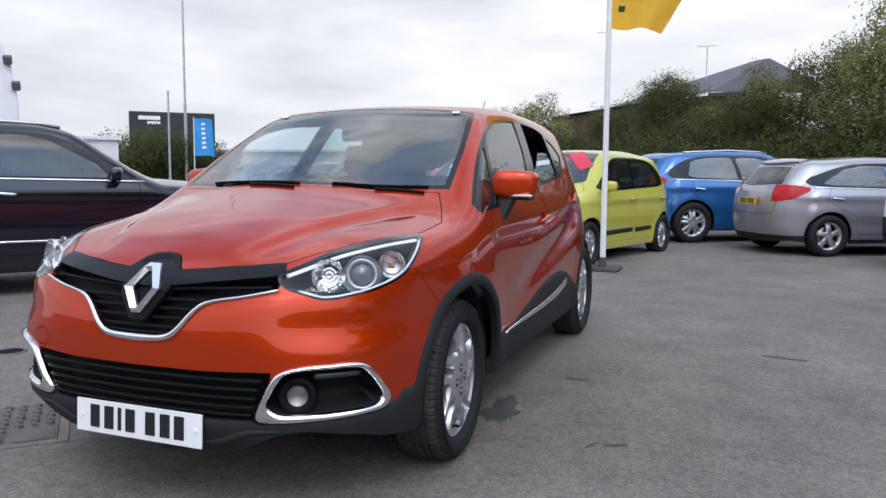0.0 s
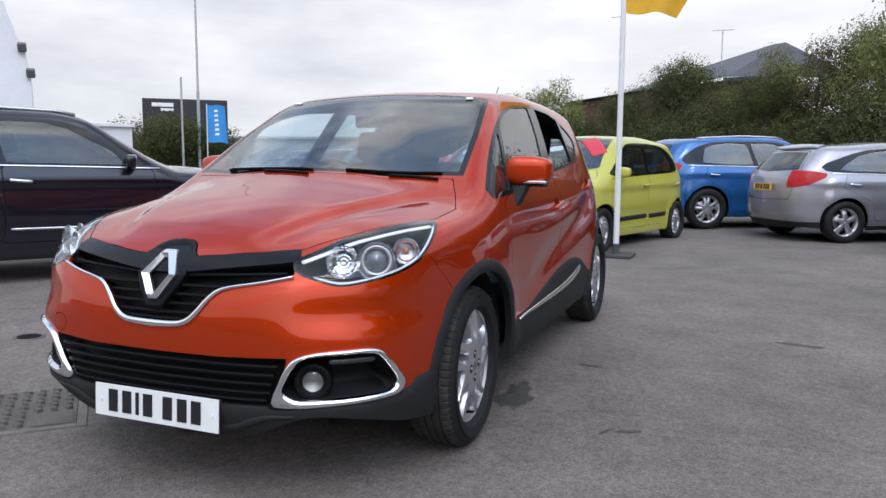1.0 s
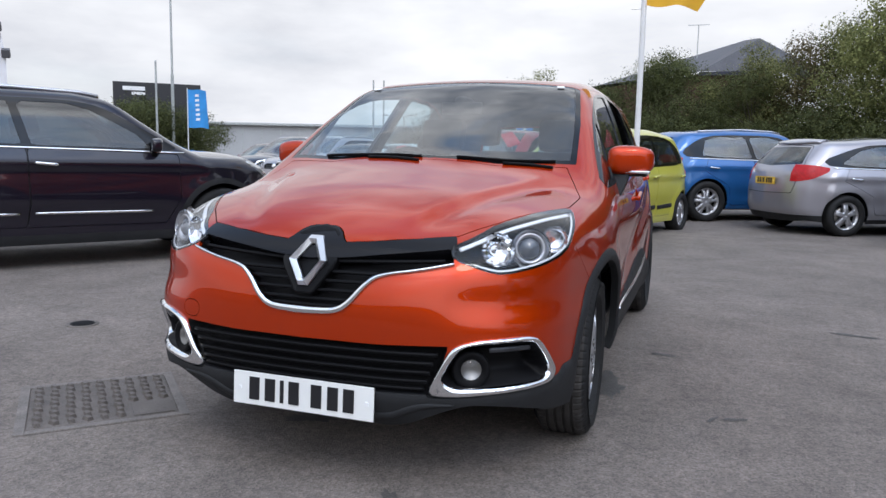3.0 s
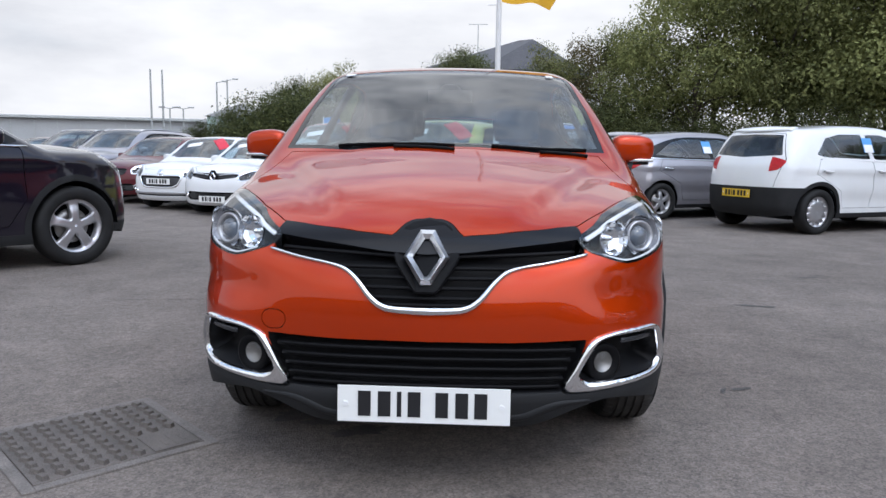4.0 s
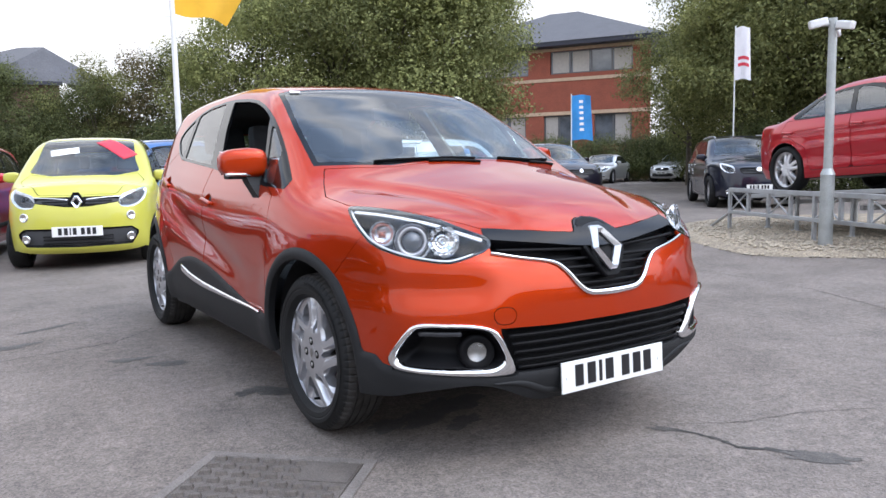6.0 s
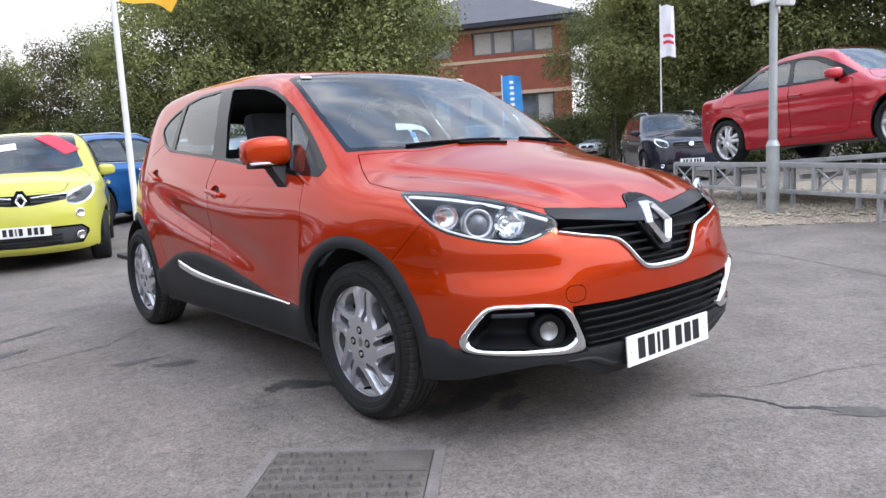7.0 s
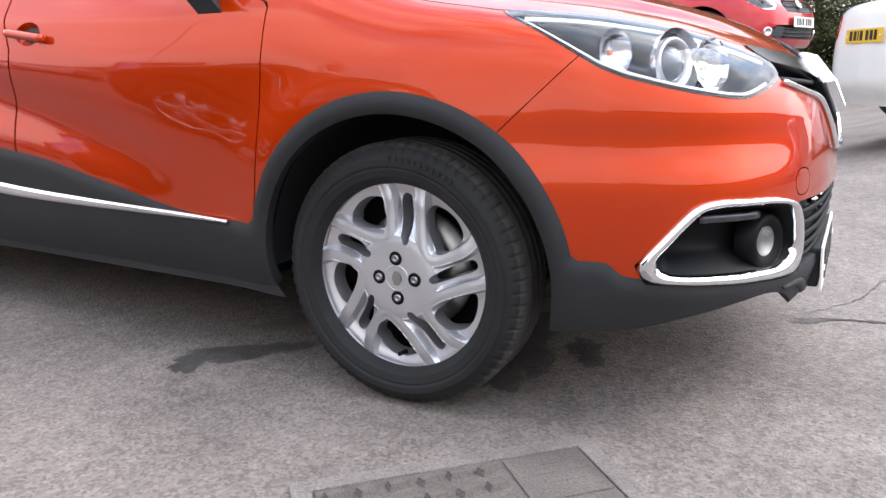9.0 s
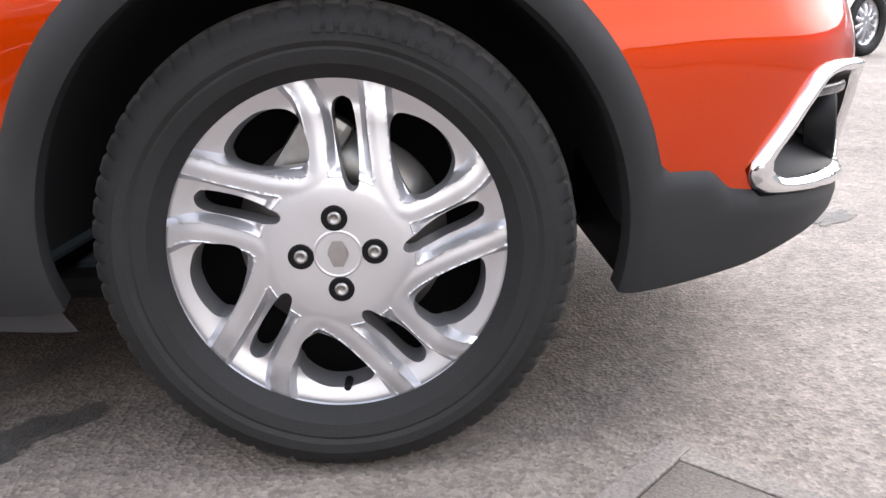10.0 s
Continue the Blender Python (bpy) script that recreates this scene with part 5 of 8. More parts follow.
    Vw, Fw = lathe([(0.0, 0.165), (0.014, 0.175), (0.016, 0.19), (0.0, 0.20), (-0.014, 0.19), (-0.012, 0.172), (0.0, 0.165)], 32)
    st = link_mesh("steering_wheel", Vw, Fw, DARKPLASTIC, car, "black steering wheel")
    st.matrix_basis = pose(-0.37, 0.86, 0.96, 0, 25, 90)
    for x in (-0.37, 0.37):
        seat(car, x, 1.28)
    seat(car, 0, 2.16, 0.46, 1.26, True)
    part("rear_view_mirror", box(bmesh.new(), (0, 0.74, 1.335), (0.22, 0.03, 0.065), bevel=0.012), DARKPLASTIC, car, "", True)
    turned("sensor_pod", [(0, 0.055), (0.02, 0.05), (0.03, 0.03), (0.032, 0.001)], pose(0, 0.78, 1.370, 150, 0, 0), DARKPLASTIC, car)
    for x, w in ((-0.505, 0.05), (0.49, 0.035)):
        Ps = S.lay([(x, 0.815, 0)], 2, 0.8, 0.004)[0]
        part("screen_sticker", box(bmesh.new(), (0, 0, 0), (w, 0.03, 0.002), facing(Ps, S.normal(np.array([Ps]))[0])), WHITE, car, "small white sticker")
    # wheels
    Vr, Fr = hooked_alloy(0.237, alloy_holes, alloy_bands)
    rim = bpy.data.meshes.new("alloy")
    rim.from_pydata([tuple(v) for v in Vr], [], [tuple(reversed(t)) for t in Fr])
    rim.shade_smooth()
    rim.set_sharp_from_angle(angle=radians(24))
    rim.materials.append(SATIN)
    Vt, Ft = tyre_mesh(0.3200, 0.235, 0.205, 340)
    tyre = bpy.data.meshes.new("road_tyre")
    tyre.from_pydata([tuple(v) for v in Vt], [], [tuple(reversed(t)) for t in Ft])
    tyre.shade_smooth()
    tyre.set_sharp_from_angle(angle=radians(26))
    tyre.materials.append(RUBBER)
    tyre.materials.append(TREAD)
    for poly in tyre.polygons:
        if math.hypot(poly.center.y, poly.center.z) > 0.3200 - 0.0125:
            poly.material_index = 1
    wheel_set(car, 0.3225, 0.239, 0.205, 0.732, (0.0, WB), rim, tyre, rim_x=0.075, steer=1.8)
    for wh in [c for c in car.children if c.name.startswith("wheel") and c.type == "EMPTY"]:
        wh["label"] = "silver five-twin-spoke alloy wheel"
        x0 = 0.075 + 0.0125
        for k in range(4):
            a = radians(90 * k + 2)
            m = pose(x0, 0.048 * math.cos(a), 0.048 * math.sin(a), 0, 90, 0)
            turned("bolt_well", [(-0.001, 0.0175), (0.0008, 0.0165), (0.0010, 0.0145), (0.0004, 0.011), (0.0004, 0.001)], m, DARKPLASTIC, wh, n=20)
            turned("wheel_bolt", [(0.0, 0.0095), (0.004, 0.0085), (0.004, 0.0050), (0.0012, 0.0045), (0.0012, 0.001)], m, STEEL, wh, n=10)
        turned("centre_cap", [(0.0, 0.034), (0.003, 0.032), (0.0035, 0.029), (0.002, 0.028), (0.003, 0.001)], pose(x0 - 0.003, 0, 0, 0, 90, 0), SATIN, wh, "flat centre cap", n=28)
        for k in range(11):
            a = 58 + 3.3 * k
            m = pose(0.1062, 0.284 * math.cos(radians(a)), 0.284 * math.sin(radians(a)), a - 90, 0, 0)
            part("bar", box(bmesh.new(), (0, 0, 0), (0.0024, 0.0095, 0.014), m, 0.0006), RUBBER, wh)
        cap = bmesh.new()
        vs = [cap.verts.new((x0 + 0.001, u * 0.013, v * 0.017)) for u, v in ((0.5, 1), (1, 0), (0.5, -1), (-0.5, -1), (-1, 0), (-0.5, 1))]
        cap.faces.new(vs)
        part("cap_mark", cap, STEEL, wh)
        bm = cyl(bmesh.new(), (0.05, 0.0, -0.196), (0.083, 0.0, -0.192), 0.006, 0.005, 10)
        part("valve", bm, DARKPLASTIC, wh)
        bm = box(bmesh.new(), (-0.02, -0.10, 0.075), (0.05, 0.07, 0.13), pose(0, 0, 0, -35, 0, 0), 0.012)
        part("brake_caliper", bm, STEEL, wh)
    return car


def mirror_cap(sgn, c, s):
    """A door mirror's shell: a blunt wedge, rounder in front."""
    bm = bmesh.new()
    bmesh.ops.create_icosphere(bm, subdivisions=4, radius=1.0)
    for v in bm.verts:
        p = v.co
        q = [math.copysign(abs(t) ** 0.55, t) for t in p]
        n = max(abs(q[0]), abs(q[1]), abs(q[2]), 1e-6)
        x, y, z = q[0] / 1.0, q[1], q[2]
        y = min(y, 0.86)
        taper = 1 - 0.16 * max(0, x * sgn * 1.0)
        v.co = (c[0] * sgn + x * s[0] / 2, c[1] + y * s[1] / 2 * taper + 0.02 * (x * sgn), c[2] + z * s[2] / 2 * taper)
    return bm


crossover()

# ---- the other parked cars ----
def generic_shell(c):
    fo, wb, ro, H, hw, belt = c["fo"], c["wb"], c["ro"], c["H"], c["hw"], c["belt"]
    zf, zc, yc, yt, yr = c["nose"], c["cowl"], c["yc"], c["yt"], c["yr"]
    rear = wb + ro
    top = [(-fo - 0.1, zf - 0.35), (-fo + 0.03, zf - 0.06), (-fo + 0.14, zf), ((yc - fo) / 2 - 0.05, zf + 0.62 * (zc - zf)), (yc - 0.08, zc - 0.02), (yc, zc + 0.012), (yc + (yt - yc) * 0.5, zc + 0.56 * (H - 0.05 - zc)), (yt, H - 0.045), (yt + 0.25, H - 0.008), ((yt + yr) / 2 + 0.1, H)]
    if c["tail"] == "sedan":
        top += [(yr, H - 0.05), (yr + 0.35, H - 0.21), (yr + 0.72, c["deck"] + 0.03), (yr + 0.86, c["deck"]), (rear - 0.06, c["deck"] - 0.02), (rear + 0.1, c["deck"] - 0.3)]
        rz = [(0.2, rear - 0.12), (0.4, rear - 0.01), (0.6, rear), (0.85, rear - 0.03), (c["deck"], rear - 0.07), (H, rear - 0.4)]
    else:
        top += [(yr, H - 0.035), (rear - 0.28, H - 0.10), (rear - 0.12, H - 0.16), (rear + 0.1, H - 0.3)]
        s = c.get("slope", 0.28)
        rz = [(0.2, rear - 0.12), (0.4, rear - 0.01), (0.6, rear), (0.9, rear - 0.03), (belt + 0.05, rear - 0.08), (H - 0.14, rear - s), (H, rear - s - 0.12)]
    sec = [(0.12, 0.90 * hw), (0.25, 0.95 * hw), (0.45, 0.985 * hw), (0.65, hw), (belt - 0.12, 0.99 * hw), (belt - 0.02, 0.955 * hw), (belt + 0.05, 0.925 * hw), (H - 0.14, 0.75 * hw), (H + 0.02, 0.62 * hw)]

    def flare(y, z):
        out = 0
        for yy in (0.0, wb):
            d = np.sqrt((y - yy) ** 2 + (z - c["R"]) ** 2)
            out = out + 0.016 * np.exp(-((d - c["R"] - 0.06) / 0.10) ** 2)
        return out

    def crease(y, z):
        return 0.012 * np.tanh((z - c.get("crease", belt - 0.16) - 0.03 * y / wb) / 0.02) - 0.016 * np.exp(-((z - 0.42 - 0.05 * y / wb) / 0.10) ** 2)
    return Shell(top=top, crown=[(-fo, 0.1), (yc - 0.2, 0.12), (yc + 0.3, 0.17), (yt, 0.09), (rear, 0.1)], section=sec,
                 plan=[(-fo, 0.94), (-0.3, 0.985), (0.2, 1.0), (wb * 0.7, 1.0), (wb, 0.985), (rear, 0.93)],
                 front=[(0.12, -fo + 0.16), (0.25, -fo + 0.035), (0.42, -fo), (0.55, -fo + 0.005), (zf - 0.08, -fo + 0.05), (zf + 0.05, -fo + 0.16)],
                 front_plan=[(0.0, 0.0), (0.3, 0.02), (0.5, 0.07), (0.62, 0.14), (0.72, 0.25), (0.80, 0.42), (0.9, 0.7)],
                 rear=rz, rear_plan=[(0.0, 0.0), (0.4, 0.03), (0.6, 0.09), (0.75, 0.22), (0.85, 0.45)],
                 low=c.get("low", 0.16), k=(0.08, 0.12), bumps=(flare, crease), length=(-fo - 0.03, rear + 0.03), width=hw + 0.06, height=H + 0.05)


HATCH = dict(fo=0.80, wb=2.50, ro=0.68, H=1.47, hw=0.85, belt=0.93, nose=0.82, cowl=0.99, yc=0.22, yt=0.98, yr=2.35, tail="hatch", R=0.305, slope=0.30)
CITY = dict(fo=0.64, wb=2.45, ro=0.50, H=1.55, hw=0.82, belt=0.97, nose=0.86, cowl=1.02, yc=-0.02, yt=0.80, yr=2.10, tail="hatch", R=0.30, slope=0.34)
SUV = dict(fo=0.88, wb=2.64, ro=0.90, H=1.63, hw=0.92, belt=1.05, nose=0.93, cowl=1.12, yc=0.25, yt=1.10, yr=2.60, tail="hatch", R=0.355, slope=0.40, low=0.2)
SEDAN = dict(fo=0.80, wb=2.75, ro=1.02, H=1.43, hw=0.90, belt=0.93, nose=0.76, cowl=0.96, yc=0.38, yt=1.15, yr=2.15, tail="sedan", R=0.325, deck=1.05)
RIMS = {}


def rim_data(style, r):
    key = (style, round(r, 3))
    if key in RIMS:
        return RIMS[key]
    if style == "five":
        holes = [window_hole(72 * k + 36 + 18, 24, 0.30, 0.86) for k in range(5)]
    elif style == "twin":
        holes = [window_hole(72 * k + 54, 17, 0.36, 0.87) for k in range(5)] + [window_hole(72 * k + 18, 6, 0.45, 0.84) for k in range(5)]
    elif style == "multi":
        holes = [window_hole(36 * k, 12, 0.32, 0.86) for k in range(10)]
    else:
        holes = [window_hole(30 * k, 7, 0.66, 0.84) for k in range(12)]
    V, F = rim_mesh(r, holes, 12, 90, round_off=0.006)
    me = bpy.data.meshes.new("alloy_rim")
    me.from_pydata([tuple(v) for v in V], [], [tuple(reversed(f)) for f in F])
    me.shade_smooth()
    me.materials.append(SATIN)
    RIMS[key] = me
    return me


TYRES = {}


def tyre_data(R, r, w):
    key = (round(R, 3), round(r, 3), w)
    if key not in TYRES:
        V, F = tyre_mesh(R, r, w, 48, False)
        me = bpy.data.meshes.new("plain_tyre")
        me.from_pydata([tuple(v) for v in V], [], [tuple(reversed(f)) for f in F])
        me.shade_smooth()
        me.materials.append(RUBBER)
        TYRES[key] = me
    return TYRES[key]


def parked_car(name, label, spec, colour, place, step=0.055, rims="twin", clad=0.0, nose="bar", sticker=False, bars=None, rails=False, dark_glass=False, price=False, rear_view=False, side_band=False, group="cars on the dealer's lot", tilt=0.0, low_trim=False, fogs=True, body_pillars=False, plate_z=None, lamps_low=False, rim_share=0.70, front_plate=True, smoked=False):
    """A parked car: its skin cut into panels, glazing, lamps and trim, on four wheels."""
    c = dict(spec)
    S = generic_shell(c)
    fo, wb, ro, H, hw, belt, R = c["fo"], c["wb"], c["ro"], c["H"], c["hw"], c["belt"], c["R"]
    yc, yt, yr, zf, rear = c["yc"], c["yt"], c["yr"], c["nose"], c["wb"] + c["ro"]
    x, y, rz = place[:3]
    z = place[3] if len(place) > 3 else 0.0
    car = thing(name, label, "car", group, pose(x, y, z, tilt, 0, rz))
    V, F = S.mesh(step)
    A = lambda q: np.abs(q[:, 0])
    ring = lambda q, r: np.where(A(q) > 0.45, np.minimum(np.hypot(q[:, 1], q[:, 2] - R), np.hypot(q[:, 1] - wb, q[:, 2] - R)) - r, 1.0)
    sedan = c["tail"] == "sedan"
    end = (yr + 0.52, belt + 0.10) if sedan else (rear - 0.42, belt + 0.16)
    dlo = chaikin([(yc + 0.12, belt + 0.005), (yc + 0.46, belt + 0.20), (yt + 0.02, H - 0.155), (yt + 0.3, H - 0.11), (yr - 0.2, H - 0.115), (yr + 0.18, H - 0.19), end, (end[0] - 0.12, belt + 0.055), (wb * 0.5, belt + 0.025)], 1)
    yb = (yt + yr) / 2 - 0.08
    pane_f = [(yc + 0.45, belt + 0.04), (yc + 0.56, belt + 0.17), (yt + 0.10, H - 0.195), (yt + 0.3, H - 0.145), (yb + 0.03, H - 0.145), (yb - 0.06, belt + 0.055)]
    pane_r = [(yb + 0.02, belt + 0.06), (yb + 0.10, H - 0.145), (yr - 0.24, H - 0.15), (yr + 0.05, H - 0.21), (min(end[0] - 0.22, wb + 0.1), belt + 0.11), (wb - 0.12, belt + 0.08)]
    wr = 0.72 * hw
    scr = both([(0, yc + 0.02), (wr * 0.6, yc + 0.07), (wr * 1.04, yc + 0.21), (wr * 0.94, (yc + yt) / 2), (wr * 0.86, yt), (0, yt + 0.01)])
    f_dlo = lambda q: np.where((A(q) > 0.42) & (q[:, 2] > belt - 0.05), sdist(q[:, 1], q[:, 2], dlo), 1.0)
    f_scr = lambda q: np.where((q[:, 2] > c["cowl"] - 0.1) & (q[:, 1] < yt + 0.3), sdist(A(q), q[:, 1], scr), 1.0)
    if sedan:
        f_rw = lambda q: np.where((q[:, 1] > yr - 0.2) & (q[:, 2] > c["deck"] - 0.1), sdist(A(q), q[:, 1], both([(0, yr + 0.08), (0.5, yr + 0.10), (0.58, yr + 0.62), (0, yr + 0.70)])), 1.0)
    else:
        f_rw = lambda q: np.where(q[:, 1] > yr, sdist(A(q), q[:, 2], both([(0, H - 0.15), (0.48, H - 0.17), (0.60, belt + 0.10), (0, belt + 0.05)])), 1.0)
    V, _, F = clip(V, F, ring(V, R + 0.045))
    V, side, F = clip(V, F, f_dlo(V))
    for sgn in (1, -1):
        frame_f = [t for t in side if V[t[0], 0] * sgn > 0]
        for pane in (pane_f, pane_r):
            V, g, frame_f = clip(V, frame_f, sdist(V[:, 1], V[:, 2], pane))
            panel("side_window", V, g, S, PRIVACY if smoked or (dark_glass and pane is pane_r) else SIDEGLASS, car, "", 0.004, -0.003)
        panel("window_frame", V, frame_f, S, colour if body_pillars else GLOSSBLACK, car, "", 0.01, 0.001)
        if bars:
            pts = [(0, yc + 0.14, belt + 0.002), (0, wb * 0.5, belt + 0.022), (0, end[0] - 0.14, belt + 0.05)]
            skin_strip("window_trim", pts, 0.016, 0.006, CHROME, car, 0, sgn, "bright trim", 0.08, 0.003, shell=S)
    V, g, F = clip(V, F, f_scr(V))
    panel("windscreen", V, g, S, WINDSCREEN, car, "", 0.006, -0.002)
    V, g, F = clip(V, F, f_rw(V))
    panel("rear_window", V, g, S, PRIVACY, car, "", 0.006, -0.002)
    # lamps
    U = lambda q: np.abs(q[:, 0]) + q[:, 1]
    u0 = 0.44 * hw / 0.85 - fo + 0.08
    lamp = c.get("lamp") or chaikin([(u0, zf - 0.10), (u0 + 0.12, zf - 0.02), (u0 + 0.40, zf + 0.035), (u0 + 0.66, zf + 0.06), (u0 + 0.48, zf - 0.07), (u0 + 0.26, zf - 0.16), (u0 + 0.04, zf - 0.17)], 1)
    f = np.where((V[:, 1] < 0.1) & (V[:, 2] > 0.45), sdist(U(V), V[:, 2], lamp), 1.0)
    V, lf, F = clip(V, F, f)
    fl = sdist(U(V), V[:, 2], lamp)
    for sgn in (1, -1):
        fs = [t for t in lf if V[t[0], 0] * sgn > 0]
        hl = panel("headlight", bowl(V, fs, fl, S, 0.05, 0.05), fs, S, REFLECTOR, car, "clear headlight", 0.004)
        if hl:
            panel("lens", V, fs, S, LENS, hl, "", 0.004, 0.001)
            N = Vector((0.4 * sgn, -0.9, 0.1)).normalized()
            u = u0 + 0.22
            xs = np.linspace(0.35, 0.85, 101)
            pts = np.stack([xs * sgn, u - xs, np.full_like(xs, zf - 0.07)], 1)
            P = Vector(pts[np.argmin(np.abs(S.field(pts)))])
            turned("projector_lens", [(-0.02, 0.05), (0.01, 0.045), (0.02, 0.02), (0.022, 0.001)], facing(P - N * 0.035, N), GLOSSBLACK, hl, n=14)
    tail = c.get("tail_lamp") or [(rear - 0.42, 0.96 * belt), (rear + 0.1, belt + 0.02), (rear + 0.1, belt - 0.18), (rear - 0.2, belt - 0.20)]
    f = np.where((V[:, 1] > wb) & (A(V) > 0.55 * hw), sdist(V[:, 1], V[:, 2], chaikin(tail, 1)), 1.0)
    V, tf, F = clip(V, F, f)
    for sgn in (1, -1):
        panel("rear_light", V, [t for t in tf if V[t[0], 0] * sgn > 0], S, REDLENS, car, "red rear light", 0.02, 0.004)
    # grilles
    up = both([(0, zf - 0.045), (0.40, zf - 0.035), (0.47, zf - 0.06), (0.44, zf - 0.105), (0.12, zf - 0.15), (0, zf - 0.155)]) if nose == "bar" else both([(0, zf - 0.05), (0.34, zf - 0.05), (0.40, zf - 0.09), (0.34, zf - 0.19), (0, zf - 0.20)])
    lo = both([(0, 0.47), (0.56, 0.475), (0.64, 0.41), (0.55, 0.27), (0, 0.25)]) if lamps_low else both([(0, 0.42), (0.50, 0.43), (0.58, 0.37), (0.52, 0.28), (0, 0.27)])
    if nose == "frame":
        up = both([(0, zf - 0.135), (0.40, zf - 0.125), (0.47, zf - 0.155), (0.37, zf - 0.345), (0, zf - 0.355)])
        lo = both([(0, 0.30), (0.58, 0.31), (0.60, 0.27), (0, 0.25)])
    for poly, nm in ((up, "grille"), (lo, "lower_grille")):
        f = np.where(V[:, 1] < -fo + 0.4, sdist(A(V), V[:, 2], poly), 1.0)
        V, gf, F = clip(V, F, f)
        gp = panel(nm, bowl(V, gf, sdist(A(V), V[:, 2], poly), S, 0.03, 0.02), gf, S, DARKPLASTIC, car, "black grille", 0.004)
        if gp:
            zs = [zf - 0.085, zf - 0.12] if nm == "grille" else [0.385, 0.345, 0.305]
            for zz in zs:
                skin_strip("slat", [(t, 0, zz) for t in np.linspace(-0.36, 0.36, 8)], 0.012, 0.006, GLOSSBLACK, gp, 1, 0.3, proud=-0.008, shell=S, step=0.06)
    if nose == "frame":
        rim_line = [(0, 0, zf - 0.135), (0.40, 0, zf - 0.125), (0.47, 0, zf - 0.155), (0.37, 0, zf - 0.345), (0, 0, zf - 0.355)]
        skin_strip("grille_surround", rim_line + [(-x_, y_, z_) for x_, y_, z_ in reversed(rim_line[:-1])], 0.030, 0.010, CHROME, car, 1, 0.3, "bright grille frame", 0.04, 0.004, shell=S, rounds=1)
        skin_strip("bumper_band", [(x_, 0, 0.335) for x_ in np.linspace(-0.66, 0.66, 15)], 0.05, 0.012, SATIN, car, 1, 0.3, "silver bumper band", 0.06, 0.004, shell=S)
    if nose == "bar":
        for sgn in (1, -1):
            skin_strip("bright_bar", [(0.08 * sgn, 0, zf - 0.075), (0.25 * sgn, 0, zf - 0.055), (0.46 * sgn, 0, zf - 0.045)], 0.014, 0.006, CHROME, car, 1, 0.3, shell=S, step=0.04, proud=0.003)
    P, N = on_nose([(0, zf - (0.07 if nose == "frame" else 0.10))], 0.0, S)
    d = [(0.02, 0.075), (0.062, 0.0), (0.016, -0.075), (-0.016, -0.075), (-0.062, 0.0), (-0.02, 0.075)]
    if nose == "bar":
        vb = [(u * k, -pr, v * k) for k, pr in ((1.5, -0.03), (1.5, 0.01)) for u, v in d]
        link_mesh("badge_mount", vb, [(5, 4, 3, 2, 1, 0)[::-1], (6, 7, 8, 9, 10, 11)[::-1]] + [(i, (i + 1) % 6, 6 + (i + 1) % 6, 6 + i) for i in range(6)], GLOSSBLACK, car, "", False).location = P[0]
        vb = [(u * k, -pr, v * k) for k, pr in ((1.0, 0.01), (0.78, 0.024), (0.5, 0.012)) for u, v in d]
        link_mesh("badge", vb, [(k * 6 + i, (k + 1) * 6 + i, (k + 1) * 6 + (i + 1) % 6, k * 6 + (i + 1) % 6) for k in range(2) for i in range(6)], CHROME, car, "", False).location = P[0]
    else:
        turned("badge", [(0, 0.06), (0.012, 0.055), (0.014, 0.03), (0.012, 0.001)], facing(P[0], N[0]), CHROME, car, n=18)
    for sgn in (1, -1):
        P, N = on_nose([(0.56 * sgn * hw / 0.85, 0.36)], -0.004, S)
        if lamps_low:
            P2, N2 = on_nose([(0.55 * sgn, 0.60)], -0.006, S)
            turned("day_lamp", [(0, 0.052), (0.016, 0.050), (0.020, 0.042), (0.010, 0.036), (0.006, 0.001)], facing(P2[0], N2[0]), CHROME, car, "round daytime lamp", n=18)
        if fogs:
            turned("fog_lamp", [(0, 0.05), (0.014, 0.048), (0.016, 0.036), (0.006, 0.03), (0.004, 0.001)], facing(P[0], N[0]), CHROME, car, n=16)
    # lower cladding
    if clad > 0:
        f = np.minimum(ring(V, R + 0.10) if clad > 0.3 else np.ones(len(V)), V[:, 2] - clad + 0.05 * (np.abs(V[:, 1] - wb / 2) < wb * 0.4) - c.get("rear_clad", 0.0) * (V[:, 1] > wb + 0.25))
        V, cl, F = clip(V, F, f)
        panel("cladding", V, cl, S, CLAD, car, "black plastic cladding", 0.02, 0.005)
    # doors
    zl = (clad or 0.27) + 0.02
    fd = [(yc + 0.32, zl), (yc + 0.18, 0.62), (yc + 0.20, belt - 0.01), (yb - 0.02, belt + 0.03), (yb - 0.03, 0.6), (yb, zl)]
    rd = [(yb + 0.008, zl), (yb - 0.022, 0.6), (yb - 0.012, belt + 0.03), (wb - 0.02, belt + 0.06), (wb + 0.08, belt - 0.14), (wb - 0.12, R + 0.42), (wb - 0.40, R + 0.28), (wb - 0.46, zl)]
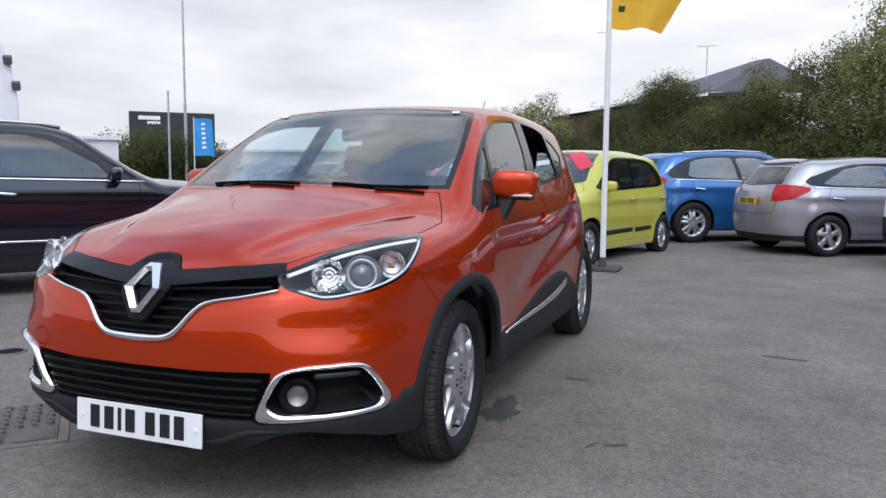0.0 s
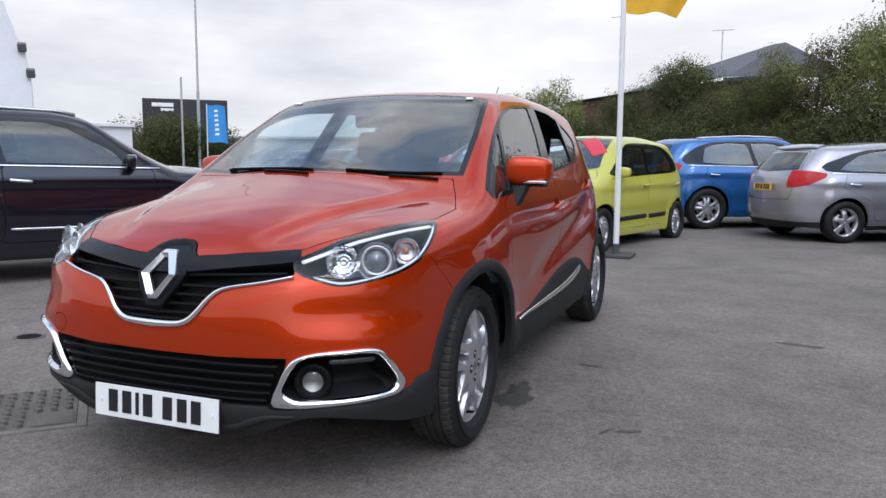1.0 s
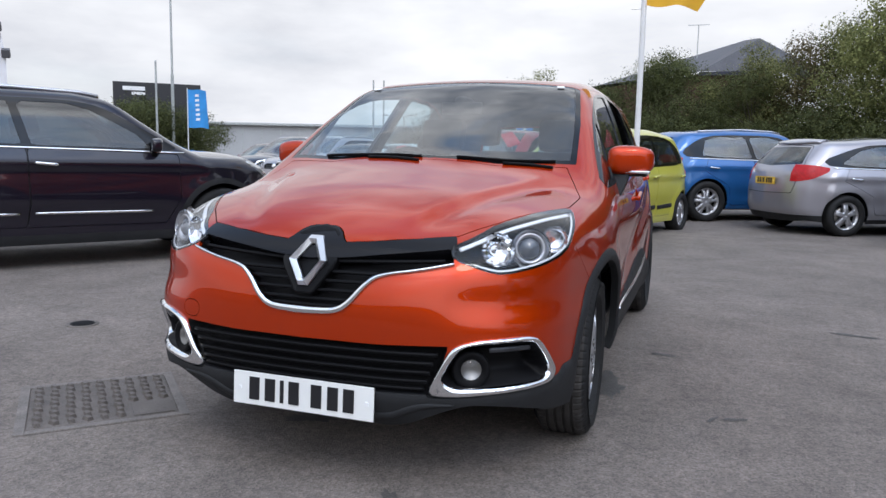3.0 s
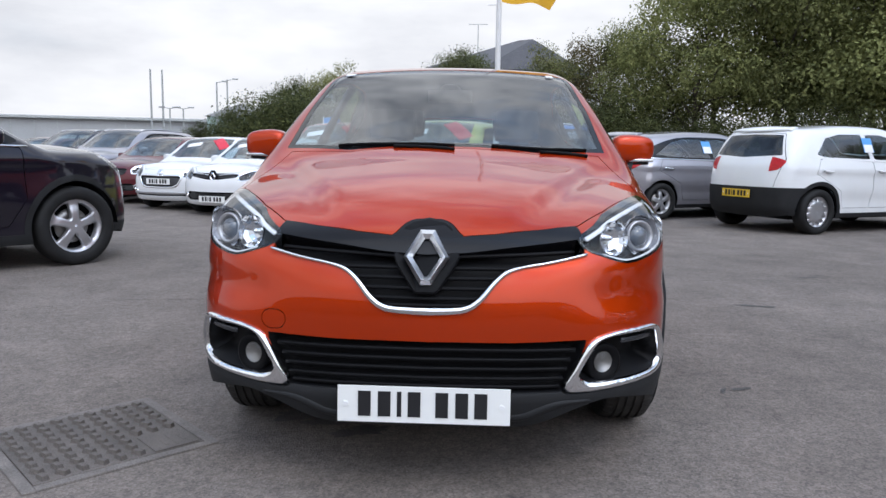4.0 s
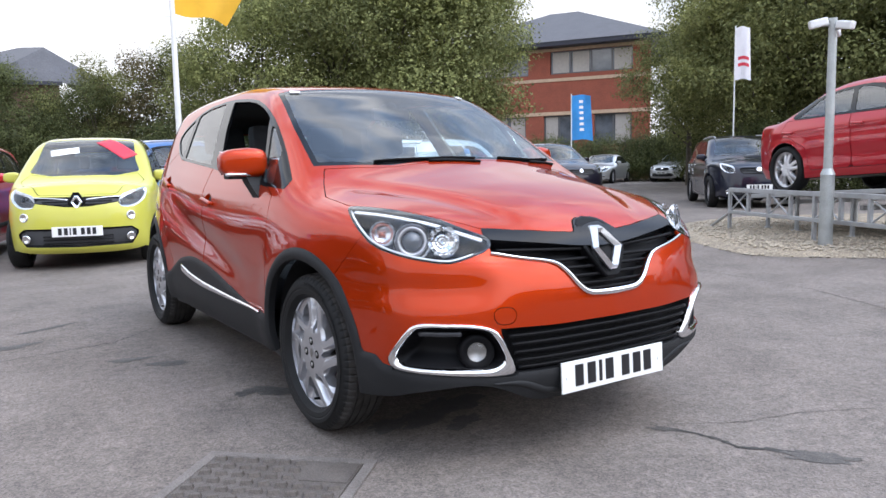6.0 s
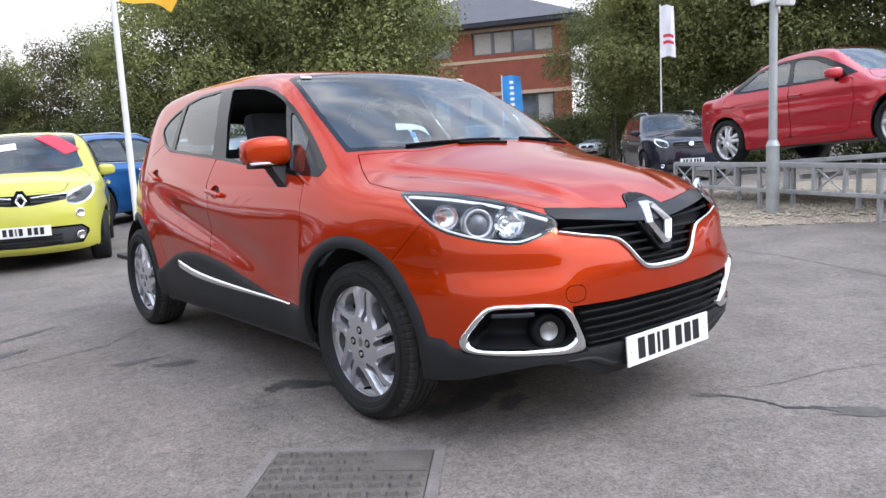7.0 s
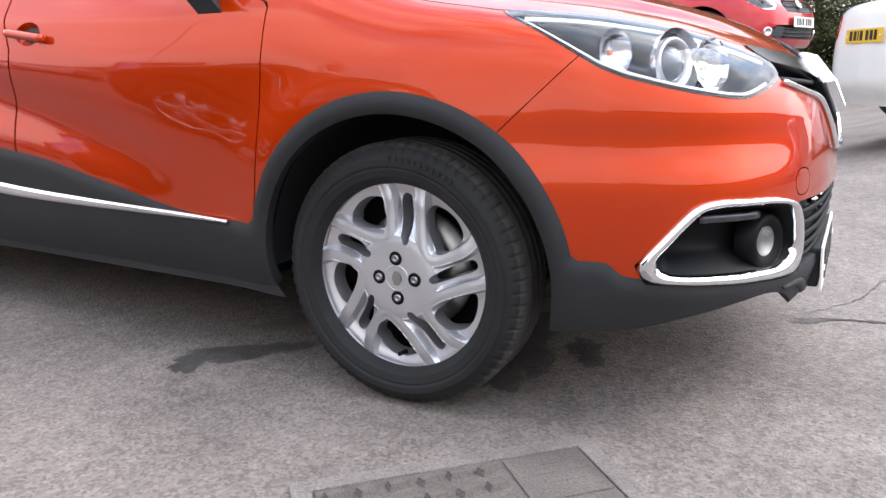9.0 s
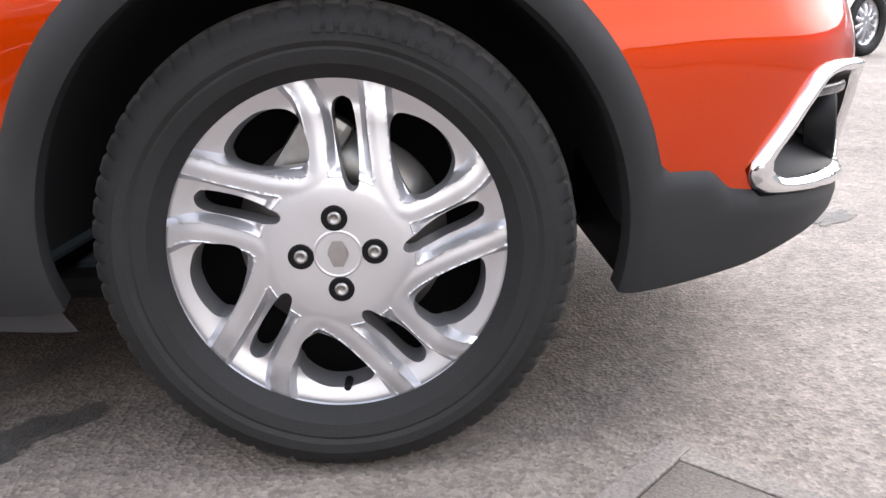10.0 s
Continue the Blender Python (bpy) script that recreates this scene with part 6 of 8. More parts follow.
    for poly, yh in ((fd, yb - 0.16), (rd, wb - 0.10)):
        f = np.where(A(V) > 0.45, sdist(V[:, 1], V[:, 2], poly), 1.0)
        V, df, F = clip(V, F, f + 0.003)
        for sgn in (1, -1):
            door = panel("door", V, [t for t in df if V[t[0], 0] * sgn > 0], S, colour, car)
            if door:
                zh = belt - 0.11
                skin_strip("handle", [(0, yh - 0.09, zh - 0.005), (0, yh, zh), (0, yh + 0.09, zh + 0.008)], 0.028, 0.016, CHROME if bars else colour, door, 0, sgn, "", 0.03, 0.016, shell=S)
                if low_trim:
                    skin_strip("sill_trim", [(0, yc + 0.45 if poly is fd else yb + 0.06, 0.50), (0, yb - 0.06 if poly is fd else wb - 0.44, 0.505)], 0.022, 0.008, CHROME, door, 0, sgn, "bright lower door trim", 0.1, 0.003, shell=S, rounds=0)
                if side_band:
                    skin_strip("rubbing_strip", [(0, poly[0][0] + 0.04 if poly is fd else yb + 0.05, 0.42), (0, (yb - 0.05) if poly is fd else wb - 0.46, 0.43)], 0.06, 0.012, CLAD, door, 0, sgn, "black rubbing strip", 0.1, 0.003, shell=S, rounds=0)
        f = np.where(A(V) > 0.45, sdist(V[:, 1], V[:, 2], poly), 1.0)
        V, _, F = clip(V, F, f - 0.003)
    # bonnet
    hd = both([(0, -fo + 0.10), (0.40, -fo + 0.16), (0.60 * hw / 0.85, -fo + 0.42), (0.70 * hw / 0.85, yc + 0.05), (wr, yc + 0.17), (0.3, yc + 0.02), (0, yc)])
    f = np.where((V[:, 2] > zf - 0.1) & (V[:, 1] < yc + 0.3), sdist(A(V), V[:, 1], hd), 1.0)
    V, hf, F = clip(V, F, f + 0.003)
    panel("bonnet", V, hf, S, colour, car)
    f = np.where((V[:, 2] > zf - 0.1) & (V[:, 1] < yc + 0.3), sdist(A(V), V[:, 1], hd), 1.0)
    V, _, F = clip(V, F, f - 0.003)
    if rear_view and not sedan:
        gate = both([(0, H - 0.13), (0.50, H - 0.15), (0.66, belt + 0.04), (0.60, belt - 0.22), (0.57, 0.62), (0, 0.60)])
        f = np.where(V[:, 1] > wb + 0.2, sdist(A(V), V[:, 2], gate), 1.0)
        V, tg, F = clip(V, F, f + 0.004)
        panel("tailgate", V, tg, S, colour, car)
        f = np.where(V[:, 1] > wb + 0.2, sdist(A(V), V[:, 2], gate), 1.0)
        V, _, F = clip(V, F, f - 0.004)
        ys = rear - c.get("slope", 0.28) - 0.10
        skin_strip("spoiler", [(x_, ys - 0.10 * (x_ / 0.5) ** 2, 0) for x_ in np.linspace(-0.50, 0.50, 9)], 0.20, 0.026, colour, car, 2, 0.7, "roof spoiler", 0.06, 0.004, shell=S)
    panel("body_shell", V, F, S, colour, car)
    # lining, floor, wells, seats
    LV, LF = S.mesh(0.09)
    LV = LV - S.normal(LV) * 0.02
    LV, _, LF = clip(LV, LF, ring(LV, R + 0.055))
    for fld in (f_dlo, f_scr, f_rw):
        LV, _, LF = clip(LV, LF, fld(LV))
    LV, LF = tidy(LV, LF)
    link_mesh("cabin_lining", LV, LF, TRIM, car)
    part("floor_pan", box(bmesh.new(), (0, wb / 2, 0.22), (hw * 1.3, wb + 0.5, 0.06)), DARKPLASTIC, car)
    for yy in (0.0, wb):
        for sgn in (1, -1):
            V3, F3 = lathe([(0.30, 0.02), (0.30, R + 0.06), (hw - 0.06, R + 0.052)], 24)
            V3[:, 2] += R
            V3[:, 1] += yy
            V3[:, 0] *= sgn
            link_mesh("wheel_well", *tidy(V3, [t for t in F3 if max(V3[i, 2] for i in t) > R + 0.03]), DARKPLASTIC, car)
    zs = belt - 0.56
    for sx in (-0.36, 0.36):
        seat(car, sx, yt + 0.30, zs)
    seat(car, 0, yt + 1.12, zs + 0.02, 1.2, True)
    part("dashboard", box(bmesh.new(), (0, yc + 0.32, c["cowl"] - 0.13), (1.3, 0.5, 0.18), bevel=0.05), TRIM, car, "", True)
    for sgn in (1, -1):
        ym, zm = yc + 0.42, belt + 0.075
        mir = part("door_mirror", mirror_cap(sgn, (hw + 0.03, ym, zm), (0.19, 0.12, 0.13)), colour, car, "", True)
        part("mirror_stalk", box(bmesh.new(), (0, 0, 0), (0.10, 0.05, 0.05), pose((hw - 0.06) * sgn, ym + 0.01, zm - 0.07, 0, 25 * sgn, 0), 0.012), DARKPLASTIC, mir)
        if rails:
            pts = [(0, yt - 0.02, H - 0.05), (0, yt + 0.12, H - 0.03), (0, (yt + yr) / 2, H - 0.02), (0, yr + 0.1, H - 0.06)]
            P = np.array([(0.60 * hw * sgn, p[1], float(S.top(p[1]) - S.crown(p[1]) * (0.6 * hw) ** 2) + 0.010) for p in pts])
            P = resample(P, 0.15)
            strip("roof_rail", P, np.tile((0, 0, 1.0), (len(P), 1)), 0.032, 0.022, SATIN, car, "silver roof rail")
    if front_plate:
        P, N = on_nose([(0, 0.44 if lamps_low else 0.30 if nose == "bar" else zf - 0.24 if nose == "frame" else 0.46)], 0.0, S)
        number_plate(car, Matrix.Translation((0, P[0][1] - 0.02, P[0][2])))
    if rear_view:
        zz = plate_z or (belt - 0.16 if not sedan else 0.75)
        number_plate(car, pose(0, float(S.rear(zz)) + 0.012, zz, 0, 0, 180), True)
    if sticker:
        a, b = yc + 0.62 * (yt - yc), yt - 0.06
        for pts, w, mm, nm in (([(0.15, b, 0), (0.50, a - 0.06, 0)], 0.21, STICKER, "red windscreen banner"), ([(-0.42, a, 0), (-0.10, a + 0.03, 0)], 0.14, WHITE, "white price card")):
            q = resample(pts, 0.05)
            P = S.lay(q, 2, 0.7)
            N = S.normal(P)
            strip("price_sticker", P + N * 0.001, N, w, 0.002, mm, car, nm)
    if price:
        P = S.lay([(0, wb * 0.62, (belt + H) / 2 - 0.02)], 0, -1, 0.004)
        N = S.normal(P)
        part("price_card", box(bmesh.new(), (0, 0, 0), (0.19, 0.22, 0.003), facing(P[0], N[0])), BLUECARD, car, "blue and white price card")
        part("price_card", box(bmesh.new(), (0, -0.05, 0.003), (0.17, 0.12, 0.003), facing(P[0], N[0])), WHITE, car, "white price card")
    r = R * rim_share
    wheel_set(car, R, r, 0.20, hw - 0.115, (0.0, wb), rim_data(rims, r), tyre_data(R, r, 0.20), rim_x=0.055, detail=step < 0.06)
    return car


YELLOW = paint("lime_yellow", (0.50, 0.48, 0.075), 0.05, 0.35)
RED = paint("cherry_red", (0.45, 0.012, 0.025), 0.2, 0.3)
CRIMSON = paint("crimson", (0.42, 0.012, 0.022), 0.35, 0.3)
DARKRED = paint("maroon", (0.10, 0.012, 0.018), 0.3, 0.3)
WHITEP = paint("white_paint", (0.74, 0.75, 0.76), 0.0, 0.35)
BLUE = paint("mid_blue", (0.020, 0.115, 0.33), 0.35, 0.3)
SILVER = paint("silver_grey", (0.34, 0.33, 0.36), 0.6, 0.32)
LIGHTSILVER = paint("bright_silver", (0.55, 0.56, 0.57), 0.6, 0.32)
BLACKP = paint("aubergine_black", (0.010, 0.008, 0.016), 0.3, 0.3)
NAVY = paint("navy", (0.012, 0.014, 0.028), 0.3, 0.3)
GREYBLUE = paint("grey_blue", (0.22, 0.28, 0.33), 0.5, 0.32)


def rot(hx, hy):
    """The turn that points a car's nose along (hx, hy)."""
    return math.degrees(math.atan2(hx, -hy))


ROWHATCH = dict(HATCH, nose=0.79, cowl=0.96, belt=0.91, H=1.43, hw=0.865)
FOCUS = dict(HATCH, wb=2.65, hw=0.90, ro=0.80, H=1.47, belt=0.95, slope=0.40, tail_lamp=[(2.86, 0.985), (3.16, 1.04), (3.55, 1.04), (3.55, 0.80), (3.27, 0.79)])
parked_car("black_suv", "aubergine-black family SUV with bright window trim, parked on asphalt", dict(SUV, fo=0.76), BLACKP, (-3.51 - 0.79 * 0.84, 3.53 + 0.79 * 0.54, rot(0.54, 0.84)), 0.04, "five", bars=True, clad=0.36, rails=True, nose="open", low_trim=True, front_plate=False, smoked=True, fogs=False)
parked_car("yellow_city_car", "lime-yellow small city car with red windscreen banner", CITY, YELLOW, (-0.63, 7.05, -16.5, -0.03), 0.04, "twin", sticker=True, side_band=True, lamps_low=True)
parked_car("red_city_car", "cherry-red small city car with red windscreen banner", CITY, RED, (-2.33, 8.42, -15, -0.035), 0.045, "twin", sticker=True, side_band=True, lamps_low=True)
parked_car("white_hatchback", "white hatchback with black grille, parked in the row", ROWHATCH, WHITEP, (-4.28, 10.6, -15, rise(-4.28, 10.6)), 0.045, "twin", sticker=True)
parked_car("white_hatchback", "white hatchback with wide open grille, parked in the row", ROWHATCH, WHITEP, (-5.65, 11.6, -15, rise(-5.65, 11.6)), 0.05, "twin", sticker=True, nose="frame")
parked_car("maroon_hatchback", "dark red hatchback parked in the row", ROWHATCH, DARKRED, (-7.3, 13.0, -15, rise(-7.3, 13.0)), 0.07, "twin", nose="open")
parked_car("grey_suv", "grey SUV with roof rails parked in the row", SUV, SILVER, (-9.0, 14.4, -15, rise(-9.0, 14.4)), 0.08, "five", nose="open", rails=True)
parked_car("navy_suv", "dark blue SUV with roof rails parked in the row", SUV, NAVY, (-10.9, 15.8, -15, rise(-10.9, 15.8)), 0.08, "five", nose="open", rails=True)
parked_car("maroon_hatchback", "dark red hatchback at the row's far end", ROWHATCH, DARKRED, (-12.8, 17.5, -15, rise(-12.8, 17.5)), 0.08, "twin", nose="open")
parked_car("blue_suv", "mid-blue SUV with bright window trim", dict(SUV, tail_lamp=[(3.05, 1.13), (3.6, 1.18), (3.6, 0.98), (3.2, 0.96)]), BLUE, (2.97, 13.1, rot(0.85, 0.52)), 0.05, "twin", bars=True, nose="open", rails=True)
parked_car("silver_hatchback", "silver-grey hatchback with a blue price card in its window", FOCUS, SILVER, (5.05, 11.36, rot(0.88, 0.475)), 0.045, "five", bars=True, nose="open", price=True, rear_view=True, clad=0.30)
parked_car("white_crossover", "white crossover hatchback with black lower bumper", dict(HATCH, wb=2.59, H=1.53, hw=0.86, belt=0.98, nose=0.90, cowl=1.08, R=0.315, low=0.2, rear_clad=0.30, tail_lamp=[(3.03, 1.05), (3.5, 1.09), (3.5, 0.84), (3.19, 0.83)]), WHITEP, (6.78, 9.37, rot(0.897, 0.44)), 0.045, "steel", nose="open", price=True, rear_view=True, clad=0.34, body_pillars=True, plate_z=0.54)
parked_car("navy_hatchback", "dark blue hatchback with red windscreen banner", HATCH, NAVY, (9.0, 12.3, -16), 0.07, "twin", sticker=True)
parked_car("black_people_carrier", "black people carrier with a bright lower bumper", dict(SUV, H=1.62, hw=0.90, R=0.32, low=0.16), BLACKP, (11.93, 12.27, -16), 0.06, "five", nose="open")
parked_car("silver_saloon", "silver saloon parked near the brick building", SEDAN, LIGHTSILVER, (24.6, 23.9, -62), 0.09, "multi", nose="open")
parked_car("silver_saloon", "silver saloon parked beside the shrubs", SEDAN, LIGHTSILVER, (28.0, 22.3, -75), 0.09, "multi", nose="open")
parked_car("black_crossover", "black crossover with bright grille trim behind the railing", SUV, NAVY, (12.97, 7.47, rot(-0.68, -0.73)), 0.05, "five", nose="open", rails=True, bars=True)
parked_car("red_saloon", "bright red saloon raised on a display ramp", dict(SEDAN, ro=0.88), CRIMSON, (7.79, 0.52, rot(-0.32, -0.945), 0.74), 0.045, "twin", nose="open", tilt=-3.4, rim_share=0.79)
parked_car("white_saloon", "white saloon with multi-spoke alloy wheels", dict(SEDAN, R=0.33, ro=0.98), WHITEP, (6.80, -4.09, rot(0.5, -0.866), 0.26), 0.045, "multi", nose="open", rear_view=True)
parked_car("grey_hatchback", "grey-blue hatchback beside the white saloon", HATCH, GREYBLUE, (6.3, -10.0, rot(0.05, -0.99), 0.26), 0.08, "multi", nose="open", rear_view=True)

# ---- posts, flags, railing, gravel ----
GALV = mat("galvanised_steel", (0.40, 0.42, 0.42), 0.5, 0.6, vary=0.15, scale=5, fine=0.1, fine_scale=90)
WHITEPOLE = mat("white_pole_paint", (0.70, 0.70, 0.70), 0.4, vary=0.05, scale=4)
YFLAG = mat("yellow_flag_cloth", (0.72, 0.40, 0.03), 0.8, vary=0.10, scale=3, bump=0.1, bump_scale=400)
BFLAG = mat("blue_flag_cloth", (0.035, 0.25, 0.60), 0.8, vary=0.12, scale=3)
WFLAG = mat("white_flag_cloth", (0.74, 0.72, 0.76), 0.8, vary=0.05, scale=3)
BASE = mat("rubber_base", (0.05, 0.05, 0.05), 0.7, vary=0.2)


def cloth(w, h, droop, wave, seed, nx=18, ny=14, low=1.0, high=0.88):
    """A flag hung by its left edge, rippled and drooping."""
    rnd = random.Random(seed)
    p1, p2 = rnd.uniform(0, 6), rnd.uniform(0, 6)
    V, F = [], []
    for j in range(ny + 1):
        for i in range(nx + 1):
            u, v = i / nx, j / ny
            V.append((u * w * (low + (high - low) * v), wave * u * (math.sin(5.0 * u + 2.0 * v + p1) + 0.5 * math.sin(11 * u - 3 * v + p2)), v * h - droop * u ** 1.3 + 0.02 * math.sin(7 * u + p2)))
    for j in range(ny):
        for i in range(nx):
            a = j * (nx + 1) + i
            F.append((a, a + 1, a + nx + 2, a + nx + 1))
    return np.array(V), F


def bars_on(V, nx, ny, spans, name, material, parent, off=0.004):
    """Plain bars that lie on a cloth: spans of (u0, u1, v0, v1) in grid cells."""
    for u0, u1, v0, v1 in spans:
        q, F = [], []
        for j in range(v0, v1 + 1):
            for i in range(u0, u1 + 1):
                p = V[j * (nx + 1) + i]
                q.append((p[0], p[1] - off, p[2]))
        n = u1 - u0 + 1
        for j in range(v1 - v0):
            for i in range(u1 - u0):
                F.append((j * n + i, j * n + i + 1, (j + 1) * n + i + 1, (j + 1) * n + i))
        link_mesh(name, q, F, material, parent)


fp = thing("flagpole", "white flagpole with a yellow dealer flag on a weighted base", "flagpole", m=pose(0.354, 6.43, 0))
part("base", cyl(box(bmesh.new(), (0, 0, 0.02), (0.42, 0.42, 0.04), bevel=0.01), (0, 0, 0.04), (0, 0, 0.16), 0.05, 0.04, 16), BASE, fp, "black weighted base")
part("pole", cyl(bmesh.new(), (0, 0, 0.04), (0, 0, 5.6), 0.036, 0.028, 16), WHITEPOLE, fp, "white tapered pole")
V, F = cloth(0.88, 0.95, 0.10, 0.06, 3, low=0.66, high=1.3)
V[:, 2] += 2.88
fl = link_mesh("flag", V, F, YFLAG, fp, "yellow cloth flag with dark lettering")
fl.matrix_basis = pose(0.03, 0, 0, 0, 0, -12)
bars_on(V, 18, 14, [(2, 4, 3, 4), (2, 4, 5, 6), (2, 4, 7, 8), (2, 4, 9, 10), (2, 4, 11, 12)], "bar", INK, fl)
part("arm", cyl(bmesh.new(), (-0.14, 0, 2.84), (0.03, 0, 2.84), 0.006, 0.006, 8), WHITEPOLE, fp)


def feather_flag(x, y, turn_deg, z0, z1, w, material, seed, label, group):
    f = thing("banner_flag", label, "flag", group, pose(x, y, 0, 0, 0, turn_deg))
    part("pole", cyl(bmesh.new(), (0, 0, 0), (0, 0, z1 + 0.03), 0.022, 0.016, 12), WHITEPOLE, f)
    part("base", cyl(bmesh.new(), (0, 0, 0), (0, 0, 0.06), 0.22, 0.20, 20), BASE, f)
    V, F = cloth(w, z1 - z0, 0.03, 0.05, seed, 10, 16)
    V[:, 2] += z0
    c = link_mesh("cloth", V, F, material, f)
    bars_on(V, 10, 16, [(4, 6, k, k + 1) for k in range(3, 14, 2)] if material is BFLAG else [(2, 9, 6, 7), (2, 9, 4, 5)], "bar", WHITE if material is BFLAG else STICKER, c)
    return f


feather_flag(-17.3, 20.6, 40, 1.85, 3.25, 0.75, BFLAG, 11, "blue banner flag with pale lettering", "banner flags")
feather_flag(15.3, 15.7, -45, 1.80, 3.25, 0.70, BFLAG, 12, "blue banner flag with pale lettering", "banner flags")
feather_flag(-5.0, 21.8, 10, 1.0, 2.10, 0.6, BFLAG, 13, "blue banner flag with pale lettering", "banner flags")
feather_flag(15.6, 9.8, -55, 3.15, 4.50, 0.40, WFLAG, 14, "white banner flag with red lettering", "banner flags")


def lamp_post(x, y, h, heads, label, r=0.055, material=None, name="lamp_post"):
    material = material or GALV
    p = thing(name, label, "lamp post", "", pose(x, y, 0))
    part("column", cyl(cyl(bmesh.new(), (0, 0, 0), (0, 0, h * 0.16), r * 1.45, r * 1.4, 16), (0, 0, h * 0.16), (0, 0, h), r, r * 0.8, 16), material, p)
    for a in heads:
        dx, dy = math.cos(radians(a)), math.sin(radians(a))
        part("arm", cyl(bmesh.new(), (0, 0, h - 0.05), (dx * 0.5, dy * 0.5, h + 0.05), 0.03, 0.025, 8), material, p)
        part("lantern", box(bmesh.new(), (0, 0, 0), (0.42, 0.2, 0.10), pose(dx * 0.6, dy * 0.6, h + 0.06, 0, 0, a), 0.03), material, p)
    return p


post = thing("lamp_post", "galvanised steel camera post standing in gravel", "lamp post", m=pose(6.50, 2.03, 0))
part("base_section", cyl(bmesh.new(), (0, 0, 0), (0, 0, 0.86), 0.078, 0.076, 20), GALV, post)
part("collar", cyl(bmesh.new(), (0, 0, 0.86), (0, 0, 0.93), 0.084, 0.055, 20), GALV, post)
part("column", cyl(bmesh.new(), (0, 0, 0.93), (0, 0, 2.62), 0.050, 0.046, 20), GALV, post)
for a, zz in ((20, 2.48), (140, 2.55), (260, 2.5)):
    dx, dy = math.cos(radians(a)), math.sin(radians(a))
    part("bracket", cyl(bmesh.new(), (0, 0, zz), (dx * 0.14, dy * 0.14, zz), 0.02, 0.02, 8), GALV, post)
    part("camera_housing", box(bmesh.new(), (0, 0, 0), (0.20, 0.09, 0.09), pose(dx * 0.16, dy * 0.16, zz + 0.02, 0, 12, a), 0.02), WHITEPOLE, post, "white camera housing")

# gravel bed with a grass fringe
GRAVELBED = mat("gravel_bed", (0.26, 0.215, 0.16), 0.95, vary=0.25, scale=5, fine=0.5, fine_scale=60, bump=0.8, bump_scale=70)
STONES = mat("gravel_stone", (0.36, 0.31, 0.24), 0.9, vary=0.35, scale=40, fine=0.2, fine_scale=200)
edge = [(7.86, 5.4), (6.3, 4.0), (5.35, 2.35), (5.45, 1.95), (6.3, 0.95), (7.2, 0.0), (7.8, -0.35), (12.5, -0.35), (13.5, 3.2), (10.2, 5.6)]
q = chaikin(edge, 2)
n = len(q)
c0 = q.mean(0)
V = [(x, y, 0.001) for x, y in q] + [(c0[0] + (x - c0[0]) * 0.97, c0[1] + (y - c0[1]) * 0.97, 0.04) for x, y in q] + [(c0[0], c0[1], 0.06)]
F = [(i, (i + 1) % n, n + (i + 1) % n, n + i) for i in range(n)] + [(n + i, n + (i + 1) % n, 2 * n) for i in range(n)]
tagged(link_mesh("gravel_bed", V, F, GRAVELBED), "pale gravel bed beside the asphalt", "gravel", kind="structure")
rnd = random.Random(8)
V, F = [], []
base_pts = [(1, 0, 0), (-1, 0, 0), (0, 1, 0), (0, -1, 0), (0, 0, 1), (0, 0, -1)]
octa = [(0, 2, 4), (2, 1, 4), (1, 3, 4), (3, 0, 4), (2, 0, 5), (1, 2, 5), (3, 1, 5), (0, 3, 5)]
qa = np.array(q)
made = 0
while made < 3600:
    x, y = rnd.uniform(5.3, 10.2), rnd.uniform(-1.6, 5.4)
    d = sdist(np.array([x]), np.array([y]), qa)[0]
    if d > 0.05 or (d < -1.6 and rnd.random() < 0.6):
        continue
    s = rnd.uniform(0.012, 0.034)
    k = len(V)
    for p in base_pts:
        V.append((x + p[0] * s * rnd.uniform(0.7, 1.2), y + p[1] * s * rnd.uniform(0.7, 1.2), 0.012 + min(0.045, max(0, -d) * 0.15) + p[2] * s * rnd.uniform(0.4, 0.8)))
    F += [tuple(k + i for i in t) for t in octa]
    made += 1
tagged(link_mesh("gravel", V, F, STONES, smooth=False), "loose pale gravel stones", "gravel", kind="stuff")

# steel railing with crossed panels
rail = thing("railing", "grey steel barrier railing with crossed panels beside the gravel", "railing", m=pose(7.52, 4.05, 0, 0, 0, math.degrees(math.atan2(-0.93, -0.37))))
RAILM = mat("railing_steel", (0.36, 0.37, 0.38), 0.5, 0.5, vary=0.15, scale=6)
L = 5.0
for zz, hh in ((0.62, 0.06), (0.30, 0.05)):
    part("rail", box(bmesh.new(), (L / 2, 0, zz), (L, 0.05, hh), bevel=0.008), RAILM, rail)
k = 0
while k * 0.45 <= L:
    x = k * 0.45
    part("post", box(bmesh.new(), (x, 0, 0.32 if k % 4 == 0 else 0.46), (0.045, 0.045, 0.62 if k % 4 == 0 else 0.30), bevel=0.006), RAILM, rail)
    if k % 2 == 0 and x + 0.45 <= L:
        for s in (1, -1):
            part("brace", cyl(bmesh.new(), (x + 0.02, 0, 0.46 - 0.14 * s), (x + 0.43, 0, 0.46 + 0.14 * s), 0.012, 0.012, 8), RAILM, rail)
    k += 1
part("ramp_leg", cyl(bmesh.new(), (0.02, 0, 0.30), (-0.62, 0.05, 0.02), 0.022, 0.022, 8), RAILM, rail)

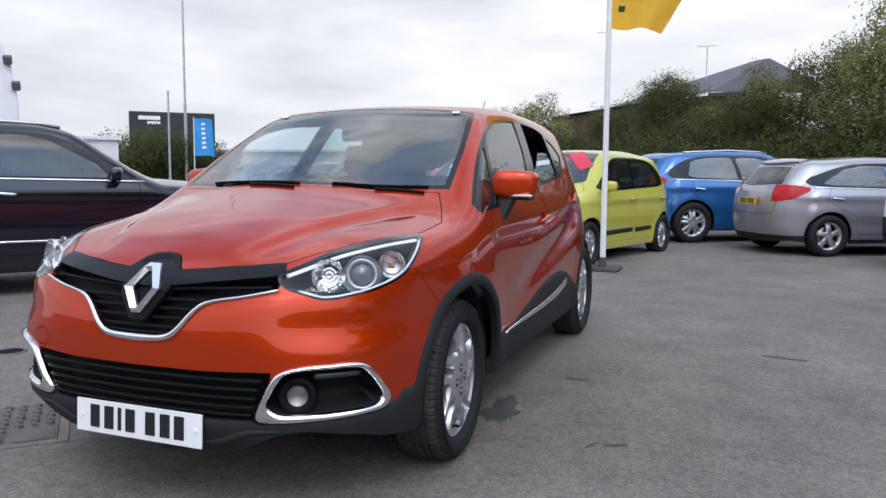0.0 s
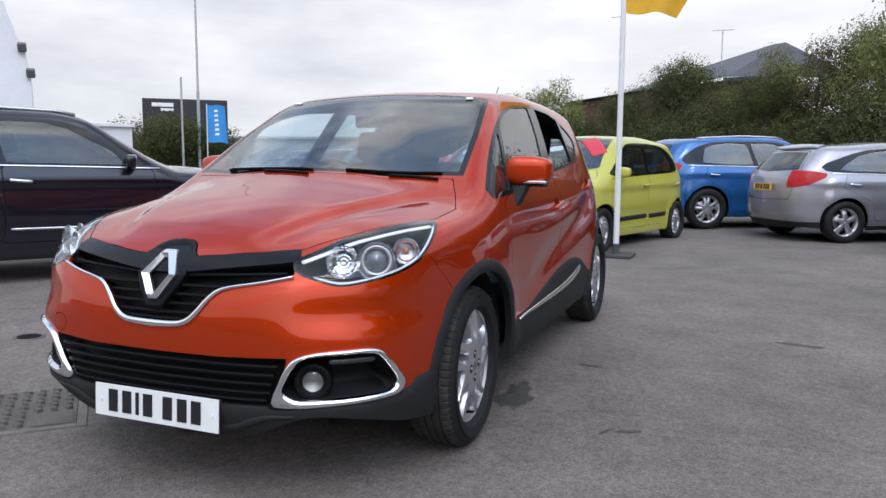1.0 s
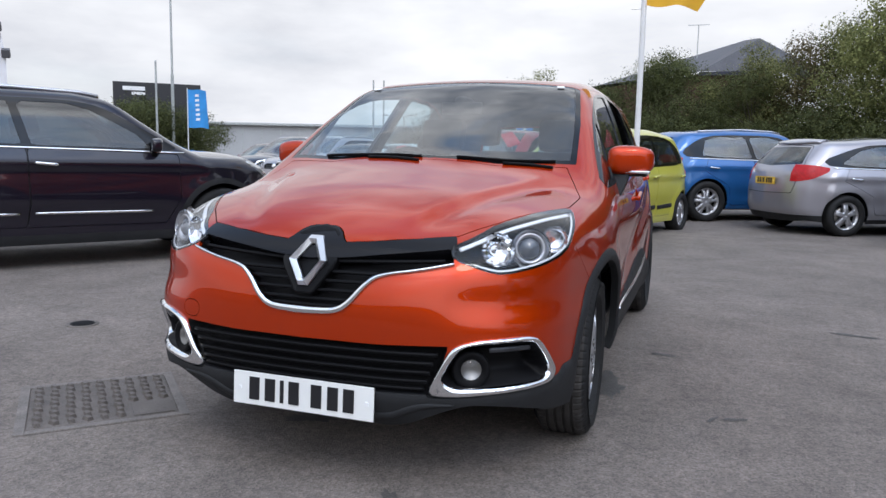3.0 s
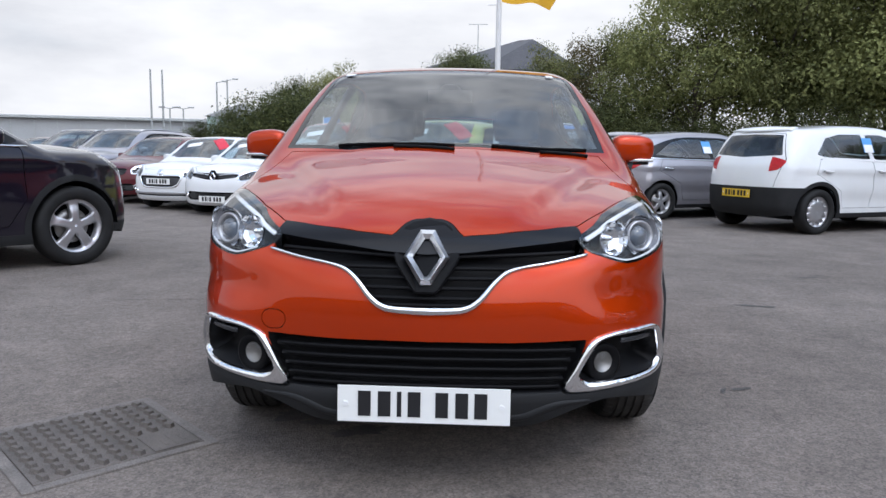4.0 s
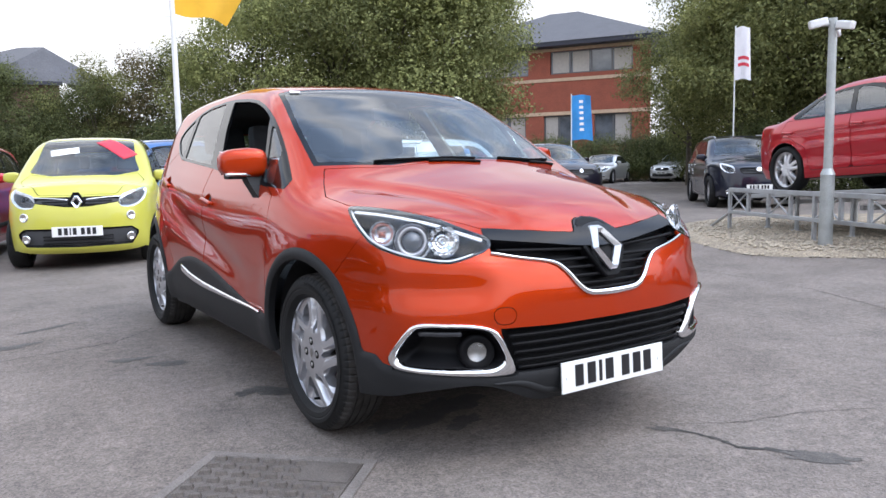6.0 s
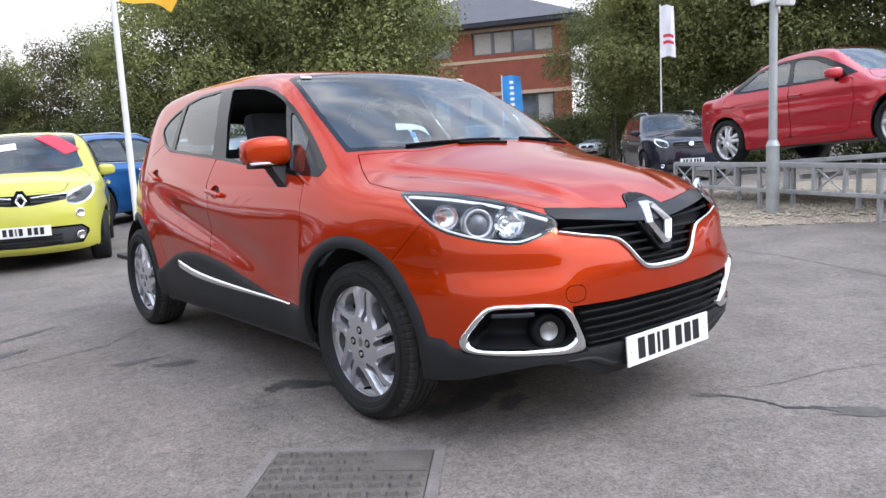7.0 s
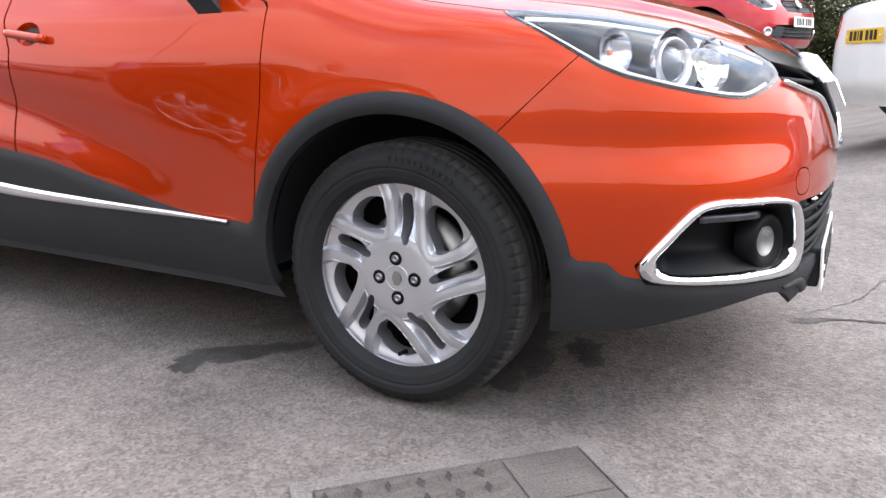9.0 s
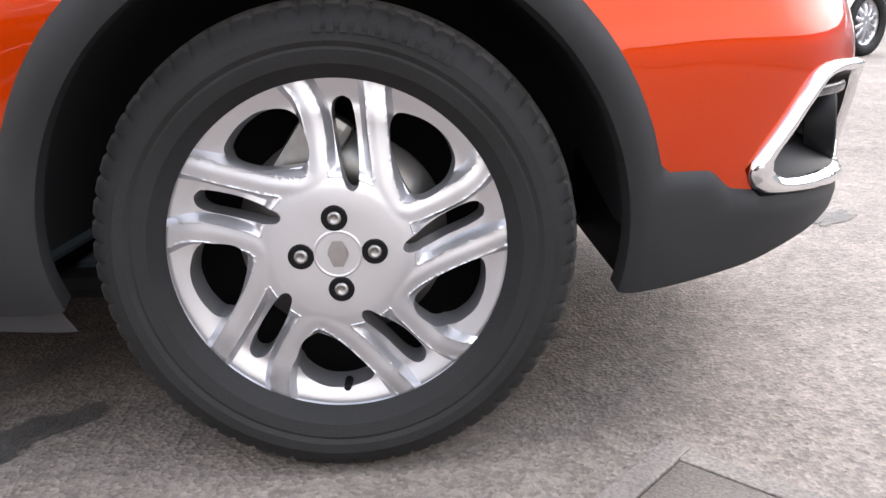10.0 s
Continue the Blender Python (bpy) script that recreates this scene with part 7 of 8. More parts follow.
# display ramp under the red saloon
ramp_t = thing("display_ramp", "grey steel display ramp on legs", "ramp", m=pose(7.79, 0.52, 0, 0, 0, rot(-0.32, -0.945)))
for sx in (-0.78, 0.78):
    part("track", box(bmesh.new(), (0, 0, 0), (0.36, 4.0, 0.06), pose(sx, 1.40, 0.628, -3.4, 0, 0), 0.01), RAILM, ramp_t)
    for y, h in ((-0.4, 0.70), (0.6, 0.66), (1.6, 0.59), (2.6, 0.52), (3.2, 0.48)):
        part("leg", box(bmesh.new(), (sx, y, h / 2), (0.045, 0.045, h), bevel=0.006), RAILM, ramp_t)
        part("foot", box(bmesh.new(), (sx, y, 0.05), (0.11, 0.11, 0.02), bevel=0.004), RAILM, ramp_t)
for y in (-0.3, 1.5, 3.1):
    part("crossbar", box(bmesh.new(), (0, y, 0.42), (1.5, 0.06, 0.06), bevel=0.008), RAILM, ramp_t)

# ---- buildings ----
DULLBRICK = mat("dull_brick", (0.10, 0.05, 0.04), 0.9, vary=0.25, scale=1.5, fine=0.18, fine_scale=18, bump=0.2, bump_scale=20)
BRICK = mat("red_brick", (0.27, 0.075, 0.045), 0.85, vary=0.15, scale=1.5, fine=0.18, fine_scale=18, bump=0.2, bump_scale=20)
STONEBAND = mat("pale_stone_band", (0.50, 0.36, 0.25), 0.8, vary=0.12, scale=4)
SLATE = mat("roof_slate", (0.080, 0.080, 0.090), 0.7, vary=0.15, scale=1.2, fine=0.15, fine_scale=12)
FASCIA = mat("dark_fascia", (0.018, 0.020, 0.035), 0.5, vary=0.1)
OFFICEGLASS = mat("office_glass", (0.10, 0.11, 0.13), 0.06, 0.0, coat=0.6, vary=0.5, scale=0.9, spec=0.8)
FRAME = mat("window_frame_grey", (0.10, 0.10, 0.11), 0.5, vary=0.1)
WHITECLAD = mat("white_cladding", (0.68, 0.68, 0.71), 0.5, vary=0.05, scale=0.6, fine=0.03, fine_scale=8)
GREYCLAD = mat("grey_cladding", (0.36, 0.37, 0.38), 0.55, vary=0.07, scale=0.3, fine=0.04, fine_scale=6)
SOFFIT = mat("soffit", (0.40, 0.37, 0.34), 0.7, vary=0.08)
BLACKCLAD = mat("black_cladding", (0.022, 0.022, 0.026), 0.6, vary=0.12, scale=0.5)

office = thing("brick_office", "two-storey red-brick office with pale bands and slate roof", "building", m=pose(33.4, 28.3, 0, 0, 0, math.degrees(math.atan2(5.7, -3.4))))
# local x runs along the front, y away from the viewer side, z up
LW, DW, EAVE = 14.0, 12.0, 8.15
front = bmesh.new()
wins = [(1.0, 6.15, 6.55, 7.95), (1.05, 3.35, 2.1, 4.0), (7.6, 12.6, 6.55, 7.95), (4.6, 6.6, 2.1, 4.0), (7.8, 12.6, 2.1, 4.0)]
xs = sorted({0.0, LW, *[w[0] for w in wins], *[w[1] for w in wins]})
zs = sorted({0.0, EAVE, *[w[2] for w in wins], *[w[3] for w in wins]})
grid = [[front.verts.new((x, 0, z)) for x in xs] for z in zs]
for j in range(len(zs) - 1):
    for i in range(len(xs) - 1):
        cx, cz = (xs[i] + xs[i + 1]) / 2, (zs[j] + zs[j + 1]) / 2
        if not any(w[0] < cx < w[1] and w[2] < cz < w[3] for w in wins):
            front.faces.new((grid[j][i], grid[j][i + 1], grid[j + 1][i + 1], grid[j + 1][i]))
ext = bmesh.ops.extrude_face_region(front, geom=list(front.faces))["geom"]
bmesh.ops.translate(front, vec=(0, -0.3, 0), verts=[v for v in ext if isinstance(v, bmesh.types.BMVert)])
bmesh.ops.recalc_face_normals(front, faces=list(front.faces))
part("front_wall", front, BRICK, office)
part("wall", box(box(box(bmesh.new(), (0.15, -DW / 2 - 0.15, EAVE / 2), (0.3, DW - 0.3, EAVE), pose(0, 0, 0, 0, 0, 38)), (LW - 0.15, -DW / 2 - 0.15, EAVE / 2), (0.3, DW - 0.3, EAVE)), (LW / 2 + 3, -DW + 0.15, EAVE / 2), (LW - 6.6, 0.3, EAVE)), BRICK, office)
for zz, hh in ((8.06, 0.20), (6.20, 0.20), (4.12, 0.22)):
    part("stone_band", box(bmesh.new(), (LW / 2, 0.012, zz), (LW + 0.05, 0.05, hh), bevel=0.008), STONEBAND, office)
for x0, x1, z0, z1 in wins:
    wn_ = part("window", box(bmesh.new(), ((x0 + x1) / 2, -0.20, (z0 + z1) / 2), (x1 - x0, 0.02, z1 - z0)), OFFICEGLASS, office)
    m = max(2, round((x1 - x0) / 1.3))
    for i in range(m + 1):
        part("mullion", box(bmesh.new(), (x0 + (x1 - x0) * i / m, -0.17, (z0 + z1) / 2), (0.09, 0.07, z1 - z0)), FRAME, wn_)
    for zz in (z0 + 0.04, z1 - 0.04):
        part("frame_rail", box(bmesh.new(), ((x0 + x1) / 2, -0.165, zz), (x1 - x0, 0.06, 0.08)), FRAME, wn_)
    for i in range(m):
        if (i * 7 + int(x0 * 3)) % 3 != 1:
            part("blind", box(bmesh.new(), (x0 + (x1 - x0) * (i + 0.5) / m, -0.186, z1 - (z1 - z0) * 0.5), ((x1 - x0) / m * 0.8, 0.006, (z1 - z0) * 0.92)), SOFFIT, wn_)
part("eave_board", box(bmesh.new(), (LW / 2, -DW / 2, EAVE + 0.14), (LW + 1.8, DW + 1.8, 0.28), bevel=0.03), FASCIA, office)
o, h = 0.95, 3.0
V = [(-o, o, EAVE + 0.28), (LW + o, o, EAVE + 0.28), (LW + o, -DW - o, EAVE + 0.28), (-o, -DW - o, EAVE + 0.28), (DW / 2, -DW / 2, EAVE + 0.28 + h), (LW - DW / 2, -DW / 2, EAVE + 0.28 + h)]
link_mesh("roof", V, [(0, 1, 5, 4)[::-1], (1, 2, 5)[::-1], (2, 3, 4, 5)[::-1], (3, 0, 4)[::-1]], SLATE, office, "grey slate hipped roof", False)

hall = thing("slate_roofed_hall", "low brick hall with a broad dark slate roof", "building", m=pose(0, 0, 0))
link_mesh("wall", [(-9.8, 48.7, -0.1), (4.0, 48.7, -0.1), (4.0, 48.7, 6.3), (0.2, 48.7, 6.4), (-9.8, 48.7, 5.1), (-9.8, 59.8, -0.1), (4.0, 60, -0.1), (4.0, 60, 6.2), (-9.8, 59.8, 5.1)], [(0, 1, 2, 3, 4), (1, 6, 7, 2), (6, 5, 8, 7), (5, 0, 4, 8)], DULLBRICK, hall, "dull brick walls", False)
V = [(-10, 48.2, 5.2), (4.2, 48.0, 6.4), (8.0, 51.0, 6.4), (3.6, 49.4, 8.65), (3.0, 57.5, 9.7), (-12, 58, 5.3), (0.2, 47.9, 6.5), (8.0, 62, 6.4)]
link_mesh("roof", V, [(0, 6, 3, 4, 5), (6, 1, 3), (1, 2, 3), (2, 7, 4, 3)], SLATE, hall, "dark slate roof", False)
part("fascia", box(bmesh.new(), (2.2, 47.9, 6.35), (4.2, 0.2, 0.22)), FASCIA, hall)
part("gable_wall", box(bmesh.new(), (2.4, 48.6, 5.2), (3.6, 0.4, 2.2)), DULLBRICK, hall)
part("aerial_mast", cyl(box(bmesh.new(), (-0.1, 49.5, 9.6), (1.3, 0.04, 0.04)), (-0.1, 49.5, 7.5), (-0.1, 49.5, 9.6), 0.03, 0.03, 8), GALV, hall)

# showroom with an overhanging white upper storey
show = thing("white_showroom", "white-clad showroom with an overhanging upper storey", "building")
def far_point(px, pz):
    """A place on the showroom's face, along and up in metres from its lower corner."""
    base = Vector((-21.3, 16.4, 0))
    along = Vector((-0.642, -0.766, 0))
    return base + along * px + Vector((0, 0, pz))
prof = [(0.0, 0.0), (0.0, 4.0), (0.12, 4.75), (0.40, 5.45), (0.75, 6.6), (0.85, 6.75), (2.0, 7.8), (4.2, 9.2), (9.0, 11.0), (9.0, 6.2), (2.7, 5.0), (1.05, 3.6), (1.0, 0.0)]
back = Vector((-0.766, 0.642, 0))
Pf = [far_point(a, b) for a, b in prof]
Pb = [p + back * 9 for p in Pf]
n = len(prof)
link_mesh("upper_storey", [tuple(p) for p in Pf + Pb], [tuple(range(n))] + [tuple(reversed(range(n, 2 * n)))] + [(i, n + i, n + (i + 1) % n, (i + 1) % n) for i in range(n)], WHITECLAD, show, "white panel cladding", False)
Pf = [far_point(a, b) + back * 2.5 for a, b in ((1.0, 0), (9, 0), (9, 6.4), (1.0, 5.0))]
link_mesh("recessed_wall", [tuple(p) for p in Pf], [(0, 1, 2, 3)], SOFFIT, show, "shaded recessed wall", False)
for a, b in ((0.0, 4.1), (0.22, 4.95), (1.35, 6.75), (1.45, 6.2)):
    p = far_point(a, b) - back * 0.15
    part("floodlight", box(bmesh.new(), (0, 0, 0), (0.26, 0.22, 0.3), pose(p.x, p.y, p.z, 25, 0, 40), 0.04), FRAME, show)
p0 = far_point(2.05, 6.6) - back * 0.02
part("window", box(bmesh.new(), (0, 0, 0), (0.9, 0.06, 2.0), Matrix.Translation(p0) @ pose(0, 0, 0.6, 0, 0, 50)), GREYCLAD, show)

def block(name, label, cat, x, y, rz, w, d, h, material, extras=()):
    t = thing(name, label, cat, m=pose(x, y, 0, 0, 0, rz))
    part("wall", box(bmesh.new(), (0, d / 2, h / 2), (w, d, h), bevel=0.02), material, t)
    part("roof", box(bmesh.new(), (0, d / 2, h + 0.08), (w + 0.3, d + 0.3, 0.16), bevel=0.02), WHITEPOLE, t)
    return t


sign = thing("black_sign_tower", "tall black-clad building with a small pale sign", "building", m=pose(-37.2, 42.6, 0, 0, 0, 41))
part("wall", box(bmesh.new(), (0, 2, 2.85), (6.0, 4, 5.7), bevel=0.03), BLACKCLAD, sign)
part("bar", box(bmesh.new(), (-1.6, -0.03, 5.25), (1.5, 0.05, 0.28)), WHITE, sign)
part("bar", box(bmesh.new(), (-1.3, -0.03, 4.9), (0.9, 0.05, 0.2)), WHITE, sign)
block("portable_cabin", "white portable cabin with a flat roof", "cabin", -27.4, 24.6, 45, 3.6, 2.6, 2.75, WHITECLAD)
ware = thing("warehouse", "long low grey metal-clad warehouse", "building", m=pose(-52, 66, 0, 0, 0, 20))
part("wall", box(bmesh.new(), (0, 10, 1.8), (70, 20, 3.6)), GREYCLAD, ware)
part("roof", box(bmesh.new(), (0, 10, 3.75), (71, 21, 0.3), bevel=0.05), GALV, ware)
for i in range(34):
    part("panel_rib", box(bmesh.new(), (-34 + 2.06 * i, -0.02, 1.75), (0.10, 0.06, 3.4)), GALV, ware)
shed = thing("green_shed", "pale green gabled shed", "shed", m=pose(-21.4, 64.8, 0, 0, 0, 10))
part("wall", box(bmesh.new(), (0, 4, 1.9), (6, 8, 3.8)), mat("pale_green_clad", (0.30, 0.40, 0.37), 0.6, vary=0.06), shed)
V = [(-3.2, -0.2, 3.8), (3.2, -0.2, 3.8), (3.2, 8.2, 3.8), (-3.2, 8.2, 3.8), (0, -0.2, 5.0), (0, 8.2, 5.0)]
link_mesh("roof", V, [(0, 4, 5, 3), (1, 2, 5, 4), (0, 1, 4), (2, 3, 5), (0, 3, 2, 1)], GREYCLAD, shed, "", False)
lamp_post(-28.15, 31.76, 5.84, (), "plain grey lamp column", 0.065)
mast = thing("tall_mast", "tall thin steel lighting mast", "mast", m=pose(-29.6, 34.9, 0))
part("mast_tube", cyl(cyl(bmesh.new(), (0, 0, 0), (0, 0, 5.4), 0.10, 0.09, 16), (0, 0, 5.4), (0, 0, 20), 0.065, 0.05, 16), GALV, mast)
for x, y, h in ((-19.9, 42.6, 5.7), (-19.3, 42.9, 5.7)):
    m2 = thing("slim_mast", "slim grey flag mast", "mast", "slim masts", pose(x, y, 0))
    part("mast_tube", cyl(bmesh.new(), (0, 0, 0), (0, 0, h), 0.07, 0.05, 10), GALV, m2)
lamp_post(-22.9, 52.6, 3.9, (0, 180), "floodlight column with twin heads", 0.06)
lamp_post(-22.0, 52.9, 3.9, (0, 180), "floodlight column with twin heads", 0.06)
lamp_post(-19.6, 53.4, 5.9, (10,), "street lamp with a single arm", 0.07)
lamp_post(-18.9, 53.7, 6.1, (10,), "street lamp with a single arm", 0.07)

# plain unseen building, added behind the camera to close the lot and shape reflections
rear_b = thing("plain_building", "long plain grey block added unseen to close the lot", "building", m=pose(-4, -15, 0, 0, 0, 4))
part("wall", box(bmesh.new(), (-22, -4, 1.35), (90, 8, 2.7), bevel=0.05), GREYCLAD, rear_b)
part("roof", box(bmesh.new(), (-22, -4, 2.8), (90.6, 8.6, 0.25), bevel=0.05), SLATE, rear_b)

# ---- trees and shrubs ----
def leaf_mat(name, low, high):
    m = bpy.data.materials.new(name)
    m.use_nodes = True
    nt, nd = m.node_tree, m.node_tree.nodes
    nd.clear()
    geo, oi, r, mr, mx, df, tl, ms, out = (nd.new(k) for k in ("ShaderNodeNewGeometry", "ShaderNodeObjectInfo", "ShaderNodeValToRGB", "ShaderNodeMapRange", "ShaderNodeMix", "ShaderNodeBsdfPrincipled", "ShaderNodeBsdfTranslucent", "ShaderNodeMixShader", "ShaderNodeOutputMaterial"))
    r.color_ramp.elements[0].color, r.color_ramp.elements[1].color = (*low, 1), (*high, 1)
    nt.links.new(geo.outputs["Random Per Island"], r.inputs[0])
    mr.inputs["To Min"].default_value, mr.inputs["To Max"].default_value = 0.75, 1.25
    nt.links.new(oi.outputs["Random"], mr.inputs["Value"])
    mx.data_type, mx.blend_type = "RGBA", "MULTIPLY"
    mx.inputs[0].default_value = 1.0
    nt.links.new(r.outputs[0], mx.inputs[6])
    tcd, drift, dr, pr = (nd.new(k) for k in ("ShaderNodeTexCoord", "ShaderNodeTexNoise", "ShaderNodeMapRange", "ShaderNodeMath"))
    drift.inputs["Scale"].default_value, drift.inputs["Detail"].default_value = 0.9, 3
    nt.links.new(tcd.outputs["Object"], drift.inputs["Vector"])
    dr.inputs["From Min"].default_value, dr.inputs["From Max"].default_value = 0.3, 0.7
    dr.inputs["To Min"].default_value, dr.inputs["To Max"].default_value = 0.62, 1.45
    nt.links.new(drift.outputs[0], dr.inputs["Value"])
    pr.operation = "MULTIPLY"
    nt.links.new(mr.outputs[0], pr.inputs[0])
    nt.links.new(dr.outputs[0], pr.inputs[1])
    nt.links.new(pr.outputs[0], mx.inputs[7])
    nt.links.new(mx.outputs[2], df.inputs["Base Color"])
    df.inputs["Roughness"].default_value, df.inputs["Specular IOR Level"].default_value = 0.65, 0.2
    nt.links.new(mx.outputs[2], tl.inputs[0])
    ms.inputs[0].default_value = 0.35
    nt.links.new(df.outputs[0], ms.inputs[1])
    nt.links.new(tl.outputs[0], ms.inputs[2])
    nt.links.new(ms.outputs[0], out.inputs["Surface"])
    return m


LEAF = [leaf_mat("leaf_green", (0.110, 0.125, 0.046), (0.275, 0.285, 0.110)), leaf_mat("leaf_olive", (0.100, 0.112, 0.040), (0.26, 0.26, 0.10)), leaf_mat("leaf_dark", (0.042, 0.053, 0.020), (0.118, 0.130, 0.048)), leaf_mat("leaf_rusty", (0.09, 0.075, 0.036), (0.20, 0.165, 0.08))]
BARK = mat("bark", (0.085, 0.070, 0.055), 0.9, vary=0.35, scale=8, bump=0.5, bump_scale=40)


def crown_mesh(rnd, blobs, count, size):
    """Leaf blades in clumps: twigs of a few leaves each, set about the blobs' skins, with gaps between."""
    rs = np.random.RandomState(rnd.randrange(1 << 30))
    B = np.array(blobs)
    unit = lambda q: q / (np.linalg.norm(q, axis=1, keepdims=True) + 1e-9)
    twigs = count // 6
    k = rs.choice(len(B), twigs, p=B[:, 3] ** 2 / (B[:, 3] ** 2).sum())
    d = unit(rs.normal(size=(twigs, 3)))
    lump = 0.20 * np.sin(6 * d[:, 0] + 5 * d[:, 2] + B[k, 0] * 3) + 0.12 * np.sin(13 * d[:, 1] - 9 * d[:, 2] + B[k, 1] * 5)
    rr = B[k, 3] * (0.52 + 0.55 * rs.random_sample(twigs) ** 0.5) * (1 + lump)
    c = B[k, :3] + d * np.stack([np.ones(twigs), np.ones(twigs), B[k, 4]], 1) * rr[:, None]
    c, d = np.repeat(c, 6, 0), np.repeat(d, 6, 0)
    n = len(c)
    c = c + rs.normal(size=(n, 3)) * size * 1.1
    up = unit(d + rs.normal(size=(n, 3)) * 0.55 + np.array([0, 0, 0.3]))
    a = unit(np.cross(up, rs.normal(size=(n, 3))))
    b = np.cross(up, a)
    s = (size * rs.uniform(0.6, 1.35, n))[:, None]
    V = np.stack([c - a * s * 0.5, c - b * s * 0.30 + up * s * 0.06, c + a * s * 0.6, c + b * s * 0.30 + up * s * 0.06], 1).reshape(-1, 3)
    return V, np.arange(4 * n).reshape(-1, 4).tolist()


def tree(seed, h, r, leaf, bare=0.30, count=21000, size=0.100, name="tree", label="leafy green tree at the edge of the car park"):
    """A tapered trunk with forking limbs, under a crown of many small leaves in uneven clumps."""
    rnd = random.Random(seed)
    t = thing(name, label, "tree", "trees round the car park")
    bm = bmesh.new()
    lean = (rnd.uniform(-0.3, 0.3), rnd.uniform(-0.3, 0.3))
    top = Vector((lean[0], lean[1], h * 0.62))
    cyl(bm, (0, 0, -0.05), top * 0.5, 0.045 * h * 0.4, 0.03 * h * 0.4, 8)
    cyl(bm, top * 0.5, top, 0.03 * h * 0.4, 0.012 * h * 0.4, 8)
    part("trunk", bm, BARK, t, "", True)
    blobs = []
    for i in range(15):
        a = rnd.uniform(0, 6.28)
        q = rnd.random() ** 0.5
        z = h * (bare + (1 - bare) * rnd.uniform(0.12, 0.86))
        env = math.sin(math.pi * min(1, max(0.05, (z / h - bare * 0.7) / (1.06 - bare * 0.7))) ** 0.8)
        x, y = math.cos(a) * q * r * env, math.sin(a) * q * r * env
        blobs.append((x, y, z, r * rnd.uniform(0.30, 0.52), rnd.uniform(0.6, 0.95)))
        if i < 9:
            b2 = bmesh.new()
            s = top * rnd.uniform(0.35, 0.95)
            e = Vector((x, y, z))
            mid = s.lerp(e, 0.5) + Vector((0, 0, 0.15))
            cyl(b2, s, mid, 0.012 * h * 0.5, 0.008 * h * 0.5, 6)
            cyl(b2, mid, e, 0.008 * h * 0.5, 0.003 * h * 0.5, 6)
            part("limb", b2, BARK, t, "", True)
    blobs.append((lean[0], lean[1], h * 0.88, r * 0.34, 1.0))
    V, F = crown_mesh(rnd, blobs, count, size)
    link_mesh("crown", V, F, leaf, t, "", False)
    return t


def shrub(seed, h, r, leaf, count=9000):
    rnd = random.Random(seed)
    t = thing("shrub", "dense green shrub below the trees", "shrub", "shrubs round the car park")
    bm = bmesh.new()
    for k in range(4):
        cyl(bm, (0, 0, 0), (rnd.uniform(-0.5, 0.5) * r, rnd.uniform(-0.5, 0.5) * r, h * 0.7), 0.03, 0.01, 6)
    part("stem", bm, BARK, t)
    blobs = [(rnd.uniform(-0.7, 0.7) * r, rnd.uniform(-0.5, 0.5) * r, h * rnd.uniform(0.15, 0.72), h * rnd.uniform(0.25, 0.40), 0.9) for _ in range(9)]
    V, F = crown_mesh(rnd, blobs, count, 0.062)
    link_mesh("crown", V, F, leaf, t, "", False)
    return t


kinds = [tree(101, 8.0, 2.6, LEAF[0]), tree(102, 8.0, 2.9, LEAF[0], 0.18), tree(103, 8.0, 2.4, LEAF[1], 0.25), tree(104, 8.0, 2.2, LEAF[3], 0.35, 12000), tree(105, 8.0, 3.1, LEAF[2], 0.10, 22000)]
spots_t = [  # x, y, height, kind
    (2.7, 26.5, 5.3, 2), (3.7, 26.8, 5.6, 3), (4.8, 26.6, 5.4, 3), (5.9, 24.4, 5.3, 0), (7.4, 23.0, 7.6, 0), (9.6, 22.0, 8.6, 1), (11.6, 20.8, 8.8, 1), (12.6, 19.8, 8.4, 0),
    (6.4, 26.2, 5.9, 4), (8.8, 25.6, 8.4, 0), (11.2, 24.2, 9.2, 1), (13.2, 22.8, 9.0, 1), (14.4, 24.5, 9.2, 0),
    (13.56, 20.06, 8.4, 1), (14.70, 20.46, 8.6, 0), (20.3, 12.9, 7.0, 2), (23.0, 15.2, 8.6, 1), (25.0, 14.0, 9.4, 0), (24.1, 18.0, 7.2, 0), (26.7, 18.9, 7.0, 1), (22.5, 13.5, 8.8, 0), (19.6, 12.0, 7.4, 2), (20.4, 11.4, 8.0, 0), (20.6, 10.0, 8.6, 1), (21.4, 8.0, 9.0, 0), (22.0, 6.0, 9.0, 0), (22.4, 3.8, 9.0, 1), (22.6, 1.4, 8.8, 0), (22.8, -1.2, 8.8, 0), (22.8, -4, 8.8, 1), (22.6, -7, 8.6, 0), (22.0, -10, 8.4, 0),
    (23.0, 10.4, 9.2, 0), (24.0, 7.4, 9.6, 0), (24.6, 4.2, 9.6, 0), (25, 0.5, 9.4, 1), (25, -3.5, 9.4, 0), (24.8, -8, 9, 0),
    (-10.4, 25.4, 1.9, 4), (-9.2, 25.8, 2.5, 4), (-7.9, 26.0, 3.2, 4), (-6.6, 26.3, 3.8, 4), (-5.3, 26.5, 4.5, 2), (-4.0, 27.2, 2.8, 4), (-2.6, 27.0, 3.8, 4), (-1.3, 26.9, 4.9, 4), (0.1, 27.0, 5.0, 4), (1.4, 27.4, 3.6, 4), (-0.6, 26.2, 4.2, 4), (2.6, 25.6, 4.2, 4), (-11.8, 46.6, 4.6, 0), (-14.0, 47.2, 3.8, 4)]
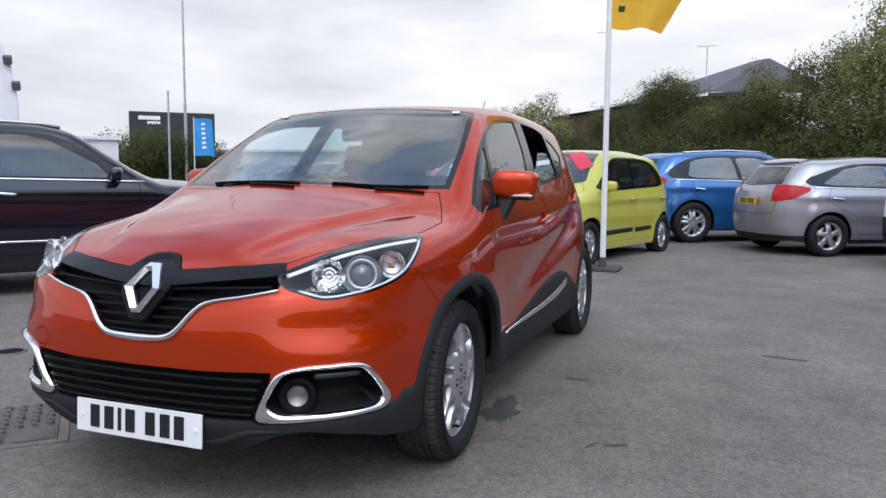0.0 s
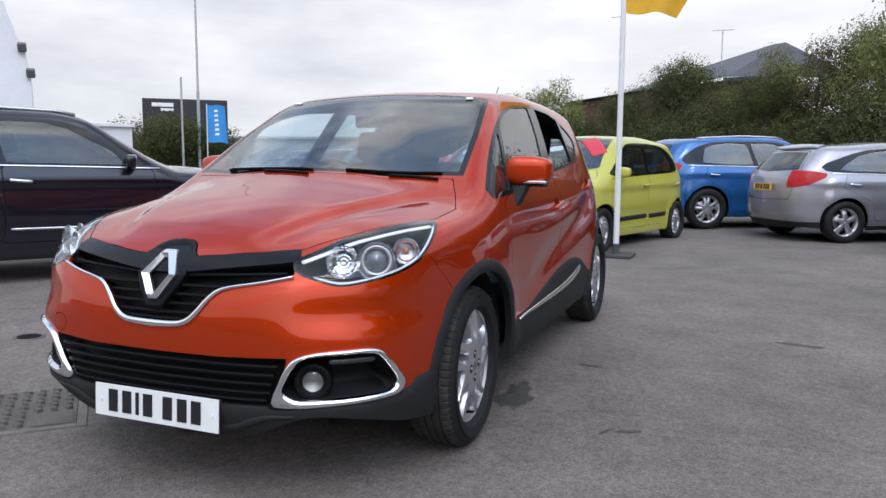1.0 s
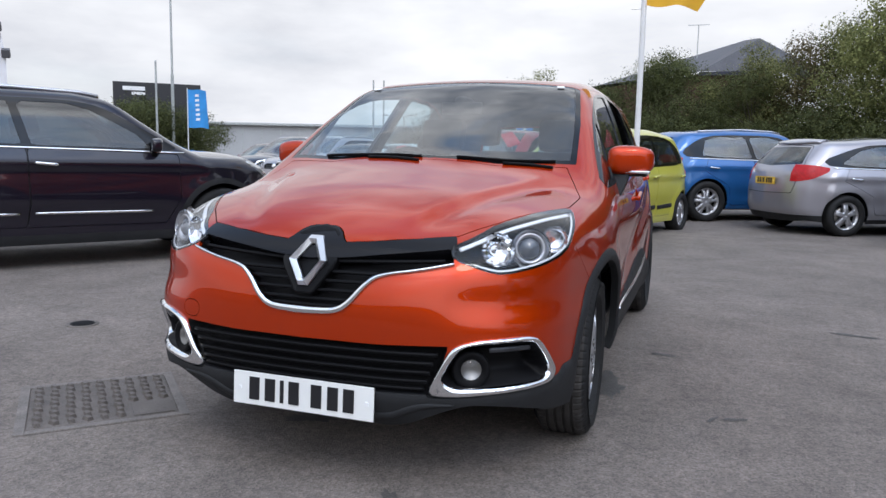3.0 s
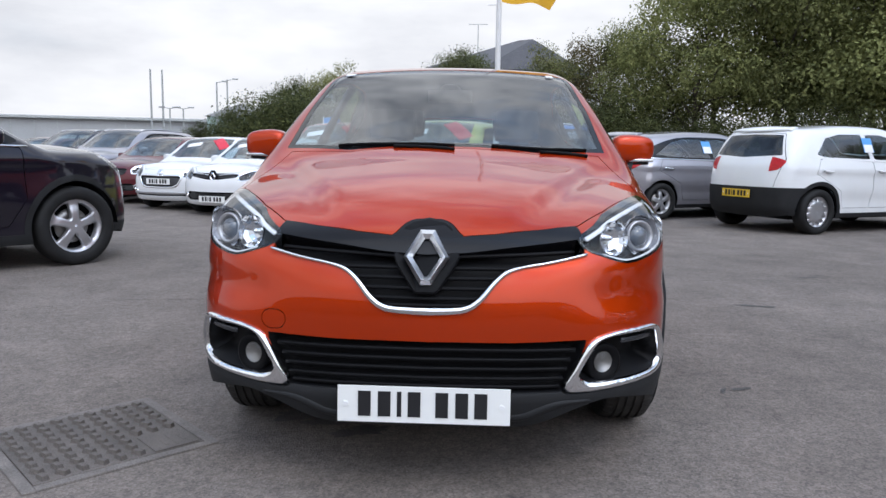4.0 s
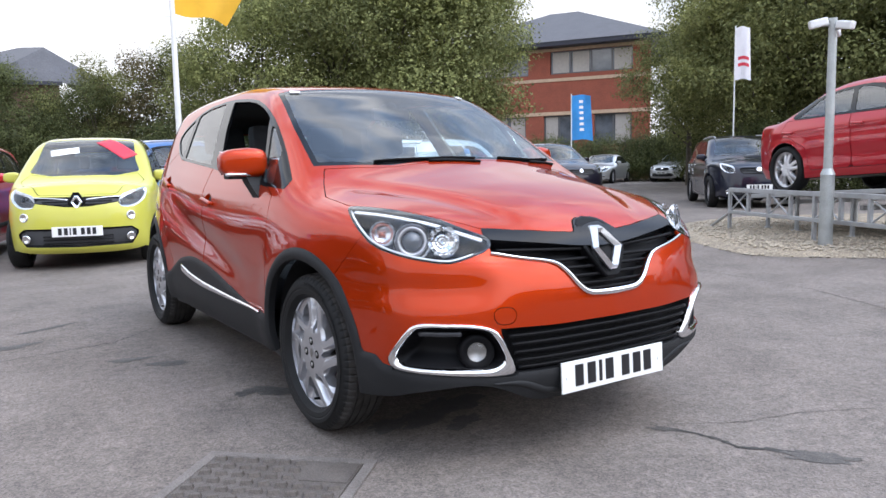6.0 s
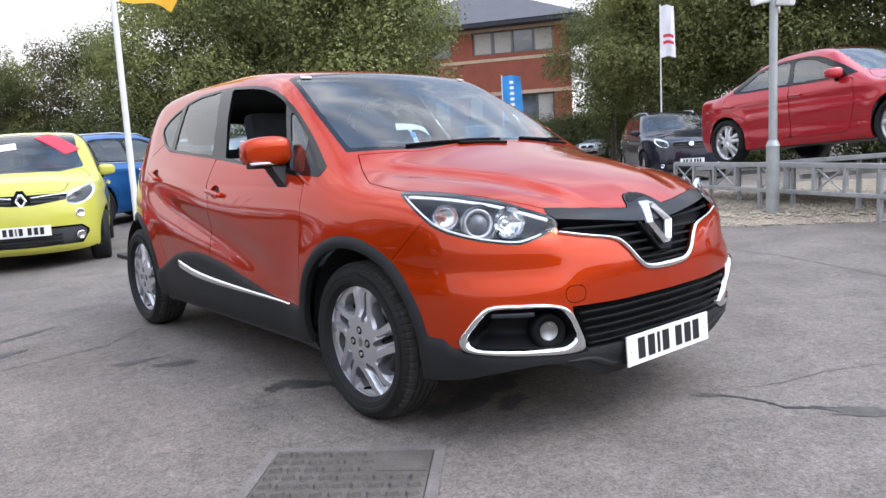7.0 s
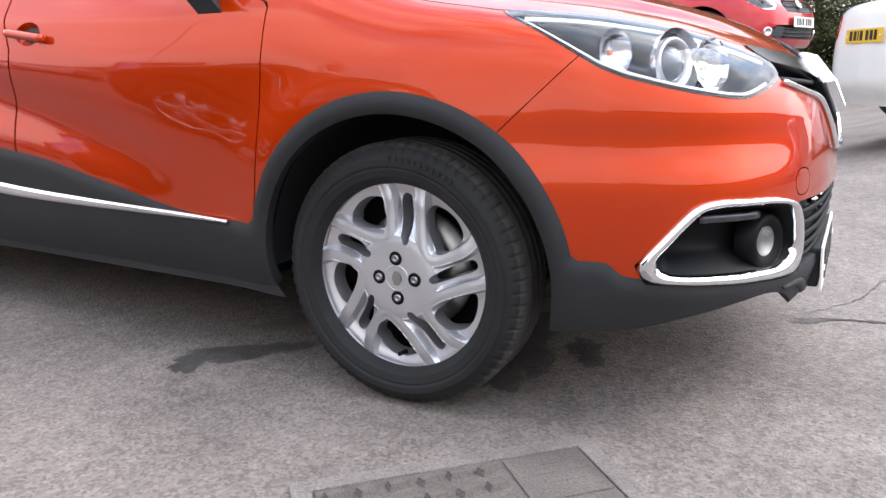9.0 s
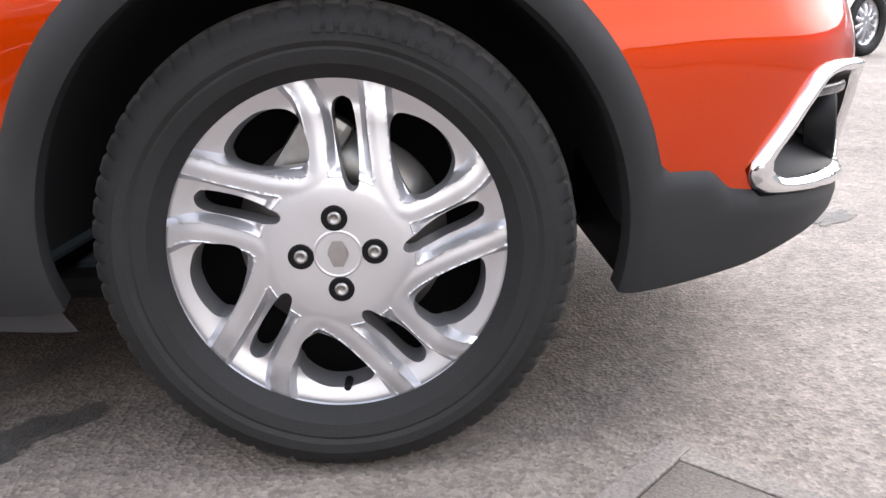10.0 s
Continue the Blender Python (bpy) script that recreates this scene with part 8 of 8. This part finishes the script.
def plain(ob):
    """Undoes a model's own scale for its copies."""
    return Matrix.Diagonal((1 / ob.scale.x, 1 / ob.scale.y, 1 / ob.scale.z, 1))


rnd = random.Random(5)
used = set()
for x, y, h, k in spots_t:
    m = pose(x, y, 0, 0, 0, rnd.uniform(0, 360)) @ Matrix.Diagonal((h / 8 * rnd.uniform(0.92, 1.12), h / 8 * rnd.uniform(0.92, 1.12), h / 8, 1))
    if k not in used:
        used.add(k)
        kinds[k].matrix_world = m
    else:
        copy_thing(kinds[k], m @ plain(kinds[k]))
bush = [shrub(201, 3.0, 2.25, LEAF[2], 20000), shrub(202, 2.7, 2.55, LEAF[2], 20000)]
line = [(-6.4, 25.6), (-4, 26.0), (1, 25.8), (4, 23.4), (8, 21.4), (11, 19.6), (13.6, 17.4), (15.4, 16.4), (17.6, 13.6), (19.2, 10.6), (20.4, 7.6), (21, 4.4), (21.4, 0), (21.2, -6)]
q = resample(line, 1.5)
for i, (x, y) in enumerate(q):
    k = i % 2
    if 13.2 < x < 18.0:
        continue
    s = rnd.uniform(0.8, 1.2)
    m = pose(x + rnd.uniform(-0.4, 0.4), y + rnd.uniform(-0.4, 0.4), 0, 0, 0, rnd.uniform(0, 360)) @ Matrix.Diagonal((s * 1.1, s * 1.1, s, 1))
    if i < 2:
        bush[k].matrix_world = m
    else:
        copy_thing(bush[k], m @ plain(bush[k]))
for x, y, s in ((-9.6, 25.6, 1.0), (-8.2, 25.9, 1.35), (-6.8, 26.2, 1.75), (-5.9, 26.4, 2.0), (-34.2, 34.7, 1.6), (-33.5, 35.5, 2.2), (-32.6, 36.2, 2.4), (-31.8, 36.9, 2.2), (-31.1, 37.5, 1.7), (24.5, 27, 1.4), (22.5, 28.5, 1.3), (30.5, 24.5, 1.3), (31.5, 22.5, 1.4), (28.4, 26.5, 1.45), (29.2, 25.7, 1.6), (30.1, 24.75, 1.5), (30.9, 23.8, 1.65), (31.7, 22.9, 1.6), (29.0, 19.6, 1.7), (28.4, 18.0, 1.8)):
    copy_thing(bush[1], pose(x, y, 0, 0, 0, rnd.uniform(0, 360)) @ Matrix.Diagonal((s * 0.8, s * 0.8, s * 0.73, 1)) @ plain(bush[1]))
